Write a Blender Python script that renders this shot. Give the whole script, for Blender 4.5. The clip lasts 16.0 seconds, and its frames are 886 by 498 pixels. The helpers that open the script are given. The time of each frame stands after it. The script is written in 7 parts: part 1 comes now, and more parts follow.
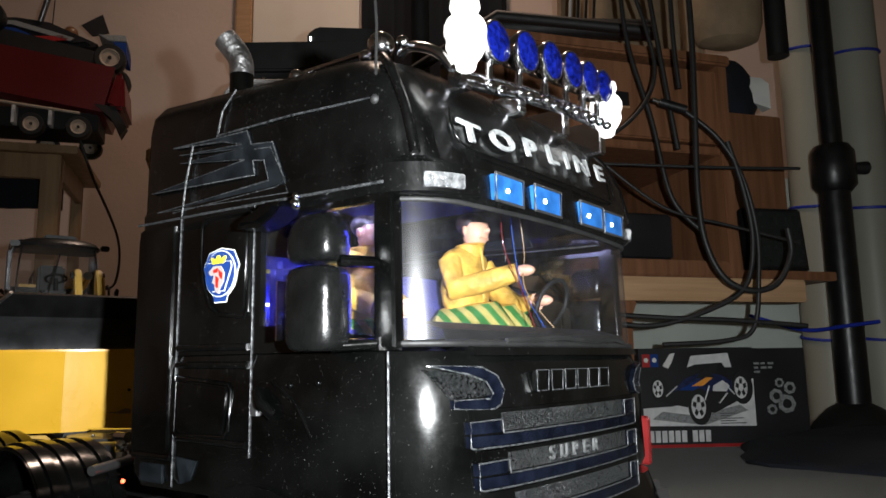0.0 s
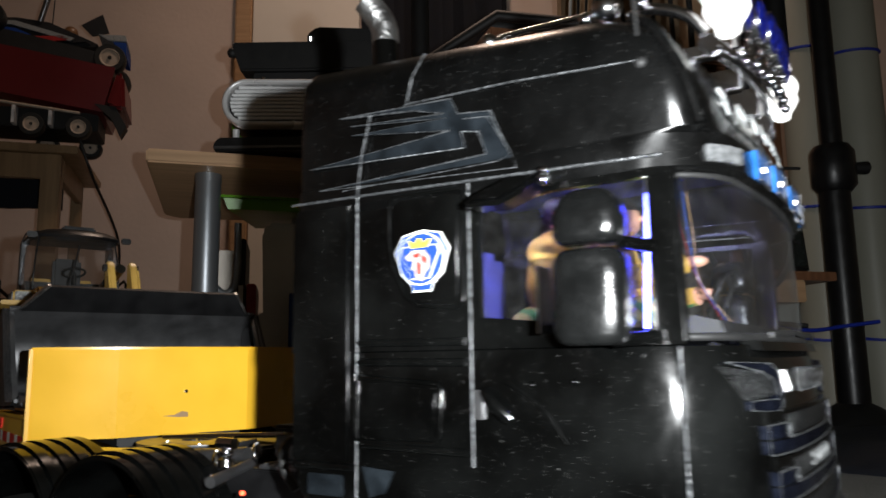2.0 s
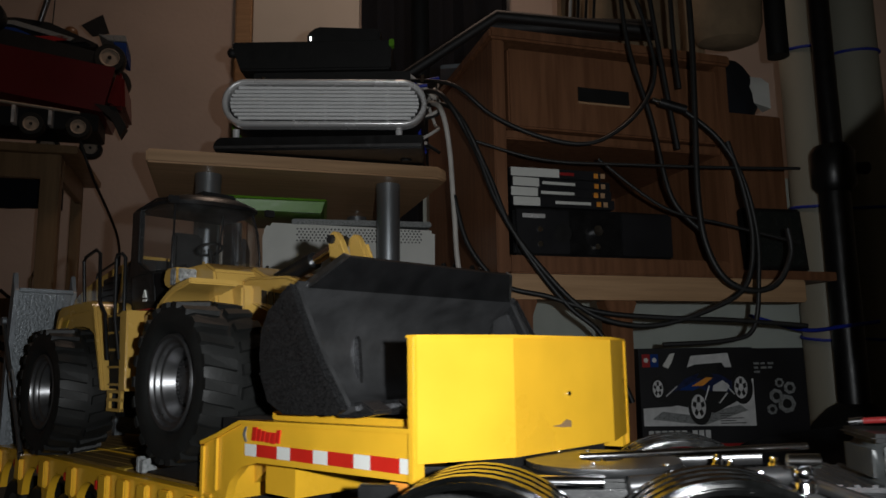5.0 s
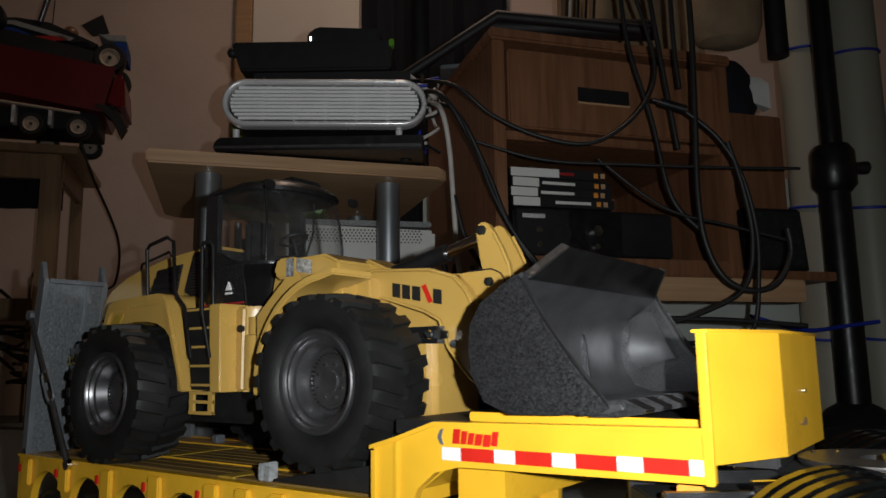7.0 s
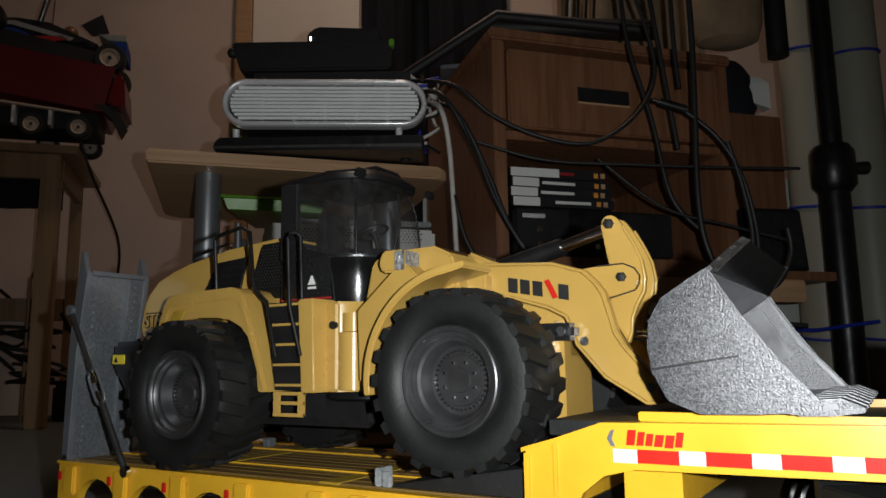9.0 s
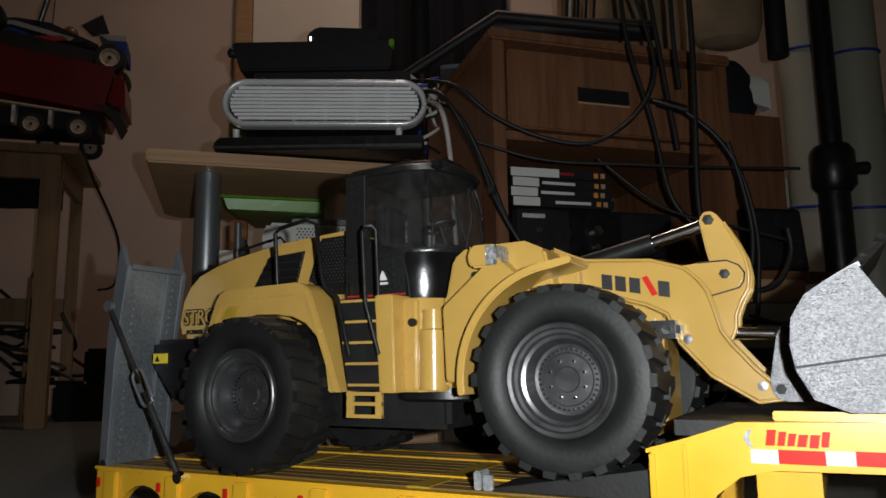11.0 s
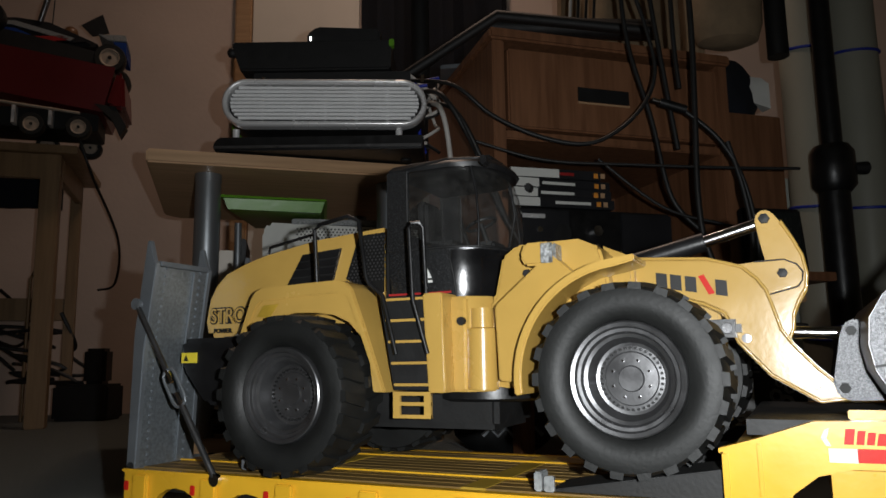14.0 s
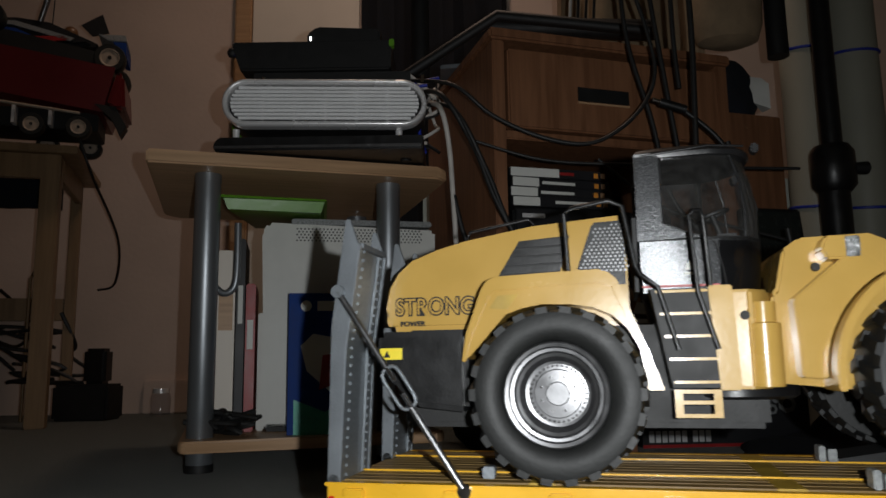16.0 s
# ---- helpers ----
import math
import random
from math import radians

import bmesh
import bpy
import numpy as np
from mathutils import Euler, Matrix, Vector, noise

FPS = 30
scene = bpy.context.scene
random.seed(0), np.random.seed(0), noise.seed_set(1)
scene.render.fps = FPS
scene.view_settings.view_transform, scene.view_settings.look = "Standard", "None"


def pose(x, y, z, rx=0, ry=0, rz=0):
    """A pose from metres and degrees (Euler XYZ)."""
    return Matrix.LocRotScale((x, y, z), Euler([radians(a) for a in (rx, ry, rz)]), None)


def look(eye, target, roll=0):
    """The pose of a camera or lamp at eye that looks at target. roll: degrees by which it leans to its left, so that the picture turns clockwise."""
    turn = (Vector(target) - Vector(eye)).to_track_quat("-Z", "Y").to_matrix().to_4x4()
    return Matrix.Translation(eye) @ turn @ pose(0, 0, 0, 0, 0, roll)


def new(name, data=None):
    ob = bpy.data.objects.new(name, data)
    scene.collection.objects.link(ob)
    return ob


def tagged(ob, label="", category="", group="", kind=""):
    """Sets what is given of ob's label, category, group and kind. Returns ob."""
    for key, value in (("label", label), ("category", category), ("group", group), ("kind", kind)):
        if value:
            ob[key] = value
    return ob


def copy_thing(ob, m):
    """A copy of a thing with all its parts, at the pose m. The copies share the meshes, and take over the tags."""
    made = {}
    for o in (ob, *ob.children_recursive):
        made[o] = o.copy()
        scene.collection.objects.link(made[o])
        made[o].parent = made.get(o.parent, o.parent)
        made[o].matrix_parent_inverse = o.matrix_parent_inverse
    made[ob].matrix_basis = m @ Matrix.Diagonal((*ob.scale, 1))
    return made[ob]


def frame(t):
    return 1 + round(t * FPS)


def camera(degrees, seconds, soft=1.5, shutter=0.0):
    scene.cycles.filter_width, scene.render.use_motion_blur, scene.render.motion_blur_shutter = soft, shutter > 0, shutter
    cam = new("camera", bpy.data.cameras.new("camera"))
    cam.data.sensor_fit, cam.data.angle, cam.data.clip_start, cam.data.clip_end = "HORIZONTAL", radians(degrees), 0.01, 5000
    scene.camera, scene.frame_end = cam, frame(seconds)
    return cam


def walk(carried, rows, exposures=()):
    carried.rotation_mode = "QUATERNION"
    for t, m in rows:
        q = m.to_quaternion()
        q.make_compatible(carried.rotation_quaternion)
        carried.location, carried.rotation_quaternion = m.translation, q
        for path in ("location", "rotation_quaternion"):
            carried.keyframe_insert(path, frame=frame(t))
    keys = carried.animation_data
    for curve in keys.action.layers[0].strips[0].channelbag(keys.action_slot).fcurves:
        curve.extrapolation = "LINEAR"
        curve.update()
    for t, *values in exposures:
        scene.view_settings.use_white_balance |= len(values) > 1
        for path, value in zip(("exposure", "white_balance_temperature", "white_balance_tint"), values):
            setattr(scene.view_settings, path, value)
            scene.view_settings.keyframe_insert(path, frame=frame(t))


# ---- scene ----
cam = camera(62.12, 16.0, soft=1.6, shutter=0.5)
EYE = Vector((0.0, 0.0, 0.165))
VIEW = look(EYE, EYE + Vector((0, math.cos(radians(8.67)), math.sin(radians(8.67)))), -0.84)
walk(cam, [(0.0, VIEW), (16.0, VIEW)],
     exposures=[(0.0, 0.93), (1.0, 0.87), (2.0, 0.62), (2.6, 0.33), (3.0, 0.08), (3.4, -0.05), (4.2, -0.42), (6.3, -0.15), (7.5, 0.0), (9.2, -0.02), (11.3, -0.1), (14.5, -0.03), (16.0, -0.16)])

# ---- light: the torch beside the lens, a dim warm room lamp ----
world = bpy.data.worlds.new("dark_room")
world.use_nodes = True
world.node_tree.nodes["Background"].inputs[0].default_value = (1.0, 0.86, 0.76, 1)
world.node_tree.nodes["Background"].inputs[1].default_value = 0.003
scene.world = world


def lamp(name, kind, at, power, colour, size):
    d = bpy.data.lights.new(name, kind)
    d.energy, d.color = power, colour
    if kind == "AREA":
        d.size = size
    else:
        d.shadow_soft_size = size
    ob = new(name, d)
    ob.location = at
    return ob


torch = lamp("torch", "SPOT", (0.038, -0.004, 0.174), 13.5, (0.95, 0.985, 1.0), 0.0035)
torch.data.spot_size, torch.data.spot_blend = radians(118), 1.0
torch.matrix_world = look((0.038, -0.004, 0.174), (0.07, 1, 0.25))
room = lamp("room_lamp", "AREA", (-0.15, 1.6, 2.28), 5.6, (1.0, 0.73, 0.57), 0.25)


# ---- materials ----
def mat(name, colour, rough=0.5, metal=0.0, vary=0.15, grain=60.0, bump=0.15, bump_scale=300.0, coat=0.0, emit=None, power=0.0, stains=0.0, rand=0.0):
    m = bpy.data.materials.new(name)
    m.use_nodes = True
    t, n, ln = m.node_tree, m.node_tree.nodes, m.node_tree.links
    p = n["Principled BSDF"]
    p.inputs["Roughness"].default_value, p.inputs["Metallic"].default_value = rough, metal
    p.inputs["Coat Weight"].default_value = coat
    p.inputs["Coat Roughness"].default_value = 0.08
    tc = n.new("ShaderNodeTexCoord")
    a, b = n.new("ShaderNodeTexNoise"), n.new("ShaderNodeTexNoise")
    a.inputs["Scale"].default_value, a.inputs["Detail"].default_value = grain, 5
    b.inputs["Scale"].default_value, b.inputs["Detail"].default_value = bump_scale, 4
    ln.new(tc.outputs["Object"], a.inputs["Vector"])
    ln.new(tc.outputs["Object"], b.inputs["Vector"])
    r = n.new("ShaderNodeValToRGB")
    lo = [max(0, c * (1 - vary)) for c in colour]
    hi = [min(1, c * (1 + vary)) for c in colour]
    r.color_ramp.elements[0].position, r.color_ramp.elements[0].color = 0.3, (*lo, 1)
    r.color_ramp.elements[1].position, r.color_ramp.elements[1].color = 0.7, (*hi, 1)
    ln.new(a.outputs["Fac"], r.inputs["Fac"])
    ln.new(r.outputs["Color"], p.inputs["Base Color"])
    mr = n.new("ShaderNodeMapRange")
    mr.inputs["To Min"].default_value, mr.inputs["To Max"].default_value = max(0.02, rough - 0.12 - stains), min(1, rough + 0.12 + stains)
    ln.new(a.outputs["Fac"], mr.inputs["Value"])
    ln.new(mr.outputs["Result"], p.inputs["Roughness"])
    if bump:
        bp = n.new("ShaderNodeBump")
        bp.inputs["Strength"].default_value, bp.inputs["Distance"].default_value = bump, 0.002
        ln.new(b.outputs["Fac"], bp.inputs["Height"])
        ln.new(bp.outputs["Normal"], p.inputs["Normal"])
    if emit:
        p.inputs["Emission Color"].default_value, p.inputs["Emission Strength"].default_value = (*emit, 1), power
    return m


def glass(name, colour, rough=0.03, film=(0.0015, 0.006)):
    m = bpy.data.materials.new(name)
    m.use_nodes = True
    n, ln = m.node_tree.nodes, m.node_tree.links
    out = n["Material Output"]
    n.remove(n["Principled BSDF"])
    tr, gl, mix, lw = n.new("ShaderNodeBsdfTransparent"), n.new("ShaderNodeBsdfGlossy"), n.new("ShaderNodeMixShader"), n.new("ShaderNodeLayerWeight")
    tr.inputs["Color"].default_value = (*colour, 1)
    gl.inputs["Roughness"].default_value = rough
    pw, ma = n.new("ShaderNodeMath"), n.new("ShaderNodeMath")
    pw.operation, ma.operation = "POWER", "MULTIPLY_ADD"
    pw.inputs[1].default_value = 3.0
    ma.inputs[1].default_value, ma.inputs[2].default_value = 0.6, 0.07
    lw.inputs["Blend"].default_value = 0.5
    ln.new(lw.outputs["Facing"], pw.inputs[0])
    ln.new(pw.outputs[0], ma.inputs[0])
    ln.new(ma.outputs[0], mix.inputs[0])
    ln.new(tr.outputs[0], mix.inputs[1])
    ln.new(gl.outputs[0], mix.inputs[2])
    df, dust, no = n.new("ShaderNodeBsdfDiffuse"), n.new("ShaderNodeMixShader"), n.new("ShaderNodeTexNoise")
    mr, tc = n.new("ShaderNodeMapRange"), n.new("ShaderNodeTexCoord")
    no.inputs["Scale"].default_value, no.inputs["Detail"].default_value = 160.0, 6.0
    mr.inputs["From Min"].default_value, mr.inputs["From Max"].default_value = 0.35, 0.75
    mr.inputs["To Min"].default_value, mr.inputs["To Max"].default_value = film
    df.inputs["Color"].default_value = (0.75, 0.75, 0.72, 1)
    ln.new(tc.outputs["Object"], no.inputs["Vector"])
    ln.new(no.outputs["Fac"], mr.inputs["Value"])
    ln.new(mr.outputs["Result"], dust.inputs[0])
    ln.new(mix.outputs[0], dust.inputs[1])
    ln.new(df.outputs[0], dust.inputs[2])
    ln.new(dust.outputs[0], out.inputs["Surface"])
    return m


def wood(name, colour, dark, scale=(2.0, 30.0, 30.0), rough=0.45):
    m = mat(name, colour, rough, 0, 0.12, 8, 0.08, 200)
    n, ln = m.node_tree.nodes, m.node_tree.links
    tc = next(k for k in n if k.bl_idname == "ShaderNodeTexCoord")
    mp, no = n.new("ShaderNodeMapping"), n.new("ShaderNodeTexNoise")
    mp.inputs["Scale"].default_value = scale
    no.inputs["Scale"].default_value, no.inputs["Detail"].default_value = 3.0, 6
    ln.new(tc.outputs["Object"], mp.inputs["Vector"])
    ln.new(mp.outputs[0], no.inputs["Vector"])
    r = n.new("ShaderNodeValToRGB")
    r.color_ramp.elements[0].position, r.color_ramp.elements[0].color = 0.35, (*dark, 1)
    r.color_ramp.elements[1].position, r.color_ramp.elements[1].color = 0.65, (*colour, 1)
    ln.new(no.outputs["Fac"], r.inputs["Fac"])
    ln.new(r.outputs["Color"], n["Principled BSDF"].inputs["Base Color"])
    return m


def speckle(m, scale, start, value):
    """Sparse fine dust specks over the paint."""
    n, ln = m.node_tree.nodes, m.node_tree.links
    p = n["Principled BSDF"]
    old = p.inputs["Base Color"].links[0].from_socket
    no, mr, mx, tc = n.new("ShaderNodeTexNoise"), n.new("ShaderNodeMapRange"), n.new("ShaderNodeMixRGB"), n.new("ShaderNodeTexCoord")
    no.inputs["Scale"].default_value, no.inputs["Detail"].default_value = scale, 2.0
    mr.inputs["From Min"].default_value, mr.inputs["From Max"].default_value = start, start + 0.06
    mx.inputs[2].default_value = (value, value, value * 0.97, 1)
    ln.new(tc.outputs["Object"], no.inputs["Vector"])
    ln.new(no.outputs["Fac"], mr.inputs["Value"])
    ln.new(mr.outputs["Result"], mx.inputs[0])
    ln.new(old, mx.inputs[1])
    ln.new(mx.outputs[0], p.inputs["Base Color"])


YELLOW = mat("loader_yellow", (0.50, 0.31, 0.075), 0.24, 0, 0.07, 25, 0.03, 300, coat=0.25)
TYELLOW = mat("trailer_yellow", (0.78, 0.43, 0.026), 0.30, 0, 0.10, 20, 0.035, 250, coat=0.2)
RUBBER = mat("tyre_rubber", (0.0058, 0.0062, 0.0058), 0.58, 0, 0.35, 40, 0.1, 400)
BLACKP = mat("black_plastic", (0.008, 0.008, 0.0085), 0.36, 0, 0.3, 60, 0.06, 500)
MATTE = mat("matte_black", (0.0065, 0.0065, 0.0065), 0.6, 0, 0.3, 60, 0.1, 400)
GUN = mat("dark_metal", (0.19, 0.19, 0.195), 0.32, 0.9, 0.08, 80, 0.03, 600)
PALE = mat("pale_silver_paint", (0.92, 0.92, 0.92), 0.34, 0, 0.03, 30, 0.02)
LINER = mat("smooth_dark_steel", (0.13, 0.131, 0.135), 0.36, 0.75, 0.25, 60, 0.05, 200)
STEEL = mat("cast_steel", (0.10, 0.101, 0.105), 0.36, 0.9, 0.5, 900, 0.22, 1300)
ZINC = mat("grey_zinc", (0.22, 0.24, 0.26), 0.45, 0.6, 0.12, 30, 0.15, 500)
CHROME = mat("chrome", (0.75, 0.75, 0.77), 0.12, 1.0, 0.1, 40, 0.03, 300)
LACQUER = mat("black_lacquer", (0.004, 0.0044, 0.0044), 0.13, 0, 0.5, 28, 0.10, 24, stains=0.02)
for k, (pos, v) in enumerate(((0.42, 0.0007), (0.74, 0.0032))):
    ramp = next(nd for nd in LACQUER.node_tree.nodes if nd.bl_idname == "ShaderNodeValToRGB").color_ramp.elements[k]
    ramp.position, ramp.color = pos, (v, v * 1.08, v * 1.05, 1)
speckle(LACQUER, 1500.0, 0.70, 0.05)


def smudged(m, scale, lo, hi):
    """Wiped dust: patches of dull film on the gloss, stretched up and down."""
    n, ln = m.node_tree.nodes, m.node_tree.links
    tc, mp, no, mr = n.new("ShaderNodeTexCoord"), n.new("ShaderNodeMapping"), n.new("ShaderNodeTexNoise"), n.new("ShaderNodeMapRange")
    mp.inputs["Scale"].default_value = (1.0, 1.0, 0.65)
    no.inputs["Scale"].default_value, no.inputs["Detail"].default_value, no.inputs["Roughness"].default_value, no.inputs["Distortion"].default_value = scale, 9.0, 0.68, 0.25
    mr.inputs["From Min"].default_value, mr.inputs["From Max"].default_value = 0.36, 0.72
    mr.inputs["To Min"].default_value, mr.inputs["To Max"].default_value = lo, hi
    ln.new(tc.outputs["Object"], mp.inputs["Vector"])
    ln.new(mp.outputs[0], no.inputs["Vector"])
    ln.new(no.outputs["Fac"], mr.inputs["Value"])
    ln.new(mr.outputs["Result"], n["Principled BSDF"].inputs["Roughness"])


smudged(LACQUER, 80.0, 0.10, 0.22)
SEAM = mat("seam_silver", (0.06, 0.063, 0.066), 0.42, 0.5, 0.95, 700, 0.5, 500)
DECAL = mat("dark_decal", (0.007, 0.009, 0.011), 0.2, 0, 0.5, 130, 0.15, 260)
BAND = mat("navy_trim_print", (0.0022, 0.003, 0.006), 0.16, 0, 0.5, 160, 0.2, 200)
WHITE = mat("white_plastic", (0.72, 0.72, 0.68), 0.4, 0, 0.05, 20, 0.05, 300)
RED = mat("red_paint", (0.55, 0.02, 0.012), 0.4, 0, 0.1, 40, 0.05)
BLUE = mat("blue_print", (0.012, 0.045, 0.21), 0.6, 0, 0.1, 40, 0.05)
BLUEGLASS = mat("blue_lens", (0.002, 0.005, 0.085), 0.08, 0, 0.7, 350, 0.8, 350)
for m_ in (BLUE, RED, WHITE):
    m_.node_tree.nodes["Principled BSDF"].inputs["Specular IOR Level"].default_value = 0.15
BLUELED = mat("blue_led_window", (0.012, 0.07, 0.22), 0.15, 0, 0.5, 120, 0.2, 200, emit=(0.02, 0.16, 0.55), power=0.14)
LEDWHITE = mat("white_led", (0.9, 0.9, 0.9), 0.3, 0, 0.02, 20, 0.0, emit=(1, 1, 1), power=4.0)
GLOWFIG = mat("lit_white_plastic", (0.9, 0.9, 0.88), 0.4, 0, 0.02, 20, 0.0, emit=(1.0, 0.98, 0.93), power=0.6)
LEDBLUE = mat("cab_blue_strip", (0.05, 0.05, 0.8), 0.3, 0, 0.02, 20, 0.0, emit=(0.07, 0.08, 1.0), power=36.0)
REDLED = mat("red_led", (0.8, 0.05, 0.02), 0.3, 0, 0.02, 20, 0.0, emit=(1.0, 0.08, 0.03), power=4.0)
MESH = mat("silver_mesh", (0.024, 0.025, 0.026), 0.3, 0.8, 0.97, 1000, 1.0, 1500)
LENS = mat("clear_ribbed_lens", (0.30, 0.31, 0.31), 0.16, 0.3, 0.6, 350, 1.0, 420)
BADGE = mat("dull_badge_silver", (0.07, 0.072, 0.072), 0.3, 0, 0.3, 300, 0.1, 400)
CLEARP = mat("smoky_clear_plastic", (0.085, 0.088, 0.09), 0.2, 0, 0.5, 500, 0.5, 500)
OCHRE = mat("dull_ochre_paint", (0.42, 0.27, 0.03), 0.5, 0, 0.2, 40, 0.08)
DULL = mat("dull_silver_plastic", (0.26, 0.27, 0.27), 0.3, 0, 0.3, 300, 0.15, 400)
WORN = mat("worn_bright_steel", (0.62, 0.62, 0.62), 0.33, 1.0, 0.3, 90, 0.7, 220)
GLASS = glass("clear_glass", (0.9, 0.91, 0.93), 0.07)
SCREEN = glass("scuffed_acrylic", (0.92, 0.93, 0.95), 0.22)
SMOKE = glass("smoked_glass", (0.96, 0.965, 0.97), 0.06, (0.006, 0.018))
SKIN = mat("painted_doll_skin", (0.62, 0.33, 0.22), 0.5, 0, 0.08, 60, 0.05)
HAIR = mat("painted_doll_hair", (0.02, 0.012, 0.01), 0.5)
SHIRT = mat("yellow_cloth", (0.55, 0.32, 0.05), 0.6, 0, 0.4, 110, 1.0, 170)
RUG = mat("striped_green_cloth", (0.05, 0.22, 0.05), 0.8, 0, 0.3, 200, 0.4)
_n, _l = RUG.node_tree.nodes, RUG.node_tree.links
_w, _r, _t = _n.new("ShaderNodeTexWave"), _n.new("ShaderNodeValToRGB"), _n.new("ShaderNodeTexCoord")
_w.bands_direction, _w.inputs["Scale"].default_value, _w.inputs["Distortion"].default_value = "DIAGONAL", 58.0, 0.6
_r.color_ramp.interpolation = "CONSTANT"
_r.color_ramp.elements[0].color = (0.02, 0.13, 0.02, 1)
_r.color_ramp.elements[1].position, _r.color_ramp.elements[1].color = 0.5, (0.33, 0.27, 0.07, 1)
_l.new(_t.outputs["Object"], _w.inputs["Vector"])
_l.new(_w.outputs["Fac"], _r.inputs["Fac"])
_l.new(_r.outputs["Color"], _n["Principled BSDF"].inputs["Base Color"])
CEILED = mat("cab_ceiling_strip", (0.3, 0.35, 0.9), 0.3, 0, 0.02, 20, 0.0, emit=(0.55, 0.58, 1.0), power=56.0)
SEATC = mat("dark_blue_cloth", (0.03, 0.032, 0.20), 0.8, 0, 0.3, 100, 0.3)
WALLP = mat("pink_beige_plaster", (0.72, 0.57, 0.485), 0.85, 0, 0.07, 3.5, 0.35, 60)
WALLW = mat("old_white_plaster", (0.58, 0.64, 0.59), 0.8, 0, 0.15, 5, 0.4, 40)
CREAM = mat("cream_door_paint", (0.86, 0.78, 0.68), 0.5, 0, 0.05, 5, 0.1, 60)
CARPET = mat("black_carpet", (0.075, 0.085, 0.072), 0.95, 0, 0.5, 90, 1.0, 700)
speckle(CARPET, 260.0, 0.64, 0.16)
for _k, _v in (("Sheen Weight", 0.3), ("Sheen Roughness", 0.45)):
    CARPET.node_tree.nodes["Principled BSDF"].inputs[_k].default_value = _v
BEECH = wood("beech_veneer", (0.58, 0.36, 0.20), (0.45, 0.27, 0.145), (2, 40, 40))
OAK = wood("brown_oak", (0.25, 0.112, 0.055), (0.165, 0.070, 0.033), (30, 30, 2.0))
PINE = wood("pine_desk", (0.30, 0.19, 0.095), (0.22, 0.135, 0.065), (20, 20, 1.5))
GREYPOLE = mat("silver_tube", (0.30, 0.32, 0.34), 0.38, 0.75, 0.05, 10, 0.05, 200)
GREEN = mat("green_plastic", (0.12, 0.32, 0.02), 0.35, 0, 0.12, 20, 0.1, 100)
CABLE = mat("black_cable", (0.012, 0.012, 0.012), 0.5, 0, 0.2, 60, 0.1)
WCABLE = mat("white_cable", (0.55, 0.52, 0.48), 0.5, 0, 0.1, 60, 0.1)
BCORD = mat("blue_cord", (0.01, 0.03, 0.35), 0.5, 0, 0.1, 60, 0.2)
TUBE = mat("beige_grey_tube", (0.33, 0.325, 0.265), 0.5, 0, 0.06, 4, 0.12, 40)
FABRIC = mat("beige_canvas", (0.28, 0.20, 0.12), 0.9, 0, 0.15, 30, 0.6, 400)
NAVY = mat("navy_cloth", (0.006, 0.008, 0.014), 0.9, 0, 0.3, 30, 0.6, 300)
REDM = mat("red_model_body", (0.12, 0.004, 0.005), 0.35, 0, 0.15, 8, 0.1)
RIMW = mat("cream_rim", (0.40, 0.32, 0.25), 0.45, 0, 0.08, 40, 0.05)
CARD = mat("printed_black_card", (0.010, 0.010, 0.012), 0.5, 0, 0.3, 10, 0.03)
SILVERP = mat("silver_plastic", (0.9, 0.89, 0.89), 0.26, 0.4, 0.04, 20, 0.04, 300)
DRED = mat("dark_red_print", (0.35, 0.02, 0.02), 0.4)
TEAL = mat("teal_print", (0.03, 0.35, 0.25), 0.4)
ORANGE = mat("amber_reflector", (0.85, 0.33, 0.05), 0.3)
YTAG = mat("yellow_sticker", (0.85, 0.68, 0.05), 0.4, 0, 0.05)


# ---- mesh helpers ----
def join(*bms):
    out = bms[0]
    for b in bms[1:]:
        me = bpy.data.meshes.new("tmp")
        b.to_mesh(me)
        b.free()
        out.from_mesh(me)
        bpy.data.meshes.remove(me)
    return out


def bevelled(bm, w, seg=2):
    if w:
        bmesh.ops.bevel(bm, geom=[e for e in bm.edges if e.calc_face_angle(0) > 0.5], offset=w, segments=seg, affect="EDGES", clamp_overlap=True)
    return bm


def box(x0, x1, y0, y1, z0, z1, w=0.0):
    bm = bmesh.new()
    bmesh.ops.create_cube(bm, size=1, matrix=Matrix.Translation(((x0 + x1) / 2, (y0 + y1) / 2, (z0 + z1) / 2)) @ Matrix.Diagonal((x1 - x0, y1 - y0, z1 - z0, 1)))
    return bevelled(bm, w)


def prism(pts, a, b, axis="y", w=0.0):
    """An outline extruded between a and b. axis y: outline in x, z; x: in y, z; z: in x, y."""
    bm = bmesh.new()
    at = {"y": lambda p, c: (p[0], c, p[1]), "x": lambda p, c: (c, p[0], p[1]), "z": lambda p, c: (p[0], p[1], c)}[axis]
    lo, hi = [bm.verts.new(at(p, a)) for p in pts], [bm.verts.new(at(p, b)) for p in pts]
    n = len(pts)
    bm.faces.new(lo)
    bm.faces.new(hi[::-1])
    for i in range(n):
        bm.faces.new((lo[i], hi[i], hi[(i + 1) % n], lo[(i + 1) % n]))
    bmesh.ops.recalc_face_normals(bm, faces=bm.faces)
    return bevelled(bm, w)


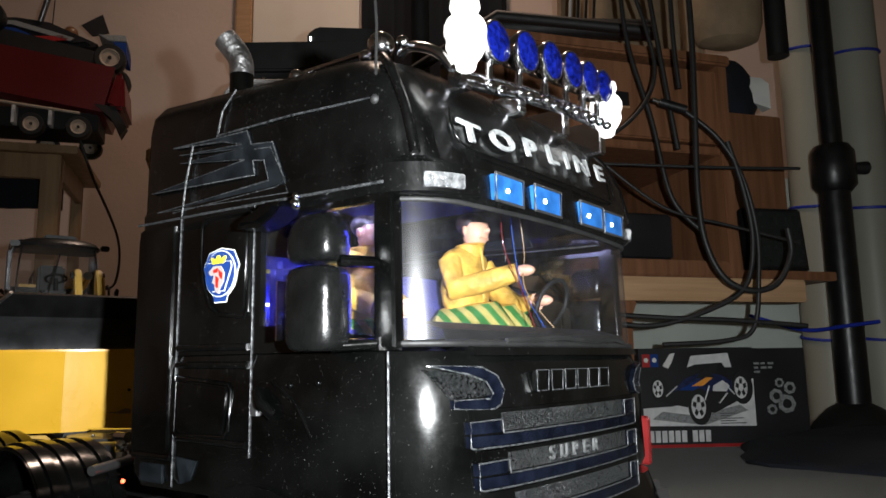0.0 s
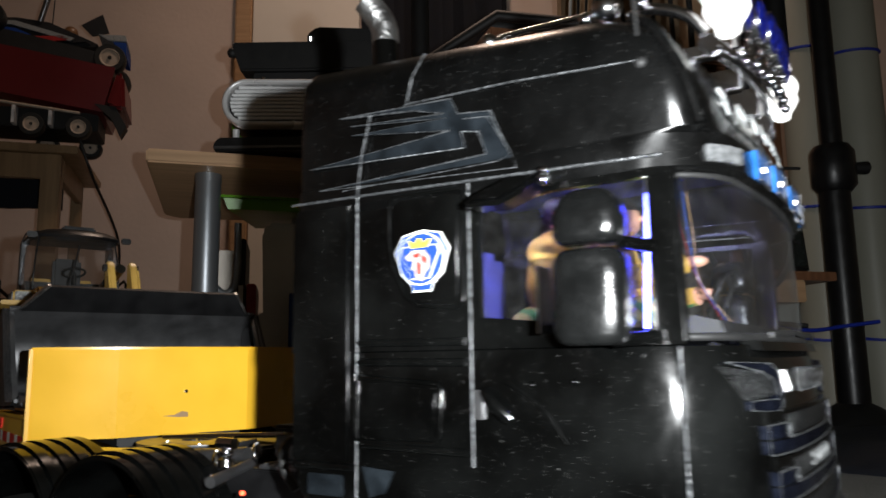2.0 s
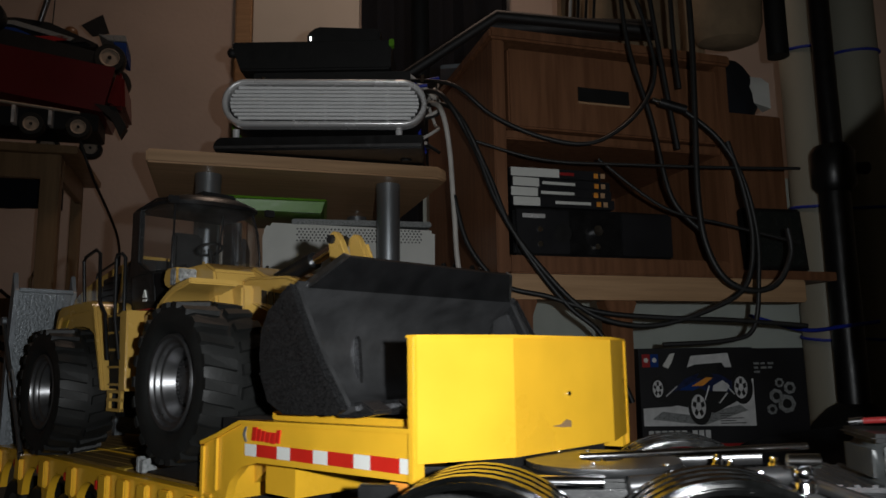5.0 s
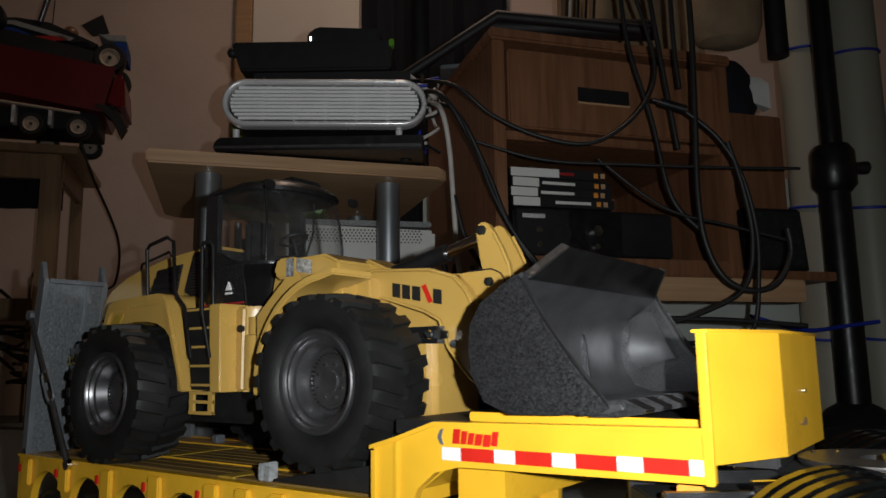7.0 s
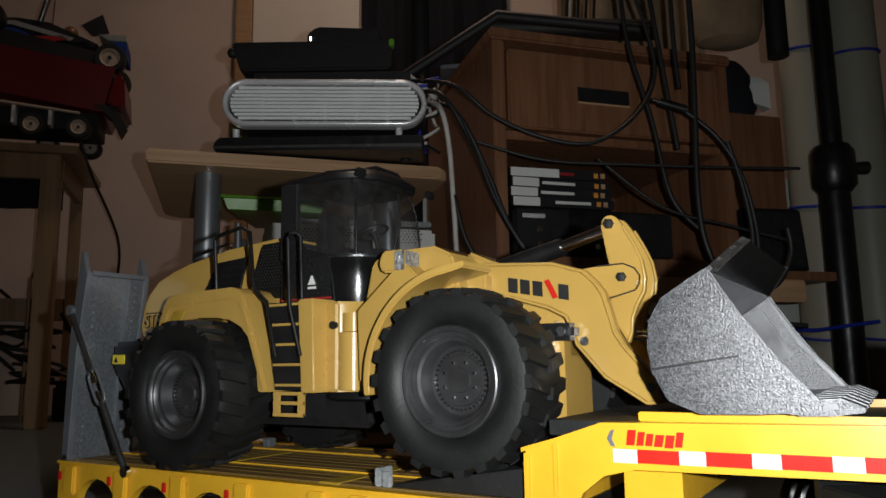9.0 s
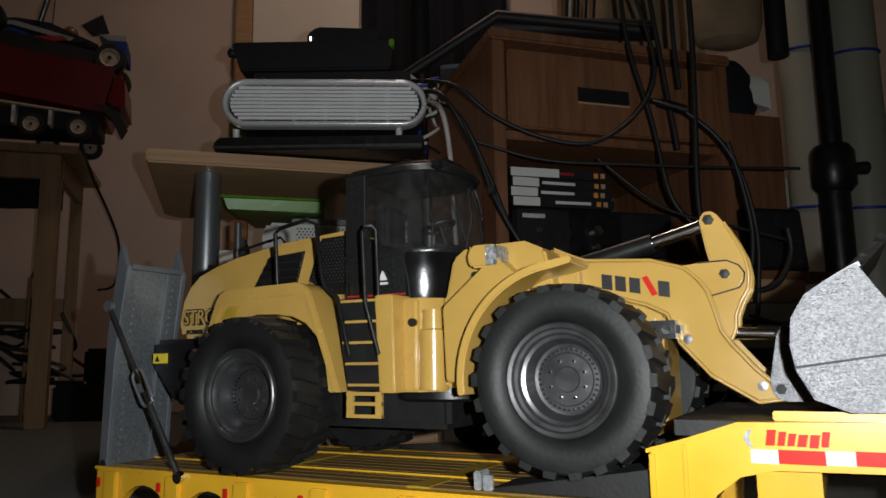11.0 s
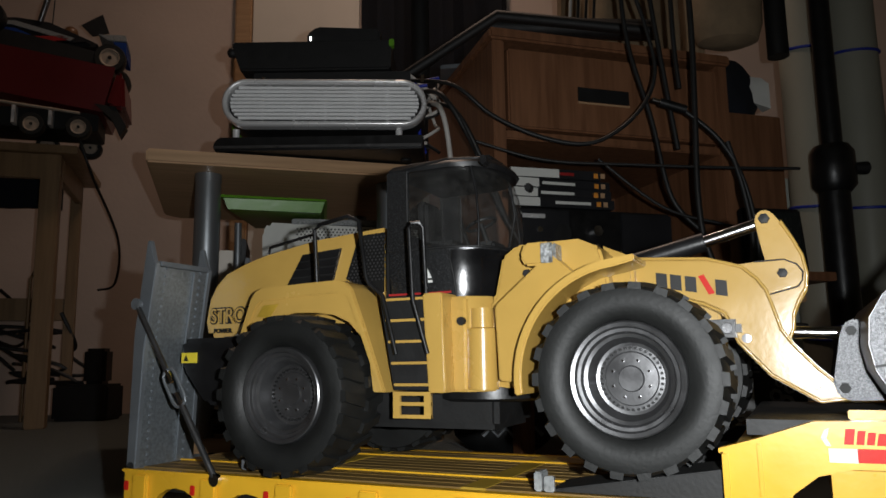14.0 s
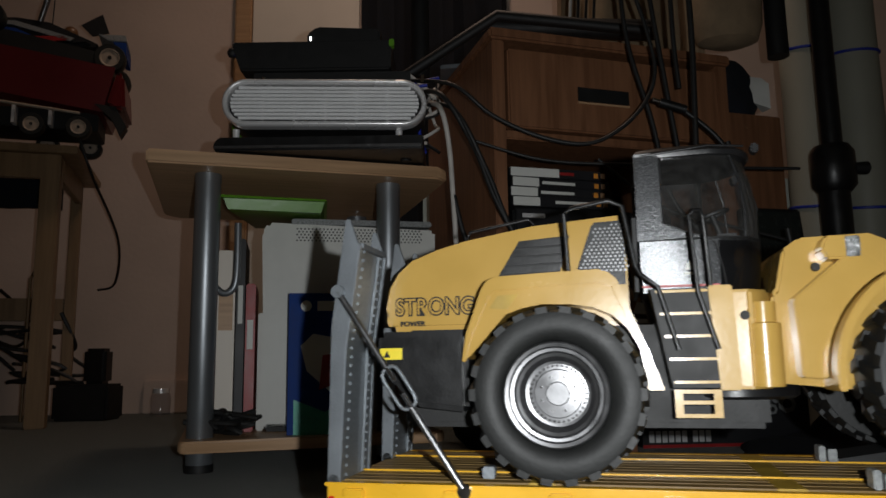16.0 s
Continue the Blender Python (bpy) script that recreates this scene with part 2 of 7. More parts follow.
def loft(rings, cap=True):
    bm = bmesh.new()
    vs = [[bm.verts.new(p) for p in r] for r in rings]
    n = len(rings[0])
    for a, b in zip(vs, vs[1:]):
        for i in range(n):
            bm.faces.new((a[i], a[(i + 1) % n], b[(i + 1) % n], b[i]))
    if cap:
        bm.faces.new(vs[0][::-1])
        bm.faces.new(vs[-1])
    bmesh.ops.recalc_face_normals(bm, faces=bm.faces)
    return bm


def lathe(profile, at=(0, 0, 0), axis="y", seg=32, closed=False):
    """A profile of (radius, offset along the axis) turned about an axis through at."""
    rings = []
    for r, o in profile:
        ring = []
        for i in range(seg):
            c, s = r * math.cos(2 * math.pi * i / seg), r * math.sin(2 * math.pi * i / seg)
            p = {"x": (o, c, s), "y": (c, o, s), "z": (c, s, o)}[axis]
            ring.append((p[0] + at[0], p[1] + at[1], p[2] + at[2]))
        rings.append(ring)
    return loft(rings + rings[:1], False) if closed else loft(rings)


def smooth_path(pts, steps=6):
    pts = [Vector(p) for p in pts]
    out = []
    for i in range(len(pts) - 1):
        p0, p1, p2, p3 = pts[max(i - 1, 0)], pts[i], pts[i + 1], pts[min(i + 2, len(pts) - 1)]
        for k in range(steps):
            t = k / steps
            out.append(0.5 * ((2 * p1) + (p2 - p0) * t + (2 * p0 - 5 * p1 + 4 * p2 - p3) * t * t + (3 * p1 - p0 - 3 * p2 + p3) * t ** 3))
    return out + [pts[-1]]


def tube(pts, r, seg=8, steps=0):
    pts = smooth_path(pts, steps) if steps else [Vector(p) for p in pts]
    rings, up = [], Vector((0.12, 0.31, 0.94))
    for i, p in enumerate(pts):
        d = (pts[min(i + 1, len(pts) - 1)] - pts[max(i - 1, 0)]).normalized()
        a = d.cross(up)
        if a.length < 0.05:
            a = d.cross(Vector((1, 0, 0)))
        a.normalize()
        b = d.cross(a)
        rr = r[i] if isinstance(r, list) else r
        rings.append([p + (a * math.cos(2 * math.pi * k / seg) + b * math.sin(2 * math.pi * k / seg)) * rr for k in range(seg)])
    return loft(rings)


def ball(at, r, scale=(1, 1, 1), seg=16):
    bm = bmesh.new()
    bmesh.ops.create_uvsphere(bm, u_segments=seg, v_segments=max(6, seg // 2), radius=r, matrix=Matrix.Translation(at) @ Matrix.Diagonal((*scale, 1)))
    return bm


def finish(name, bm, material, angle=46):
    me = bpy.data.meshes.new(name)
    bm.to_mesh(me)
    bm.free()
    me.materials.append(material)
    me.polygons.foreach_set("use_smooth", [True] * len(me.polygons))
    me.set_sharp_from_angle(angle=radians(angle))
    return new(name, me)


def part(name, bm, material, parent, label=""):
    ob = finish(name, bm, material)
    ob.parent = parent
    return tagged(ob, label)


def thing(name, label, category, group="", kind="", bm=None, material=None):
    ob = finish(name, bm, material) if bm else new(name)
    return tagged(ob, label, category, group, kind)


def letters(name, text, size, material, parent, m, depth=0.0006, bold=0.0, stretch=1.0):
    c = bpy.data.curves.new(name, "FONT")
    c.body, c.size, c.extrude, c.offset, c.align_x, c.align_y = text, size, depth, bold, "CENTER", "CENTER"
    ob = bpy.data.objects.new("tmp", c)
    me = bpy.data.meshes.new_from_object(ob)
    bpy.data.objects.remove(ob)
    me.transform(m @ Matrix.Diagonal((stretch, 1, 1, 1)))
    me.materials.clear()
    me.materials.append(material)
    out = new(name, me)
    out.parent = parent
    return out


RIGHT_SIDE = Euler((radians(90), 0, 0)).to_matrix().to_4x4()          # writing seen from the right side, read along +x
FRONT = Euler((radians(90), 0, radians(90))).to_matrix().to_4x4()     # writing on a front that faces +x


def spin(bm, at, axis, deg):
    bmesh.ops.rotate(bm, verts=bm.verts, cent=at, matrix=Matrix.Rotation(radians(deg), 3, axis))
    return bm


# ---- the room ----
def slab(name, label, bm, material):
    return thing(name, label, name.split("_")[0], kind="structure", bm=bm, material=material)


slab("floor", "black carpet floor of a dim hobby room", box(-2.6, 2.6, -1.2, 3.2, -0.05, 0.0), CARPET)
slab("wall_north", "pinkish beige plastered wall", box(-2.6, -0.31, 2.62, 2.74, 0, 2.4), WALLP)
slab("wall_north_1", "dark plastered wall beside the door", box(-0.31, 2.6, 2.62, 2.74, 0, 2.4), WALLP)
slab("wall_west", "pinkish beige plastered side wall", box(-2.72, -2.6, -1.2, 3.2, 0, 2.4), WALLP)
slab("wall_east", "pale plastered side wall", box(2.6, 2.72, -1.2, 3.2, 0, 2.4), WALLW)
slab("wall_south", "pale plastered wall", box(-2.6, 2.6, -1.32, -1.2, 0, 2.4), WALLW)
slab("ceiling", "plain white ceiling", box(-2.6, 2.6, -1.2, 3.2, 2.4, 2.5), WALLW)
slab("wall_panel", "old whitish cracked plaster panel low behind the cabinet", box(-0.05, 1.35, 1.86, 1.92, 0.0, 0.62), WALLW)
slab("baseboard", "dusty plaster skirting step at the wall's foot", box(-1.05, -0.31, 2.595, 2.618, 0, 0.115, 0.004), WALLP)
d1 = thing("door_1", "cream painted door in a brown wooden frame", "door", kind="structure")
part("door_frame", box(-0.762, -0.70, 2.575, 2.618, 0.0, 2.05, 0.006), BEECH, d1)
part("door_leaf", box(-0.697, -0.30, 2.585, 2.618, 0.0, 2.03, 0.003), CREAM, d1)
cu = thing("curtain", "dark cloth hanging beside the cream door", "curtain",
           bm=prism([(-0.29 + 0.02 * i, 2.57 + 0.018 * math.sin(i * 1.4)) for i in range(28)] + [(0.25 - 0.02 * i, 2.61 + 0.006 * math.sin(i)) for i in range(28)], 0.1, 2.2, "z"), material=NAVY)
fix = thing("ceiling_lamp", "round white ceiling lamp with a dim warm bulb", "lamp")
part("shade", lathe([(0.05, 2.399), (0.16, 2.39), (0.17, 2.36), (0.165, 2.36), (0.15, 2.385)], (-0.15, 1.6, 0), "z"), WHITE, fix)


# ---- the desk with models ----
def desk():
    d = thing("desk", "pine desk with square legs against the wall", "desk")
    part("desktop", box(-2.2, -1.055, 2.02, 2.46, 0.760, 0.783, 0.003), PINE, d)
    part("apron", box(-2.1, -1.10, 2.045, 2.065, 0.690, 0.7595, 0.002), PINE, d)
    part("apron", box(-1.118, -1.10, 2.09, 2.40, 0.690, 0.7595, 0.002), PINE, d)
    part("stretcher", box(-2.1, -1.135, 2.395, 2.415, 0.31, 0.38, 0.002), PINE, d)
    for x, y in ((-1.150, 2.04), (-1.132, 2.385), (-2.15, 2.04), (-2.15, 2.385)):
        wd = 0.05 if y < 2.1 else 0.032
        part("leg", box(x, x + wd, y, y + wd * 0.9, 0, 0.7595, 0.003), PINE, d)
    return d


def spoked(name, parent, at, r, w, rim):
    t = part(name, lathe([(r * 0.62, -w), (r * 0.94, -w), (r, -w * 0.7), (r, w * 0.7), (r * 0.94, w), (r * 0.62, w)], at, "y", 24, True), RUBBER, parent)
    part("rim", lathe([(r * 0.12, -w * 0.8), (r * 0.5, -w * 0.75), (r * 0.6, -w * 1.02), (r * 0.66, -w * 0.98), (r * 0.66, w), (r * 0.1, w)], at, "y", 24), rim, t, "pale round rim")
    part("hub_nut", lathe([(r * 0.13, -w * 1.05), (r * 0.13, -w * 0.6)], at, "y", 8), MATTE, t)


def model_tipper():
    a = thing("model_tipper_truck", "red model tipper truck with black chassis on the desk", "model truck")
    z, desk_top = 0.825, 0.783
    part("tipper_body", loft([[(-1.75, 1.98, z + 0.15), (-0.965, 1.98, z + 0.040), (-0.965, 2.2, z + 0.040), (-1.75, 2.2, z + 0.15)],
                              [(-1.75, 1.96, z + 0.27), (-0.935, 1.96, z + 0.165), (-0.94, 2.22, z + 0.165), (-1.75, 2.22, z + 0.27)]]), REDM, a, "dull red tipper body")
    part("chassis", box(-1.7, -0.98, 2.02, 2.16, z - 0.005, z + 0.050, 0.003), MATTE, a)
    part("side_rail", tube([(-1.30, 1.975, z + 0.055), (-1.02, 1.975, z + 0.030)], 0.004), RIMW, a)
    for x in (-1.28, -1.19, -1.10):
        part("bracket", box(x, x + 0.008, 1.985, 2.019, z - 0.005, z + 0.045), SILVERP, a)
    for x in (-1.48, -1.138, -1.022):
        spoked("wheel", a, (x, 1.985, desk_top + 0.032), 0.032, 0.014, RIMW)
        spoked("wheel", a, (x, 2.19, desk_top + 0.032), 0.032, 0.014, RIMW)
    part("mudguard", prism([(-0.985, z + 0.06), (-0.93, z + 0.055), (-0.90, z + 0.0), (-0.915, z - 0.03), (-0.94, z + 0.02)], 1.97, 2.01), MATTE, a)
    part("tailgate", prism([(-0.955, z + 0.06), (-0.93, z + 0.162), (-0.912, z + 0.145), (-0.905, z + 0.05), (-0.93, z + 0.045)], 1.965, 2.15, w=0.009), REDM, a)
    return a


BRONZE = mat("dull_orange_paint", (0.16, 0.075, 0.03), 0.4, 0, 0.3, 60, 0.1)


def model_buggy():
    z = 0.825 + 0.155
    b = thing("model_buggy", "model off-road buggy with cream wheels on the red tipper", "model car")
    part("chassis", prism([(-1.62, z + 0.115), (-0.94, z + 0.003), (-0.915, z + 0.02), (-0.95, z + 0.06), (-1.3, z + 0.12), (-1.62, z + 0.17)], 1.99, 2.16, w=0.004), MATTE, b)
    part("body_shell", prism([(-1.42, z + 0.135), (-1.20, z + 0.16), (-1.12, z + 0.155), (-1.03, z + 0.12), (-0.98, z + 0.10), (-1.05, z + 0.085), (-1.2, z + 0.09)], 2.02, 2.13, w=0.012), CARD, b, "dark printed body shell")
    part("stripe", prism([(-1.36, z + 0.128), (-1.20, z + 0.142), (-1.05, z + 0.108), (-1.06, z + 0.098), (-1.21, z + 0.130), (-1.36, z + 0.118)], 2.013, 2.018), DULL, b, "pale side stripe")
    part("stripe", prism([(-1.16, z + 0.10), (-1.08, z + 0.112), (-1.06, z + 0.102), (-1.12, z + 0.09)], 2.013, 2.018), DRED, b)
    part("stripe", prism([(-1.26, z + 0.10), (-1.16, z + 0.105), (-1.2, z + 0.12), (-1.27, z + 0.12)], 2.013, 2.018), BLUE, b)
    part("rear_wing", prism([(-0.985, z + 0.115), (-0.912, z + 0.120), (-0.908, z + 0.100), (-0.955, z + 0.098)], 1.985, 2.10, w=0.002), DULL, b, "pale rear wing")
    part("rear_wing_print", prism([(-0.945, z + 0.096), (-0.909, z + 0.096), (-0.908, z + 0.058), (-0.92, z + 0.06)], 1.983, 2.10), BLUE, b)
    part("tail_fin", prism([(-1.04, z + 0.165), (-0.985, z + 0.205), (-0.965, z + 0.15), (-1.01, z + 0.135)], 2.05, 2.056), CARD, b)
    part("driver_helmet", ball((-1.07, 2.07, z + 0.145), 0.020), BRONZE, b)
    part("shock", tube([(-1.14, 2.02, z + 0.15), (-1.12, 2.0, z + 0.21)], 0.008), GUN, b)
    part("aerial", tube([(-1.12, 2.07, z + 0.15), (-1.115, 2.07, z + 0.34)], 0.002, 6), MATTE, b)
    for x, y, zz in ((-0.948, 1.98, z + 0.04), (-1.256, 1.98, z + 0.13), (-0.955, 2.17, z + 0.04), (-1.256, 2.17, z + 0.13)):
        spoked("wheel", b, (x, y, zz), 0.042, 0.018, RIMW)
    return b



def turned(ob, x, y, deg, dx=0.0):
    ob.matrix_basis = Matrix.Translation((x + dx, y, 0)) @ Matrix.Rotation(radians(deg), 4, "Z") @ Matrix.Translation((-x, -y, 0))


turned(desk(), -1.03, 2.02, 17, 0.025)
# added sheet that stands in for the shade below the desktop
hanging = thing("under_desk_dark_sheet", "dark sheet added to shade the back under the desk", "cloth",
                bm=prism([(-2.1 + 0.05 * i, 2.34 + 0.012 * math.sin(i * 1.7)) for i in range(20)] + [(-1.15 - 0.05 * i, 2.355 + 0.012 * math.sin((19 - i) * 1.7)) for i in range(20)], 0.66, 0.755, "z"), material=NAVY)
turned(hanging, -1.03, 2.02, 17, 0.025)
turned(model_tipper(), -0.92, 1.97, 17, 0.022)
turned(model_buggy(), -0.92, 1.97, 17, 0.018)
wire = thing("wall_cable", "thin black cable hanging down the wall behind the desk", "cable",
             bm=tube([(-1.02, 2.0, 0.80), (-1.0, 2.05, 0.70), (-1.03, 2.3, 0.56), (-1.10, 2.45, 0.44), (-1.17, 2.48, 0.42)], 0.004, 8, 6), material=CABLE)


# ---- clutter under the desk ----
def clutter():
    random.seed(4)
    for i in range(16):
        x, y = random.uniform(-1.75, -1.2), random.uniform(2.2, 2.45)
        pts = [(x + random.uniform(-0.12, 0.12), y + random.uniform(-0.08, 0.08), 0.02 + 0.05 * k * random.random() + 0.012 * i) for k in range(6)]
        thing("loose_cable", "dark cable in a heap under the desk", "cable", "cables under the desk", bm=tube(pts, 0.006, 6, 5), material=CABLE)
    thing("adapter", "small black power adapter on the carpet", "adapter", bm=box(-1.12, -1.05, 2.3, 2.36, 0.11, 0.22, 0.01), material=BLACKP)
    thing("storage_bin", "low dark bin under the adapter", "bin", bm=box(-1.2, -1.03, 2.28, 2.4, 0.0, 0.11, 0.008), material=MATTE)
    jar = thing("glass_jar", "small clear glass jar on the carpet by the wall", "jar")
    part("jar_body", lathe([(0.001, 0.002), (0.03, 0.002), (0.032, 0.06), (0.025, 0.075)], (-0.93, 2.45, 0), "z", 20), GLASS, jar)
    part("lid", lathe([(0.026, 0.075), (0.026, 0.09), (0.001, 0.091)], (-0.93, 2.45, 0), "z", 20), SILVERP, jar)
    hk = thing("wire_stand", "thin bent metal wire stand under the desk", "stand",
               bm=tube([(-1.3, 2.3, 0.0), (-1.3, 2.3, 0.44), (-1.29, 2.3, 0.46), (-1.27, 2.3, 0.46), (-1.26, 2.3, 0.44), (-1.26, 2.3, 0.0)], 0.005, 8), material=PINE)


clutter()


# ---- the stand with silver legs ----
def stand():
    s = thing("media_stand", "beech-topped media stand on silver tube legs", "stand")
    s.matrix_basis = pose(-0.455, 1.095, 0, 0, 0, 17)
    part("top_board", prism([(0.0, 0.0), (0.47, -0.0), (0.49, 0.02), (0.49, 0.45), (0.03, 0.46), (0.0, 0.43)], 0.475, 0.497, "z", 0.003), BEECH, s, "beech veneer board")
    part("shelf", prism([(0.062, 0.012), (0.072, 0.002), (0.46, 0.0), (0.48, 0.02), (0.48, 0.40), (0.062, 0.40)], 0.034, 0.052, "z", 0.003), BEECH, s)
    for x, y in ((0.092, 0.062), (0.395, 0.062), (0.092, 0.37), (0.395, 0.37)):
        leg = part("leg", lathe([(0.019, 0.003), (0.0205, 0.006), (0.0205, 0.466)], (x, y, 0), "z", 28), GREYPOLE, s, "silver tube leg")
        part("cap", lathe([(0.0212, 0.462), (0.0212, 0.4745)], (x, y, 0), "z", 28), GREYPOLE, leg)
        part("foot", lathe([(0.022, 0.0), (0.022, 0.012)], (x, y, 0), "z", 20), MATTE, leg)


def grille_unit():
    """A flat unit with an oval silver grille in front."""
    g = thing("silver_grille_heater", "black appliance with an oval silver slatted front grille", "appliance")
    g.matrix_basis = pose(-0.186, 1.135, 0.5775, 0, 0, 3)
    a, r = 0.124, 0.0395

    def oval(dx, rr, y, n=20):
        out = []
        for side, c0 in ((1, -90), (-1, 90)):
            for i in range(n + 1):
                th = radians(c0 + 180 * i / n)
                out.append((side * dx + rr * math.cos(th), y, rr * math.sin(th)))
        return out

    ring = [oval(a, r, 0.012)] + [oval(a, r - 0.0045 + 0.0045 * math.cos(radians(q)), -0.002 - 0.0075 * math.sin(radians(q))) for q in range(0, 181, 18)] + [oval(a, r - 0.009, 0.012)]
    part("grille_frame", loft(ring + [ring[0]], cap=False), SILVERP, g, "silver oval frame")
    part("housing", loft([oval(a, r - 0.001, 0.013), oval(a, r - 0.001, 0.20)]), MATTE, g)
    part("backing", loft([oval(a, r - 0.009, 0.008), oval(a, r - 0.009, 0.0115)]), BLACKP, g)
    for i in range(9):
        z = -0.025 + i * 0.00625
        half = a + math.sqrt(max(0.0, (r - 0.009) ** 2 - z * z)) - 0.004
        part("slat", box(-half, half, -0.004, 0.002, z - 0.0021, z + 0.0021, 0.0006), PALE, g, "pale slat")
    for i in range(5):
        x = -0.10 + i * 0.05
        part("crossbar", box(x - 0.0016, x + 0.0016, -0.001, 0.004, -0.028, 0.028), SILVERP, g)
    for x in (-0.145, 0.118):
        part("foot", lathe([(0.005, -0.0545), (0.006, -0.038)], (x, 0.02, 0), "z", 12), SILVERP, g)


def electronics():
    lo = thing("disc_player", "flat glossy black disc player on the stand", "electronics")
    part("case", prism([(-0.362, 0.500), (-0.03, 0.500), (-0.028, 0.5225), (-0.355, 0.5225), (-0.364, 0.512)], 1.13, 1.36, w=0.002), BLACKP, lo)
    part("front_edge", box(-0.36, -0.032, 1.126, 1.129, 0.503, 0.507), GUN, lo)
    for x in (-0.33, -0.06):
        part("foot", lathe([(0.009, 0.4972), (0.009, 0.501)], (x, 1.2, 0), "z", 12), MATTE, lo)
    up = thing("black_receiver", "black wedge-shaped receiver on top of the grille unit", "electronics")
    part("case", prism([(-0.33, 0.642), (-0.082, 0.642), (-0.080, 0.692), (-0.345, 0.692), (-0.342, 0.68)], 1.15, 1.34, w=0.003), MATTE, up)
    part("support", box(-0.31, -0.05, 1.16, 1.34, 0.6175, 0.6418, 0.002), MATTE, up)
    part("knob", ball((-0.348, 1.17, 0.681), 0.009), MATTE, up)
    part("clip", box(-0.084, -0.076, 1.146, 1.16, 0.68, 0.692, 0.001), GREEN, up, "green clip")
    for x in (-0.29, -0.03):
        part("screw", lathe([(0.003, 0.617), (0.003, 0.63)], (x, 1.152, 0), "z", 8), CHROME, up)
    rt = thing("router", "small black router with a white status light", "router")
    part("case", prism([(-0.222, 0.6925), (-0.101, 0.6925), (-0.099, 0.717), (-0.205, 0.722), (-0.222, 0.71)], 1.16, 1.30, w=0.003), MATTE, rt)
    part("status_light", box(-0.2165, -0.2145, 1.157, 1.1605, 0.696, 0.703), LEDWHITE, rt)
    gb = thing("green_cloth", "green plastic bag tucked behind the appliance", "bag", bm=bevelled(box(-0.375, -0.30, 1.25, 1.33, 0.5, 0.66), 0.02, 3), material=GREEN)


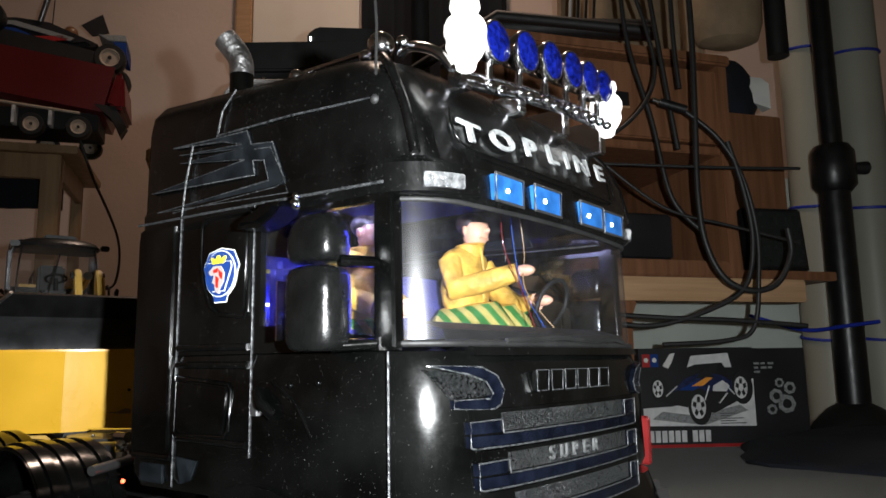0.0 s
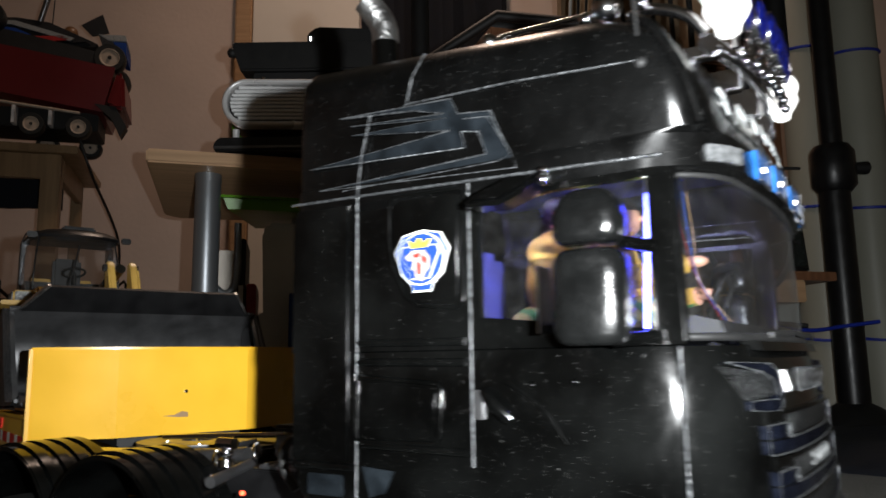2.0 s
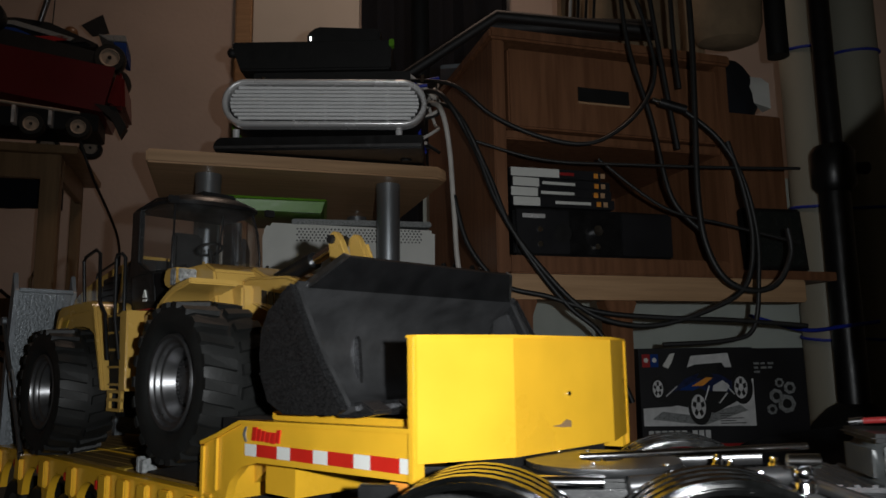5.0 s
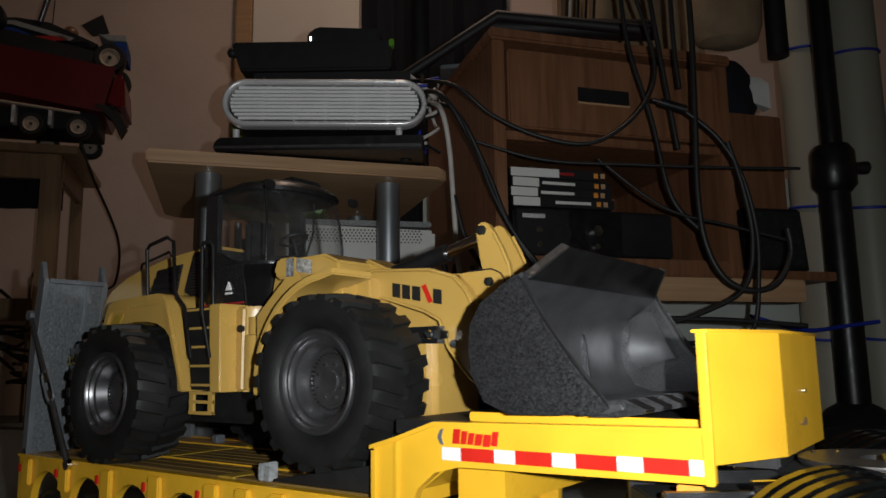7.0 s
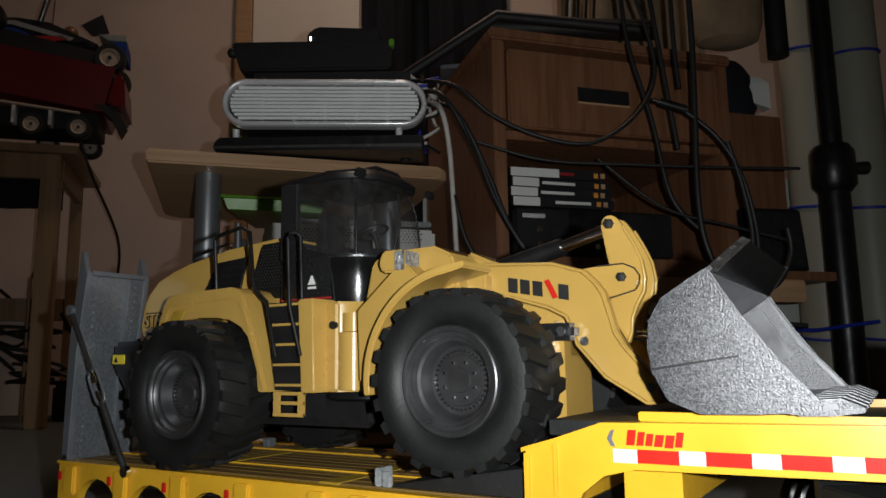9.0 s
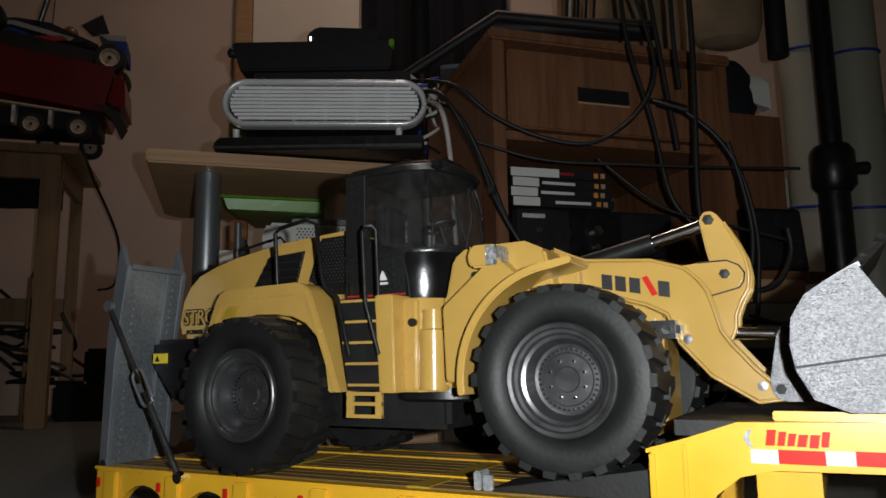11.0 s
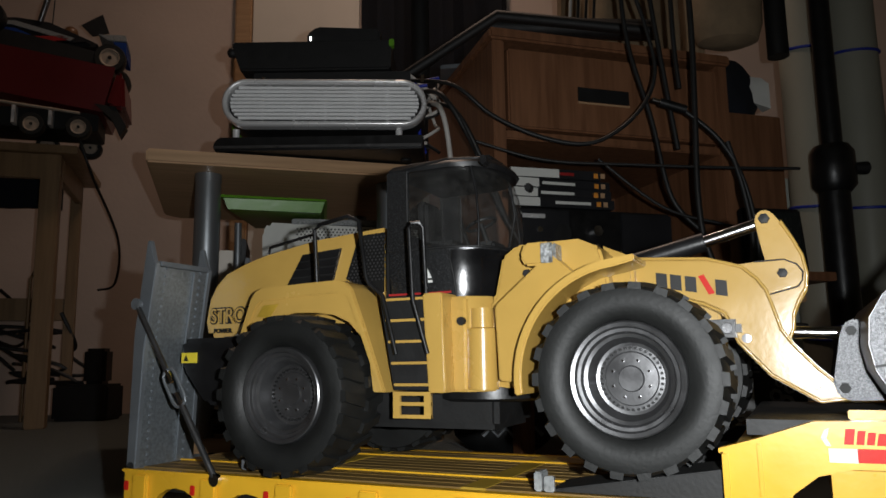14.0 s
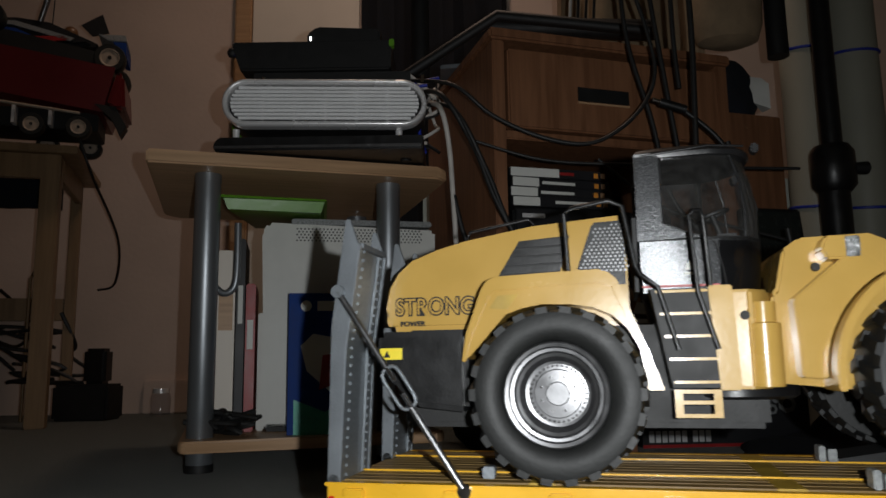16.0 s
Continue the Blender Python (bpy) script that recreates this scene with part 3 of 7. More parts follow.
def shelf_things():
    tray = thing("green_tray", "green plastic tray under the stand's top", "tray")
    part("tray_body", loft([[(-0.362, 1.215, 0.424), (-0.212, 1.26, 0.424), (-0.24, 1.4, 0.424), (-0.362, 1.4, 0.424)],
                            [(-0.368, 1.21, 0.442), (-0.205, 1.255, 0.442), (-0.235, 1.43, 0.446), (-0.37, 1.42, 0.446)]]), GREEN, tray)
    part("tray_rim", loft([[(-0.373, 1.204, 0.4425), (-0.200, 1.251, 0.4425), (-0.230, 1.434, 0.4465), (-0.374, 1.424, 0.4465)],
                           [(-0.372, 1.205, 0.447), (-0.203, 1.252, 0.446), (-0.235, 1.434, 0.452), (-0.365, 1.424, 0.452)]]), GREEN, tray)
    w = thing("white_appliance", "tall white plastic appliance with rows of vent holes", "appliance")
    w.matrix_basis = pose(-0.305, 1.265, 0.0525, 0, 0, 12)
    part("body", prism([(0.0, 0.0), (0.275, 0.0), (0.295, 0.06), (0.298, 0.35), (0.0, 0.358), (-0.01, 0.34), (-0.006, 0.2), (-0.012, 0.02)], 0.0, 0.12, w=0.006), WHITE, w, "off-white plastic body")
    part("top_cap", box(0.04, 0.292, 0.004, 0.116, 0.356, 0.366, 0.002), DULL, w)
    part("foot", box(0.0, 0.05, -0.004, 0.1, -0.0003, 0.012, 0.004), MATTE, w)
    hole = bmesh.new()
    for row in range(5):
        for k in range(34):
            bmesh.ops.create_circle(hole, cap_ends=True, segments=6, radius=0.0017, matrix=Matrix.Translation((0.05 + k * 0.0066 + (row % 2) * 0.0033, -0.0011, 0.326 + row * 0.0052)) @ Matrix.Rotation(radians(90), 4, "X"))
    tagged(part("vent_holes", hole, MATTE, w, "rows of small round holes"), kind="stuff")
    bx = thing("blue_tape_box", "blue and white carton of blank tapes standing on the shelf", "box")
    bx.matrix_basis = pose(-0.252, 1.195, 0.0523, 0, 0, 10)
    part("carton", box(0.0, 0.125, 0.0, 0.045, 0, 0.226, 0.001), BLUE, bx)
    part("logo_bar", box(0.046, 0.116, -0.0008, 0.0, 0.197, 0.213), WHITE, bx)
    part("logo_mark", lathe([(0.009, -0.0008), (0.009, 0.0)], (0.028, 0, 0.205), "y", 16), WHITE, bx)
    letters("number", "180", 0.03, ORANGE, bx, Matrix.Translation((0.092, -0.001, 0.175)) @ RIGHT_SIDE)
    part("picture", prism([(0.03, 0.10), (0.075, 0.06), (0.11, 0.11), (0.09, 0.15), (0.04, 0.16), (0.02, 0.14)], -0.0008, 0.0), WHITE, bx)
    part("picture", prism([(0.01, 0.0), (0.124, 0.0), (0.124, 0.07), (0.06, 0.035), (0.01, 0.055)], -0.001, 0.0), TEAL, bx)
    part("picture", prism([(0.05, 0.07), (0.08, 0.08), (0.085, 0.13), (0.055, 0.125)], -0.0012, 0.0), DRED, bx)
    random.seed(9)
    for x, wd, ht, m_, lab in ((-0.392, 0.03, 0.31, CREAM, "worn cream book"), (-0.358, 0.014, 0.33, CARD, "thin black box"), (-0.340, 0.016, 0.25, DRED, "thin red box"), (-0.322, 0.012, 0.2, WHITE, "thin white case")):
        b = thing("upright_box", lab + " standing on the stand's shelf", "box", "boxes on the shelf")
        b.matrix_basis = pose(x, 1.26 + random.uniform(0, 0.02), 0.0523, 0, 0, 12)
        part("carton", box(0, wd, 0, 0.14, 0, ht, 0.002), m_, b)
        part("print", box(0.003, wd - 0.003, -0.0008, 0.0, ht * 0.55, ht * 0.75), WHITE if m_ is not CREAM else BEECH, b)
    thing("grey_strap", "grey plastic strap hanging beside the leg", "strap",
          bm=tube([(-0.382, 1.22, 0.40), (-0.384, 1.22, 0.31), (-0.372, 1.22, 0.285), (-0.355, 1.22, 0.285), (-0.345, 1.22, 0.31), (-0.345, 1.22, 0.40)], 0.006, 8, 5), material=GREYPOLE)
    for i in range(9):
        pts = [(-0.40 + random.uniform(0, 0.1), 1.17 + random.uniform(0, 0.07), 0.058 + random.uniform(0, 0.035)) for _ in range(6)]
        thing("loose_cable", "black cable bundled on the lower shelf", "cable", "cables on the shelf", bm=tube(pts, 0.004, 6, 5), material=CABLE)


stand()
grille_unit()
electronics()
shelf_things()


# ---- the cabinet ----
def cabinet():
    c = thing("wooden_cabinet", "brown oak cabinet with a drawer over an open compartment", "cabinet")
    c.matrix_basis = pose(0.088, 1.18, 0, 0, 0, 17)
    w, dp = 0.47, 0.40
    part("top_panel", box(-0.006, w + 0.006, -0.006, dp, 0.705, 0.725, 0.004), OAK, c)
    part("side_panel", box(0.0, 0.022, 0.0, dp, 0.305, 0.7045, 0.002), OAK, c)
    part("side_panel", box(w - 0.022, w, 0.0, dp, 0.305, 0.7045, 0.002), OAK, c)
    part("back_panel", box(0.022, w - 0.022, dp - 0.012, dp, 0.33, 0.7), OAK, c)
    part("shelf_board", box(0.022, w - 0.022, 0.006, dp - 0.012, 0.533, 0.548, 0.002), OAK, c)
    part("bottom_board", box(0.022, w - 0.022, 0.0, dp - 0.012, 0.305, 0.335, 0.003), OAK, c)
    dr = part("drawer", box(0.026, w - 0.026, -0.004, 0.02, 0.551, 0.69, 0.003), OAK, c, "drawer front with vertical grain")
    part("handle_recess", box(0.155, 0.255, -0.0065, -0.0042, 0.607, 0.632, 0.0005), MATTE, dr, "dark slot handle")
    part("handle_rim", tube([(0.155, -0.006, 0.604), (0.255, -0.006, 0.604)], 0.002, 6), BEECH, dr)
    part("base_rail", box(-0.004, w + 0.13, -0.012, 0.03, 0.262, 0.303, 0.003), BEECH, c)
    for x, wd in ((0.022, 0.04), (0.195, 0.05)):
        part("leg", prism([(x - 0.006, 0.262), (x + wd + 0.006, 0.262), (x + wd - 0.004, 0.235), (x + wd - 0.008, 0.0), (x + 0.008, 0.0), (x + 0.004, 0.235)], -0.004, 0.03, w=0.002), OAK, c)
    part("side_shelf", box(w + 0.002, w + 0.225, 0.01, 0.3, 0.305, 0.322, 0.002), OAK, c)
    part("side_panel", box(w + 0.002, w + 0.225, 0.12, 0.14, 0.323, 0.665, 0.002), OAK, c)
    part("knob", ball((w + 0.025, 0.115, 0.50), 0.006), CHROME, c)


def console_and_cases():
    k = thing("game_console", "black game console lying in the open cabinet compartment", "console")
    k.matrix_basis = pose(0.118, 1.20, 0.3355, 0, 0, 17)
    part("case", box(0, 0.305, 0.0, 0.25, 0.0, 0.083, 0.005), BLACKP, k)
    part("front_panel", box(0.004, 0.10, -0.004, 0.0, 0.004, 0.078, 0.001), CARD, k)
    part("front_panel", box(0.20, 0.30, -0.004, 0.0, 0.004, 0.078, 0.001), CARD, k)
    part("logo_bar", box(0.014, 0.055, -0.0052, -0.004, 0.064, 0.071), SILVERP, k)
    part("button", lathe([(0.001, -0.012), (0.009, -0.012), (0.010, 0.0)], (0.15, 0, 0.045), "y", 20), CHROME, k, "round silver button")
    part("button", lathe([(0.001, -0.008), (0.005, -0.008), (0.006, 0.0)], (0.15, 0, 0.018), "y", 16), CHROME, k)
    part("port", lathe([(0.001, -0.0042), (0.016, -0.0042), (0.018, -0.002), (0.018, 0.0)], (0.088, 0, 0.04), "y", 20), MATTE, k)
    for z in (0.02, 0.045):
        part("port", lathe([(0.001, -0.0055), (0.005, -0.0055), (0.005, -0.004)], (0.045, 0, z), "y", 12), CHROME, k)
    for i, (ln, first) in enumerate(((0.19, WHITE), (0.19, WHITE), (0.186, WHITE), (0.17, WHITE))):
        g = thing("game_case", "thin black game case with a white spine label", "game case", "stack of game cases")
        g.matrix_basis = pose(0.116 - 0.003 * (i % 2), 1.195, 0.4188 + i * 0.0168, 0, 0, 17 + (i % 3) - 1)
        part("case", box(0.0, ln, 0.0, 0.135, 0.0003, 0.0165, 0.0015), CARD, g)
        part("spine_label", box(0.002, 0.05 if i < 3 else 0.09, -0.0012, 0.0, 0.001, 0.0158, 0.0004), first, g, "white spine label")
        part("printed_bar", box(0.056 + 0.022 * (i == 0), 0.118 + 0.026 * (i == 0), -0.0008, 0.0, 0.006, 0.011), WHITE if i < 3 else DRED, g)
        part("mark", box(0.155, 0.163, -0.0008, 0.0, 0.004, 0.0125), ORANGE, g)
        part("mark", box(0.168, 0.176, -0.0008, 0.0, 0.004, 0.0125), BEECH, g)


PAPER = mat("printed_grey_white", (0.66, 0.66, 0.66), 0.4, 0, 0.15, 60, 0.0)
NAVYP = mat("printed_navy", (0.012, 0.02, 0.07), 0.4, 0, 0.5, 120, 0.0)


def kit_box():
    b = thing("model_kit_box", "black printed model kit box with a picture of a buggy", "box")
    b.matrix_basis = pose(0.365, 1.40, 0.0, 0, 0, 4)
    part("carton", box(0, 0.222, 0.0, 0.30, 0.0003, 0.183, 0.001), CARD, b)
    part("carton_end", box(0.2225, 0.335, 0.02, 0.30, 0.0003, 0.181, 0.001), CARD, b)
    part("print_ground", prism([(0.004, 0.040), (0.219, 0.037), (0.219, 0.125), (0.15, 0.095), (0.06, 0.075), (0.004, 0.072)], -0.0006, 0.0), PAPER, b, "pale printed ground")
    part("print_body", prism([(0.05, 0.09), (0.085, 0.125), (0.12, 0.138), (0.155, 0.132), (0.185, 0.115), (0.16, 0.085), (0.10, 0.08)], -0.0012, -0.0006), NAVYP, b, "printed blue buggy body")
    part("print_wing", prism([(0.092, 0.147), (0.10, 0.168), (0.172, 0.173), (0.178, 0.146), (0.165, 0.146), (0.16, 0.155), (0.108, 0.152)], -0.0012, 0.0), PAPER, b)
    part("print_chassis", prism([(0.03, 0.085), (0.14, 0.062), (0.20, 0.09), (0.19, 0.10), (0.07, 0.105)], -0.0018, -0.0012), MATTE, b)
    part("print_nose", prism([(0.135, 0.088), (0.160, 0.094), (0.172, 0.112), (0.158, 0.122), (0.140, 0.112)], -0.0017, -0.0012), PAPER, b, "printed silver nose")
    part("print_flash", prism([(0.062, 0.100), (0.105, 0.120), (0.128, 0.122), (0.110, 0.108), (0.080, 0.094)], -0.0017, -0.0012), BLUE, b)
    part("print_flash", prism([(0.098, 0.112), (0.128, 0.128), (0.140, 0.127), (0.120, 0.112)], -0.0018, -0.0012), ORANGE, b)
    part("print_cockpit", prism([(0.108, 0.126), (0.118, 0.142), (0.134, 0.143), (0.142, 0.128)], -0.0017, -0.0012), MATTE, b)
    for q in ((0.048, 0.094, 0.070, 0.112), (0.122, 0.086, 0.132, 0.112), (0.180, 0.096, 0.162, 0.116), (0.150, 0.080, 0.166, 0.098)):
        part("print_strut", tube([(q[0], -0.0021, q[1]), (q[2], -0.0021, q[3])], 0.0013, 6), PAPER, b)
    part("print_shadow", prism([(0.02, 0.052), (0.12, 0.040), (0.205, 0.066), (0.19, 0.076), (0.10, 0.058), (0.04, 0.066)], -0.0009, -0.0006), DULL, b)
    part("print_mast", prism([(0.11, 0.13), (0.14, 0.155), (0.15, 0.155), (0.145, 0.13)], -0.0011, 0.0), MATTE, b)
    for x, z, r in ((0.036, 0.108, 0.024), (0.112, 0.074, 0.034), (0.196, 0.108, 0.031)):
        oval = [(x + 0.66 * r * math.cos(k * math.pi / 10), z + r * math.sin(k * math.pi / 10)) for k in range(20)]
        t = part("print_tyre", prism(oval, -0.0022, 0.0), MATTE, b)
        part("print_rim", prism([(x - 0.003 + (p - x) * 0.62, z + (q - z) * 0.66) for p, q in oval], -0.0026, -0.0021), PAPER, t)
        for k in range(5):
            c_, s_ = math.cos(k * 1.257 + 0.3), math.sin(k * 1.257 + 0.3)
            part("print_spoke_gap", prism([(x - 0.003 + r * 0.62 * (0.35 * c_ + d * -s_ * 0.22) * 0.66, z + r * 0.66 * (0.35 * s_ + d * c_ * 0.22)) for d in (-1, 1)] + [(x - 0.003 + r * 0.62 * (0.82 * c_ + d * -s_ * 0.2) * 0.66, z + r * 0.66 * (0.82 * s_ + d * c_ * 0.2)) for d in (1, -1)], -0.0029, -0.0026), MATTE, t)
    part("logo", box(0.006, 0.021, -0.0008, 0.0, 0.148, 0.172), DRED, b)
    part("logo", box(0.022, 0.037, -0.0008, 0.0, 0.148, 0.172), BLUE, b)
    part("logo_star", lathe([(0.005, -0.0011), (0.005, 0.0)], (0.0135, 0, 0.161), "y", 5), WHITE, b)
    part("logo_star", lathe([(0.005, -0.0011), (0.005, 0.0)], (0.0295, 0, 0.161), "y", 5), WHITE, b)
    part("print_mark", prism([(0.045, 0.15), (0.06, 0.172), (0.07, 0.174), (0.062, 0.155), (0.055, 0.145)], -0.0008, 0.0), WHITE, b)
    for i in range(9):
        part("title_bar", box(0.012 + i * 0.0125 + 0.008 * (i > 5), 0.0215 + i * 0.0125 + 0.008 * (i > 5), -0.0008, 0.0, 0.010, 0.031), PAPER, b, "white title lettering")
    part("title_strip", box(0.0, 0.222, -0.0004, 0.0, 0.0, 0.006), DRED, b, "thin red strip")
    for k in range(5):
        part("print_text", box(0.15, 0.15 + (0.05, 0.03, 0.045, 0.02, 0.035)[k], -0.0009, -0.0006, 0.042 + k * 0.0045, 0.0435 + k * 0.0045), CARD, b)
    for k in range(7):
        part("end_text", box(0.232 + 0.014 * (k % 3), 0.243 + 0.014 * (k % 3) - 0.003 * (k % 2), 0.0192, 0.02, 0.150 - 0.008 * (k // 3), 0.154 - 0.008 * (k // 3)), DULL, b)
    for x, z, r in ((0.272, 0.09, 0.014), (0.292, 0.075, 0.018), (0.30, 0.105, 0.012), (0.262, 0.065, 0.010), (0.28, 0.115, 0.009)):
        part("end_print", lathe([(r, 0.0186), (r, 0.02)], (x, 0, z), "y", 7), DULL, b)
        part("end_print", lathe([(r * 0.5, 0.0183), (r * 0.5, 0.0186)], (x, 0, z), "y", 12), MATTE, b)


def cloth_bundle():
    random.seed(12)
    bm = ball((0, 0, 0.088), 0.09, (1.0, 0.7, 1.0), 24)
    for vt in bm.verts:
        k = 1 + 0.12 * math.sin(vt.co.x * 60) * math.sin(vt.co.z * 45) + random.uniform(-0.02, 0.02)
        vt.co = (vt.co.x * k, vt.co.y * k, max(0.0, vt.co.z * (0.9 + 0.1 * k)))
    c = thing("folded_cloth", "dark navy cloth heaped on the cabinet's side panel", "cloth", bm=bm, material=NAVY)
    c.matrix_basis = pose(0.088, 1.18, 0, 0, 0, 17) @ pose(0.47 + 0.13, 0.19, 0.6302)


def dark_screen():
    b = thing("small_screen", "small dark screen in a black frame on the cabinet's side shelf", "screen")
    b.matrix_basis = pose(0.088, 1.18, 0, 0, 0, 17) @ pose(0.515, 0.03, 0.3225, -6, 0, -4)
    part("frame", box(0, 0.13, 0, 0.02, 0, 0.125, 0.004), BLACKP, b)
    part("screen", box(0.008, 0.122, -0.0012, 0.0, 0.010, 0.117, 0.0004), mat("dark_green_grey_glass", (0.016, 0.020, 0.019), 0.25), b, "dull dark screen")
    part("foot", box(0.03, 0.10, -0.012, 0.05, -0.0003, 0.006, 0.002), BLACKP, b)


cloth_bundle()
dark_screen()
cabinet()
console_and_cases()
kit_box()


# ---- poles, cables and cloth ----
def poles():
    for i, (x, y, r) in enumerate(((0.886, 1.70, 0.058), (1.015, 1.72, 0.055))):
        p = thing("cardboard_tube", "tall beige-grey tube standing in the corner, tied with cord", "tube", "tall tubes")
        part("tube_body", lathe([(r, 0.0), (r, 1.5)], (x, y, 0), "z", 32), TUBE, p)
        for z in (0.205, 0.51, 0.895):
            part("cord", tube([(x + (r + 0.002) * math.cos(a), y + (r + 0.002) * math.sin(a), z + 0.008 * math.sin(a)) for a in [2 * math.pi * k / 24 for k in range(25)]], 0.0035, 6), BCORD, p, "blue cord")
    s = thing("tripod_pole", "black metal speaker pole with a clamp collar on a round base", "pole")
    part("upper_tube", lathe([(0.021, 0.56), (0.021, 1.5)], (0.822, 1.5, 0), "z", 24), BLACKP, s)
    part("lower_tube", lathe([(0.030, 0.02), (0.030, 0.52)], (0.818, 1.5, 0), "z", 24), BLACKP, s)
    part("collar", lathe([(0.031, 0.50), (0.043, 0.515), (0.043, 0.585), (0.034, 0.60)], (0.82, 1.5, 0), "z", 24), BLACKP, s)
    part("knob", lathe([(0.012, 0.0), (0.014, 0.03), (0.008, 0.035)], (0.855, 1.49, 0.55), "x", 12), MATTE, s)
    part("base", lathe([(0.09, 0.0), (0.09, 0.01), (0.08, 0.03), (0.05, 0.06), (0.032, 0.07)], (0.818, 1.5, 0), "z", 40), MATTE, s)
    random.seed(31)
    bm = ball((0.88, 1.24, 0.0), 1.0, (0.40, 0.27, 0.040), 36)
    for vt in bm.verts:
        k = 1 + 0.06 * math.sin(vt.co.x * 23) * math.cos(vt.co.y * 19) + random.uniform(-0.02, 0.02)
        vt.co = (0.88 + (vt.co.x - 0.88) * k, 1.24 + (vt.co.y - 1.24) * k, max(0.0, vt.co.z) * (1 + 0.25 * math.sin(vt.co.x * 31 + vt.co.y * 17)))
    thing("black_cloth", "crumpled black cloth lying on the carpet", "cloth", bm=bm, material=NAVY)
    thing("hanging_tube", "short dark tube hanging above the cabinet", "tube", bm=lathe([(0.022, 0.80), (0.022, 1.2), (0.018, 1.2)], (0.726, 1.5, 0), "z", 20), material=MATTE)


def hang(name, label, pts, r, material=None, group="hanging cables"):
    thing(name, label, "cable", group, bm=tube(pts, r, 8, 7), material=material or CABLE)


def cables():
    L = "black cable looping in front of the cabinet"
    d = 1.12
    hang("black_cable", L, [(-0.05, 1.2, 0.64), (0.02, d, 0.60), (0.08, d, 0.55), (0.15, d, 0.515), (0.22, d, 0.50), (0.27, d, 0.515), (0.32, d, 0.56), (0.343, d, 0.62), (0.33, d, 0.70), (0.31, d, 0.78), (0.30, d, 0.9)], 0.0034)
    hang("black_cable", L, [(-0.05, 1.22, 0.62), (0.0, d, 0.585), (0.05, d, 0.50), (0.08, d, 0.42), (0.11, d, 0.36), (0.15, d, 0.305), (0.20, d, 0.25), (0.25, d, 0.222), (0.32, d, 0.214), (0.40, d, 0.235), (0.46, d, 0.27), (0.478, d, 0.34), (0.47, d, 0.42), (0.45, d, 0.50)], 0.0042)
    hang("black_cable", L, [(-0.04, 1.22, 0.60), (0.02, d, 0.56), (0.07, d, 0.46), (0.10, d, 0.38), (0.14, d, 0.31), (0.19, d, 0.245), (0.235, d, 0.205), (0.26, d, 0.15), (0.28, d, 0.10)], 0.004)
    hang("black_cable", L, [(0.40, d, 0.90), (0.405, d, 0.70), (0.402, d, 0.55), (0.398, d, 0.42), (0.405, d, 0.34), (0.43, d, 0.285), (0.47, d, 0.265), (0.51, d, 0.275), (0.535, d, 0.32), (0.533, d, 0.36)], 0.0048)
    hang("black_cable", L, [(0.365, d, 0.565), (0.40, d, 0.54), (0.44, d, 0.50), (0.47, d, 0.44), (0.485, d, 0.36), (0.483, d, 0.29), (0.47, d, 0.21), (0.43, d, 0.19), (0.33, d, 0.185)], 0.0037)
    hang("black_cable", L, [(0.30, 1.16, 0.9), (0.31, 1.16, 0.70), (0.345, 1.16, 0.55), (0.37, 1.16, 0.42), (0.42, 1.16, 0.36)], 0.004)
    hang("black_cable", L, [(0.345, 1.16, 0.95), (0.35, 1.16, 0.80), (0.37, 1.16, 0.62), (0.385, 1.16, 0.50)], 0.0042)
    hang("black_cable", L, [(0.385, 1.15, 0.95), (0.385, 1.15, 0.7), (0.39, 1.15, 0.60)], 0.004)
    hang("black_cable", L, [(0.045, d, 0.51), (0.16, d, 0.475), (0.30, d, 0.465), (0.45, d, 0.458), (0.56, d, 0.455)], 0.0025)
    hang("black_cable", L, [(0.25, 1.14, 0.48), (0.35, 1.14, 0.40), (0.45, 1.14, 0.37), (0.56, 1.14, 0.34)], 0.0025)
    hang("black_cable", L, [(0.018, d, 0.42), (0.04, d, 0.34), (0.09, d, 0.28), (0.16, d, 0.26), (0.24, d, 0.235), (0.34, d, 0.225), (0.44, d, 0.22), (0.55, d, 0.21)], 0.004)
    hang("white_cable", "flat white ribbon cable hanging beside the stand", [(-0.02, 1.2, 0.60), (0.0, d, 0.56), (0.012, d, 0.50), (0.018, d, 0.40), (0.025, d, 0.30), (0.055, d, 0.23), (0.075, d, 0.19)], 0.0042, WCABLE)
    plug = thing("cable_plug", "black cable plug with a bright metal tip hanging by the cabinet", "plug")
    part("grip", tube([(0.345, d - 0.01, 0.563), (0.385, d - 0.01, 0.55)], 0.007, 10), BLACKP, plug)
    part("tip", tube([(0.333, d - 0.01, 0.567), (0.345, d - 0.01, 0.563)], 0.004, 10), CHROME, plug)
    random.seed(12)
    for i in range(14):
        x = 0.02 + 0.015 * (i % 5)
        pts = [(x + random.uniform(-0.02, 0.03), 1.3 + random.uniform(-0.05, 0.1), 0.33 - 0.055 * k + random.uniform(-0.01, 0.01)) for k in range(6)]
        hang("black_cable", "black cable hanging in a bunch behind the stand", pts, 0.005, group="cable bunch")
    for i in range(7):
        pts = [(-0.06 + random.uniform(-0.02, 0.06), 1.18 + random.uniform(0, 0.06), 0.64 - 0.03 * k + random.uniform(-0.015, 0.015)) for k in range(5)]
        hang("thin_cable", "thin cable behind the silver grille unit", pts, 0.003, (WCABLE, BCORD, CABLE)[i % 3], "cables behind the grille unit")
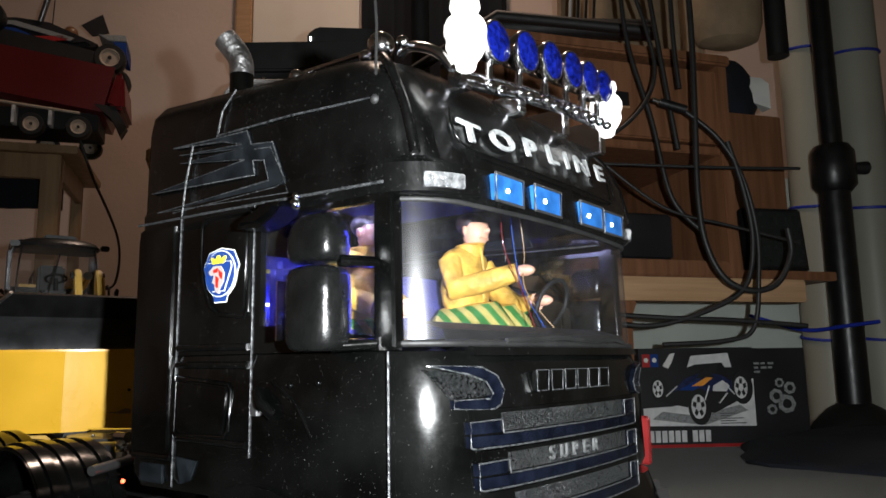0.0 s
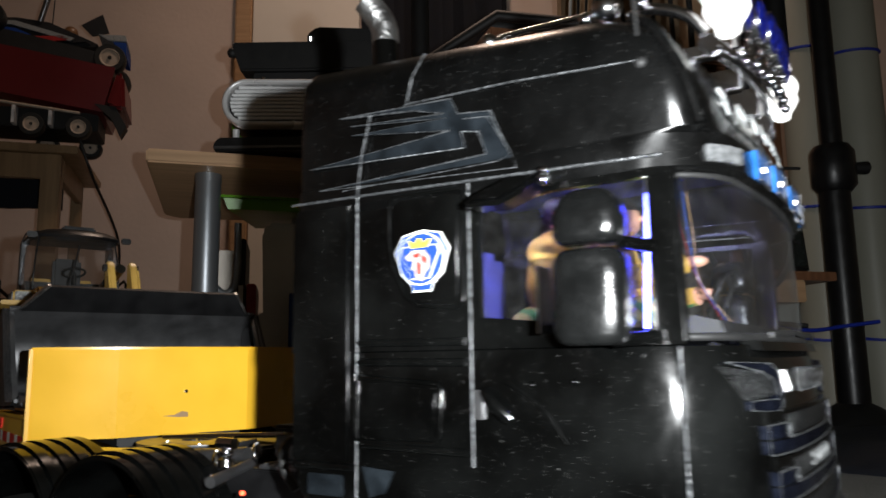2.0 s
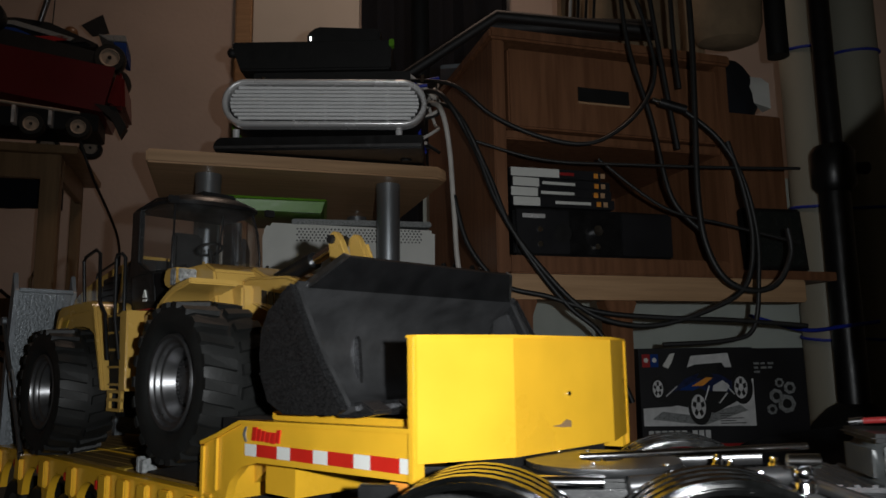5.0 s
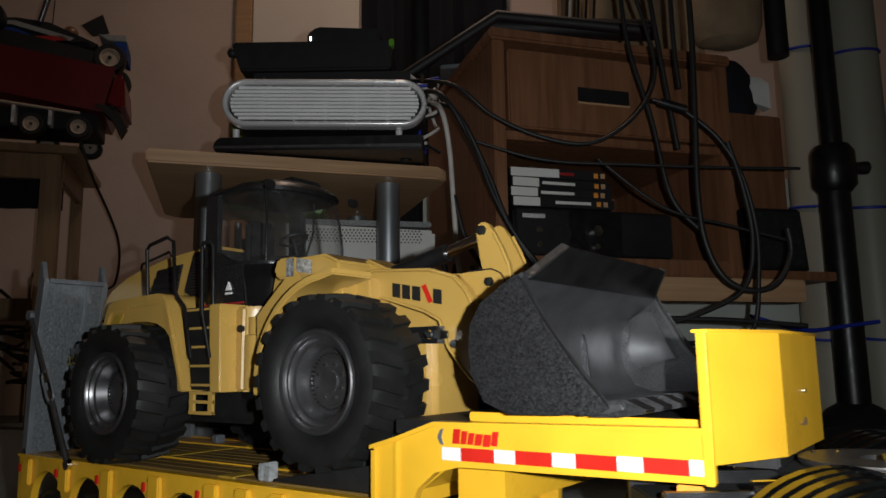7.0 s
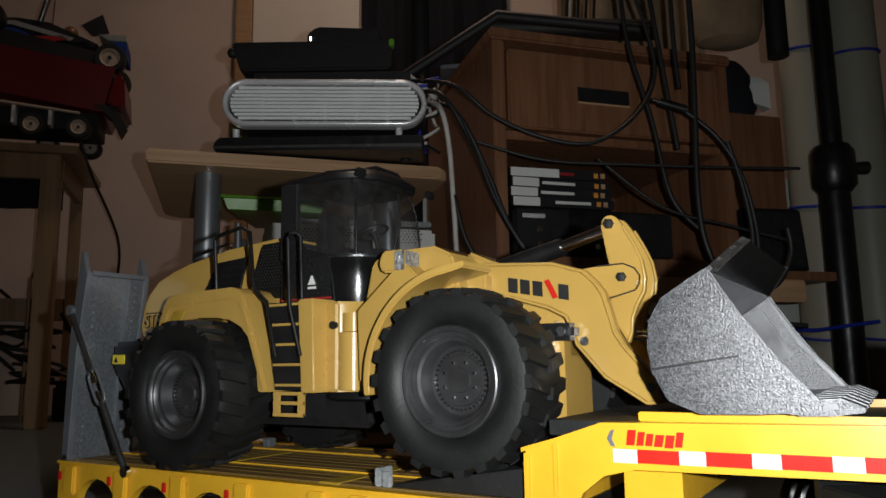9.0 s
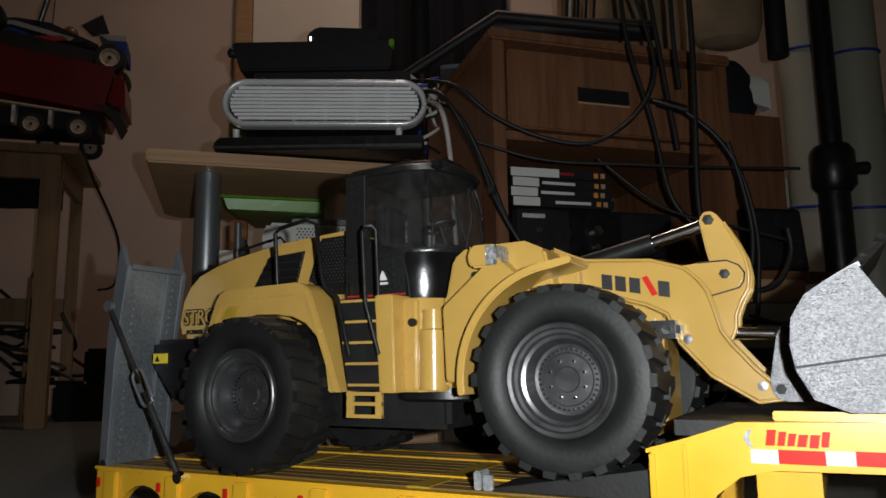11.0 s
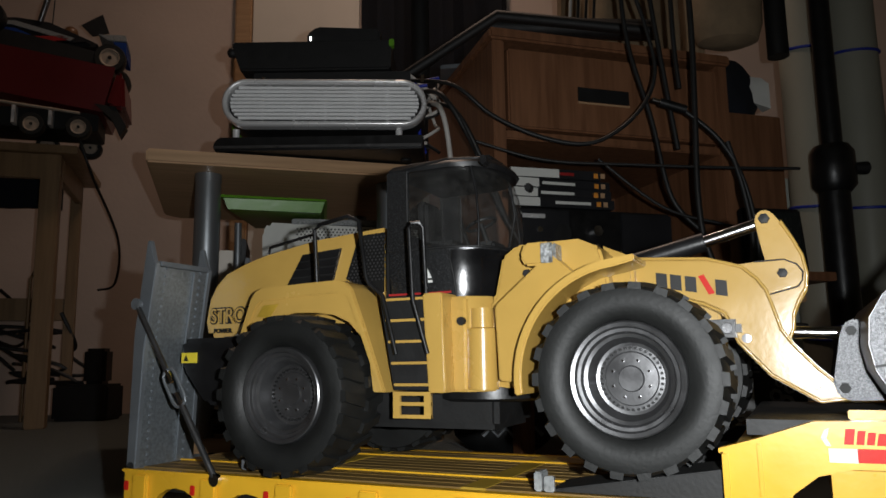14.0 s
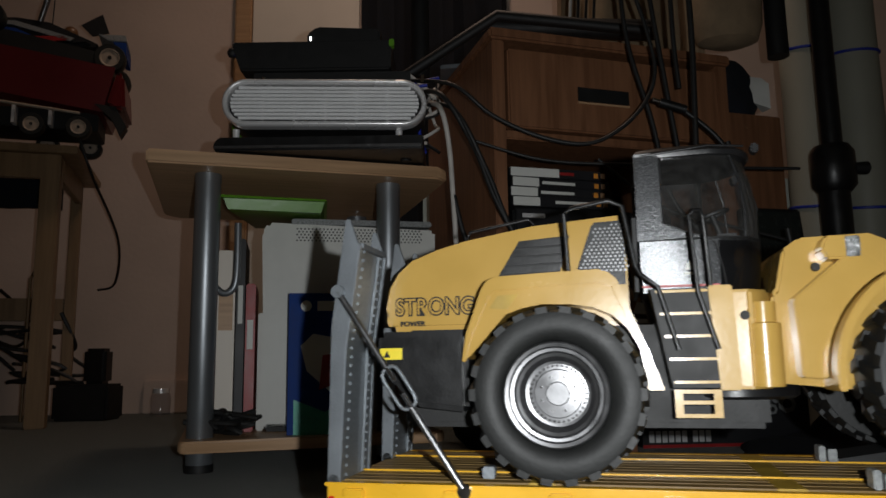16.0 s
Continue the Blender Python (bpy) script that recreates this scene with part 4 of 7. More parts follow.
    hang("blue_rope", "blue rope tied round the pole", [(0.60, 1.45, 0.245), (0.70, 1.44, 0.215), (0.79, 1.46, 0.222), (0.86, 1.46, 0.23)], 0.004, BCORD, "cords")


def top_clutter():
    bag = thing("canvas_bag", "beige canvas bag hanging from above", "bag",
                bm=loft([[(0.62 + 0.075 * s * math.cos(a), 1.5 + 0.05 * s * math.sin(a), z) for a in [2 * math.pi * k / 20 for k in range(20)]] for z, s in ((0.825, 0.5), (0.835, 0.85), (0.87, 1.0), (0.95, 1.05), (1.2, 0.9))]), material=FABRIC)
    thing("beige_cloth", "beige cloth folded behind the cabinet", "cloth", bm=loft([[(0.3 + 0.02 * i, 1.72 + 0.03 * math.sin(i), 0.72), (0.3 + 0.02 * i, 1.70 + 0.03 * math.sin(i * 0.7), 1.1), (0.3 + 0.02 * i, 1.76, 1.1), (0.3 + 0.02 * i, 1.78, 0.72)] for i in range(18)]), material=FABRIC)
    thing("navy_cloth", "dark navy cloth piled on the cabinet", "cloth", bm=join(ball((0.44, 1.52, 0.77), 0.07, (1.5, 1, 0.65)), ball((0.56, 1.55, 0.76), 0.06, (1.3, 1, 0.6))), material=NAVY)
    thing("white_rag", "small white crumpled rag beside the cabinet", "rag", bm=loft([[(0.66, 1.5, 0.70), (0.70, 1.5, 0.685), (0.70, 1.54, 0.69)], [(0.655, 1.5, 0.735), (0.70, 1.5, 0.74), (0.70, 1.55, 0.74)], [(0.665, 1.51, 0.76), (0.69, 1.51, 0.757), (0.69, 1.54, 0.76)]]), material=WHITE)
    bm = thing("monitor_arm", "black metal arm reaching over the cabinet", "arm")
    part("beam", tube([(-0.08, 1.35, 0.70), (0.11, 1.32, 0.815), (0.40, 1.32, 0.78)], 0.011, 10), MATTE, bm)
    part("beam", tube([(0.1, 1.4, 0.83), (0.42, 1.36, 0.80)], 0.02, 8), MATTE, bm)
    part("post", tube([(-0.04, 1.42, 0.73), (-0.04, 1.42, 1.2)], 0.02, 8), MATTE, bm)
    part("glass_plate", prism([(-0.0, 1.36), (0.13, 1.34), (0.30, 1.42), (0.30, 1.6), (0.0, 1.6)], 0.727, 0.735, "z", 0.002), ZINC, bm, "pale glass plate")
    for i in range(4):
        hang("thin_strap", "pale strap hanging above the cabinet", [(0.262 + 0.016 * i, 1.4, 0.83), (0.270 + 0.016 * i, 1.4, 0.95), (0.275 + 0.016 * i, 1.4, 1.1)], 0.003, WCABLE if i % 5 == 0 else CABLE, "straps")
    s = thing("black_shoe", "dark shoe lying on the carpet behind the trailer", "shoe")
    part("upper", ball((0.10, 1.28, 0.06), 0.06, (1.5, 1, 0.95)), MATTE, s)
    part("sole_grip", tube([(0.06 + 0.012 * i, 1.215, 0.045 + 0.012 * (i % 2)) for i in range(9)], 0.004, 6), GREYPOLE, s)
    dv = thing("power_strip", "black power strip with a small red light", "power strip")
    part("case", box(0.23, 0.37, 1.45, 1.52, 0.0003, 0.10, 0.01), BLACKP, dv)
    part("indicator", ball((0.235, 1.447, 0.082), 0.0035), REDLED, dv)


poles()
cables()
top_clutter()


# ---- the model low-loader trailer ----
PLANK = wood("ochre_plank", (0.27, 0.165, 0.045), (0.17, 0.10, 0.028), (3, 60, 60), 0.5)
trailer = thing("low_loader_trailer", "yellow model low-loader trailer carrying a wheel loader", "trailer")
MID = 0.081


def far(y):
    return 2 * MID - y


def arc(cx, cz, r, a0, a1, n):
    return [(cx + r * math.cos(radians(a0 + (a1 - a0) * i / n)), cz + r * math.sin(radians(a0 + (a1 - a0) * i / n))) for i in range(n + 1)]


AXLES = (-0.335, -0.268, -0.201, -0.134)


TREAD = mat("grey_tread_plate", (0.20, 0.22, 0.235), 0.42, 0.6, 0.22, 420, 0.3, 420)


def trailer_parts():
    t = trailer
    part("deck_frame", box(-0.385, 0.06, 0.0, 0.162, 0.070, 0.0815), MATTE, t)
    for name, y0, y1 in (("side_beam", -0.0095, -0.003), ("side_beam", 0.165, 0.1715)):
        low = []
        for x in AXLES:
            low += arc(x, 0.047, 0.028, 180, 0, 10)
        outline = [(-0.388, 0.0845), (-0.388, 0.047)] + low + [(0.048, 0.047), (0.06, 0.05), (0.06, 0.0845)]
        part(name, prism(outline, y0, y1), TYELLOW, t, "yellow side beam with wheel arches")
        part("edge_lip", box(-0.39, 0.06, y0 - 0.0015, y1 + 0.0015, 0.0845, 0.0868, 0.0006), TYELLOW, t)
    for x in (-0.369, -0.3015, -0.2345, -0.1675, -0.100, -0.066, -0.032, 0.002, 0.036):
        for y in (-0.0135, 0.1715):
            part("stake_pocket", box(x - 0.007, x + 0.007, y, y + 0.004, 0.061, 0.0835, 0.001), TYELLOW, t)
    for i, x in enumerate((-0.385, -0.318, -0.251, -0.184, -0.117)):
        part("marker_light", box(x - 0.002, x + 0.002, -0.0112, -0.0095, 0.071, 0.078, 0.0005), RED, t, "small red marker")
    n = 12
    for sec in ((-0.384, -0.252), (-0.242, -0.105), (-0.095, 0.045)):
        for i in range(n):
            y = 0.0015 + i * (0.159 / n)
            part("plank", box(sec[0], sec[1], y, y + 0.159 / n - 0.0006, 0.0817, 0.0872, 0.0007), PLANK, t)
    for x in (-0.247, -0.100):
        part("cross_strip", box(x - 0.0085, x + 0.0085, 0.0, 0.162, 0.0817, 0.0876, 0.0006), OCHRE, t)
    for y in (0.0405, 0.1205):
        part("deck_strip", box(-0.384, 0.045, y - 0.0007, y + 0.0007, 0.0875, 0.0886), TYELLOW, t)
    for x in AXLES:
        for y in (0.006, 0.156):
            w = part("wheel", lathe([(0.015, -0.011), (0.026, -0.012), (0.029, -0.009), (0.029, 0.009), (0.026, 0.012), (0.015, 0.011)], (x, y, 0.0293), "y", 24, True), RUBBER, t)
            part("rim", lathe([(0.002, -0.007), (0.010, -0.008), (0.014, -0.011), (0.0155, -0.011), (0.0155, 0.011), (0.002, 0.009)], (x, y, 0.0293), "y", 20), GUN, w)
    # gooseneck
    for y0, y1 in ((-0.0095, -0.004), (0.166, 0.1715)):
        part("neck_plate", prism([(0.048, 0.047), (0.048, 0.1165), (0.066, 0.1215), (0.093, 0.1305), (0.2405, 0.1330), (0.2405, 0.1115), (0.108, 0.1095), (0.092, 0.1055), (0.080, 0.096), (0.073, 0.08), (0.071, 0.047)], y0, y1), TYELLOW, t, "yellow gooseneck side plate")
        o = -0.0018 if y0 < 0 else 0.0057
        part("neck_flange", prism([(0.046, 0.1155), (0.066, 0.1212), (0.093, 0.1303), (0.2405, 0.1328), (0.2405, 0.1350), (0.092, 0.1325), (0.065, 0.1233), (0.046, 0.1178)], y0 - 0.0018, y1 + 0.0018), TYELLOW, t)
        part("neck_rib", box(0.0475, 0.0505, y0 + o, y0 + o + 0.0016, 0.047, 0.115), TYELLOW, t)
        part("neck_rib", box(0.0648, 0.0668, y0 + o, y0 + o + 0.0016, 0.09, 0.1205), TYELLOW, t)
    part("neck_wall", box(0.052, 0.058, -0.003, 0.165, 0.05, 0.117), TYELLOW, t)
    part("neck_beam", box(0.098, 0.128, 0.004, 0.158, 0.09, 0.124), TYELLOW, t)
    part("neck_brace", prism([(0.06, 0.09), (0.10, 0.118), (0.10, 0.122), (0.06, 0.116)], 0.02, 0.14), TYELLOW, t)
    part("neck_deck", box(0.06, 0.239, -0.0035, 0.1655, 0.1245, 0.1325), MATTE, t, "black non-slip deck")
    part("deck_rail", box(0.108, 0.235, 0.001, 0.006, 0.1327, 0.1375, 0.0006), TYELLOW, t)
    part("deck_rail", box(0.108, 0.235, 0.156, 0.161, 0.1327, 0.1375, 0.0006), TYELLOW, t)
    u = 0.0975
    for i in range(9):
        w = 0.0125 if i % 2 == 0 else 0.0208
        w = min(w, 0.2375 - u)
        if w > 0.002:
            part("reflector", box(u, u + w, -0.0102, -0.0095, 0.1128 + 0.015 * (u - 0.0975), 0.1195 + 0.015 * (u - 0.0975)), WHITE if i % 2 == 0 else RED, t, "white reflector" if i % 2 == 0 else "red reflector")
        u += w
    for x, w, z0, z1 in ((0.1045, 0.0042, 0.1216, 0.1292), (0.1098, 0.0034, 0.1216, 0.1284), (0.1142, 0.0034, 0.1216, 0.1276), (0.1186, 0.0042, 0.1214, 0.1272), (0.1238, 0.0042, 0.1210, 0.1272), (0.1290, 0.0034, 0.1216, 0.1288)):
        part("logo_bar", prism([(x, z0), (x + w, z0), (x + w + 0.0012, z1), (x + 0.0012, z1)], -0.0103, -0.0095), RED, t, "red maker's lettering")
    part("logo_swoosh", prism([(0.0945, 0.1245), (0.0965, 0.1285), (0.0985, 0.1292), (0.097, 0.1245), (0.0988, 0.1205), (0.0965, 0.1208)], -0.0101, -0.0095), ZINC, t)
    # headboard
    line = [(0.2407, -0.010), (0.2604, 0.0374), (0.2604, 0.1246), (0.2407, 0.172)]
    inner = [(0.2375, 0.172), (0.2572, 0.1240), (0.2572, 0.0380), (0.2375, -0.010)]
    hb = part("headboard", prism(line + inner, 0.1195, 0.1757, "z"), TYELLOW, t, "bent yellow headboard plate")
    hb.data.set_sharp_from_angle(angle=radians(10))
    part("headboard_flange", prism([(a + 0.0012, b) for a, b in line] + [(a - 0.003, b) for a, b in inner], 0.1757, 0.1772, "z", 0.0004), TYELLOW, t)
    part("corner_post", box(0.2370, 0.2415, -0.0112, -0.0085, 0.111, 0.1765, 0.0006), TYELLOW, t)
    part("corner_post", box(0.2370, 0.2415, 0.1705, 0.1732, 0.111, 0.1765, 0.0006), TYELLOW, t)
    part("bolt", lathe([(0.0005, 0.2618), (0.0012, 0.2618), (0.0012, 0.2600)], (0, 0.081, 0.1475), "x", 10), CHROME, t)
    part("scuff", prism([(0.066, 0.1318), (0.074, 0.1322), (0.079, 0.1345), (0.083, 0.1335), (0.083, 0.1305), (0.076, 0.1306)], 0.2604, 0.2608, "x"), PINE, t, "brown scuff on the plate")
    part("amber_lamp", box(0.2250, 0.2365, -0.0118, -0.0096, 0.1062, 0.1108, 0.0006), ORANGE, t, "amber side lamp")
    part("kingpin_plate", box(0.15, 0.256, 0.04, 0.122, 0.113, 0.1195, 0.001), MATTE, t)
    part("kingpin", lathe([(0.018, 0.108), (0.018, 0.1135)], (0.235, 0.081, 0), "z", 16), CHROME, t)
    # wheel ramps under the loader's front wheels
    for y0 in (-0.002, far(0.044)):
        part("wedge", prism([(-0.052, 0.0889), (-0.045, 0.0905), (0.048, 0.106), (0.052, 0.106), (0.052, 0.0889)], y0, y0 + 0.046, w=0.0006), MATTE, t, "black wheel wedge")
        part("wedge_bracket", box(-0.058, -0.0535, y0 - 0.004, y0 + 0.010, 0.0889, 0.1, 0.0008), DULL, t)
        part("wedge_bracket", box(-0.052, -0.046, y0 - 0.004, y0 - 0.0005, 0.0889, 0.098, 0.0006), DULL, t)
        part("wheel_chock", box(-0.286, -0.278, y0 + 0.006, y0 + 0.016, 0.0889, 0.0965, 0.0008), ZINC, t)
    # loading ramps standing at the tail
    for y0, y1 in ((-0.008, 0.054), (0.108, 0.170)):
        r = part("loading_ramp", prism([(-0.389, 0.084), (-0.380, 0.084), (-0.376, 0.175), (-0.366, 0.245), (-0.3685, 0.2475), (-0.374, 0.264), (-0.377, 0.264), (-0.387, 0.19)], y0, y0 + 0.0045, w=0.0006), ZINC, t, "grey ramp standing upright")
        part("ramp_cheek", prism([(-0.389, 0.084), (-0.380, 0.084), (-0.376, 0.175), (-0.366, 0.245), (-0.3685, 0.2475), (-0.374, 0.264), (-0.377, 0.264), (-0.387, 0.19)], y1 - 0.0045, y1, w=0.0006), ZINC, r)
        part("ramp_plate", prism([(-0.3835, 0.086), (-0.3805, 0.086), (-0.3765, 0.175), (-0.3675, 0.243), (-0.3705, 0.243), (-0.3795, 0.175)], y0 + 0.0045, y1 - 0.0045), TREAD, r, "grey tread plate")
        for yy in (y1 - 0.020,):
            part("ramp_rib", prism([(-0.3801, 0.088), (-0.3785, 0.088), (-0.3745, 0.175), (-0.3655, 0.242), (-0.3672, 0.242), (-0.3761, 0.175)], yy - 0.0008, yy + 0.0008), ZINC, r)
        studs = bmesh.new()
        for k in range(26):
            f_ = k / 25
            x_, z_ = (-0.3803 + 0.0040 * f_ / 0.56, 0.090 + 0.152 * f_) if f_ < 0.56 else (-0.3763 + 0.009 * (f_ - 0.56) / 0.44, 0.090 + 0.152 * f_)
            for yy in (y0 + 0.012, y1 - 0.012):
                bmesh.ops.create_cube(studs, size=0.0018, matrix=Matrix.Translation((x_, yy, z_)))
        tagged(part("ramp_studs", studs, ZINC, r), kind="stuff")
        part("ramp_cap", box(-0.374, -0.3655, y0 + 0.0046, y1 - 0.0046, 0.2435, 0.2475, 0.0006), ZINC, r)
        part("ramp_hinge", lathe([(0.004, y0), (0.004, y1)], (-0.3845, 0, 0.0875), "y", 12), GUN, r)
    for y, s in ((-0.0125, 1), (far(-0.0125), -1)):
        a, b = Vector((-0.3805, y, 0.2130)), Vector((-0.2945, y, 0.0835))
        at_ = lambda f: a + (b - a) * f
        st = part("ramp_strut", tube([a, at_(0.40)], 0.0021, 10), GUN, t, "ramp strut with a turnbuckle")
        part("strut_rod", tube([at_(0.60), at_(0.985)], 0.0024, 10), GUN, st)
        part("strut_screw", tube([at_(0.38), at_(0.47)], 0.0017, 8), CHROME, st)
        part("strut_screw", tube([at_(0.53), at_(0.62)], 0.0017, 8), CHROME, st)
        d = (b - a).normalized()
        nrm = Vector((d.z, 0, -d.x))
        loop = [at_(0.40) , at_(0.42) + nrm * 0.0055, at_(0.50) + nrm * 0.0062, at_(0.58) + nrm * 0.0055, at_(0.60), at_(0.58) - nrm * 0.0055, at_(0.50) - nrm * 0.0062, at_(0.42) - nrm * 0.0055, at_(0.40)]
        part("turnbuckle", tube(loop, 0.0013, 8, 3), ZINC, st)
        part("strut_eye", lathe([(0.0022, -0.002), (0.0045, -0.002), (0.0045, 0.002), (0.0022, 0.002)], a, "y", 14), ZINC, st)
        part("strut_eye", lathe([(0.0022, -0.002), (0.0045, -0.002), (0.0045, 0.002), (0.0022, 0.002)], b, "y", 14), CHROME, st)


trailer_parts()

# ---- the model wheel loader on it ----
loader = thing("wheel_loader", "yellow model wheel loader with large black tyres and a steel bucket", "loader")
SPECK = mat("speckled_grey", (0.085, 0.087, 0.09), 0.25, 0.85, 0.5, 1100, 0.12, 1300)
# glossy black puts the dark reflection on the speckled nose into its colour
NOSE = mat("black_nose_reflection", (0.006, 0.006, 0.0065), 0.12, 0, 0.3, 60, 0.03, 200)
PERF = mat("dark_perforated", (0.010, 0.010, 0.010), 0.45, 0.2)


def wheel_meshes(r=0.0555):
    tyre = lathe([(r * 0.60, -0.0085), (r * 0.66, -0.0125), (r * 0.80, -0.0145), (r * 0.92, -0.0125), (r * 0.955, -0.008), (r * 0.96, 0.030), (r * 0.92, 0.0345), (r * 0.66, 0.0345), (r * 0.60, 0.031)], seg=56, closed=True)
    lugs = []
    n = 22
    for k in range(n):
        for y0, y1, off, tw in ((-0.0135, 0.0085, 0.0, -0.09), (0.0130, 0.0350, 0.5, 0.09)):
            a = 2 * math.pi * (k + off) / n
            lug = bmesh.new()
            pts = []
            for y, aa in ((y0, 0.0), (y1, tw)):
                ro = r * (1.018 if 0.0 < y < 0.02 else 0.985)
                for rr, da in ((r * (0.915 if y < 0 else 0.93), 0.078), (ro, 0.062), (ro, -0.062), (r * (0.915 if y < 0 else 0.93), -0.078)):
                    th = a + aa + da
                    pts.append(lug.verts.new((rr * math.cos(th), y, rr * math.sin(th))))
            p = pts
            for f in ((0, 1, 2, 3), (7, 6, 5, 4), (0, 4, 5, 1), (1, 5, 6, 2), (2, 6, 7, 3), (3, 7, 4, 0)):
                lug.faces.new([p[i] for i in f])
            bmesh.ops.recalc_face_normals(lug, faces=lug.faces)
            lugs.append(lug)
    rim = lathe([(0.0188, 0.0040), (0.0206, 0.0036), (0.0222, -0.0008), (0.0236, -0.0047), (0.0256, -0.0055), (0.0262, -0.0074), (0.0268, -0.0084), (0.0287, -0.0087), (0.0293, -0.0097), (0.0297, -0.0113), (0.0318, -0.0119), (0.0326, -0.0113), (0.0331, -0.0095), (0.0332, 0.034), (0.0188, 0.034)], seg=56, closed=True)
    hub = lathe([(0.0001, 0.0012), (0.0070, 0.0012), (0.0076, 0.0026), (0.0150, 0.0030), (0.0156, 0.0042), (0.0192, 0.0044), (0.0192, 0.030)], seg=48)
    bolts = []
    for k in range(8):
        a = 2 * math.pi * (k + 0.5) / 8
        bolts.append(lathe([(0.0002, 0.0014), (0.0008, 0.0014), (0.0009, 0.0032)], (0.0112 * math.cos(a), 0, 0.0112 * math.sin(a)), "y", 6))
    ring = []
    for k in range(36):
        a = 2 * math.pi * k / 36
        ring.append(lathe([(0.0002, 0.0026), (0.0008, 0.0026), (0.0009, 0.0046)], (0.0174 * math.cos(a), 0, 0.0176 * math.sin(a)), "y", 6))
    return [("tyre", tyre, RUBBER), ("tread", join(*lugs), RUBBER), ("rim", rim, GUN), ("hub", hub, GUN), ("bolt_circle", join(*bolts), CHROME), ("bolt_ring", join(*ring), MATTE)]


def loader_parts():
    t = loader
    base = []
    for name, bm, m_ in wheel_meshes():
        ob = part(name, bm, m_, base[0] if base else t)
        base.append(ob)
        if name in ("rim", "hub"):
            ob.data.set_sharp_from_angle(angle=radians(18))
        if name in ("tread", "bolt_circle", "bolt_ring"):
            tagged(ob, kind="stuff")
    base[0].name = "wheel"
    base[0].location = (0.0, 0.0, 0.1535)
    for x, y, z, turn in ((-0.2345, -0.0065, 0.1435, 0), (0.0, 0.162, 0.1535, 180), (-0.2345, 0.1685, 0.1435, 180)):
        copy_thing(base[0], pose(x, y, z, 0, 0, turn))
    # rear body
    part("hood", prism([(-0.362, 0.187), (-0.3665, 0.2), (-0.3625, 0.22), (-0.356, 0.231), (-0.345, 0.2405), (-0.325, 0.248), (-0.304, 0.2535), (-0.254, 0.262), (-0.187, 0.267), (-0.187, 0.187)], 0.045, 0.117, w=0.0045), YELLOW, t, "yellow engine hood")
    part("hood_vent", prism([(-0.2790, 0.2245), (-0.2628, 0.2505), (-0.2264, 0.2530), (-0.2342, 0.2260)], 0.0440, 0.0452), MATTE, t, "black triangular vent")
    for i in range(4):
        f = i / 4
        part("vent_slat", prism([(-0.2765 + 0.0155 * f, 0.2265 + 0.0062 * i), (-0.2335 + 0.0068 * f, 0.2275 + 0.0064 * i), (-0.2322 + 0.0068 * f, 0.2322 + 0.0064 * i), (-0.2738 + 0.0155 * f, 0.2312 + 0.0062 * i)], 0.0425, 0.0438), BLACKP, t)
    part("side_grille", prism([(-0.2216, 0.2285), (-0.2110, 0.2585), (-0.2085, 0.2612), (-0.1878, 0.2620), (-0.1885, 0.2165), (-0.1985, 0.2165)], 0.0435, 0.0452), PERF, t, "dark perforated grille")
    dots = bmesh.new()
    for i in range(12):
        for j in range(14):
            x, z = -0.2205 + i * 0.0032 + (j % 2) * 0.0016, 0.2265 + j * 0.0025
            if -0.2235 + (z - 0.2285) * 0.42 + 0.003 < x < -0.1865 and z < 0.257 + (x + 0.21) * 0.16:
                bmesh.ops.create_circle(dots, cap_ends=True, segments=6, radius=0.0009, matrix=Matrix.Translation((x, 0.0433, z)) @ Matrix.Rotation(radians(90), 4, "X"))
    tagged(part("grille_studs", dots, GUN, t), kind="stuff")
    part("hood_seam", tube([(-0.300, 0.0447, 0.188), (-0.281, 0.0447, 0.2235)], 0.0006, 6), MATTE, t)
    letters("lettering", "STRONG", 0.0175, MATTE, t, Matrix.Translation((-0.3265, 0.0442, 0.2045)) @ RIGHT_SIDE, 0.0004, 0.0010, 0.86)
    letters("lettering", "STRONG", 0.0175, YELLOW, t, Matrix.Translation((-0.3265, 0.0437, 0.2045)) @ RIGHT_SIDE, 0.0004, -0.0001, 0.86)
    letters("lettering", "POWER", 0.005, MATTE, t, Matrix.Translation((-0.3435, 0.0442, 0.1925)) @ RIGHT_SIDE, 0.0004, 0.0002, 1.1)
    part("counterweight", prism([(-0.362, 0.186), (-0.3625, 0.163), (-0.336, 0.134), (-0.297, 0.130), (-0.297, 0.186)], 0.0165, 0.1455, w=0.004), BLACKP, t, "black rear counterweight")
    part("counterweight_panel", prism([(-0.336, 0.178), (-0.336, 0.168), (-0.302, 0.168), (-0.302, 0.178)], 0.0152, 0.0166, w=0.0006), BLACKP, t)
    part("warning_sticker", box(-0.3595, -0.3435, 0.0156, 0.0164, 0.1665, 0.1745), YTAG, t, "yellow warning sticker")
    part("sticker_sign", prism([(-0.357, 0.168), (-0.352, 0.168), (-0.3545, 0.1728)], 0.0152, 0.0156), MATTE, t)
    part("hull", box(-0.35, -0.10, 0.045, 0.117, 0.118, 0.188, 0.004), MATTE, t)
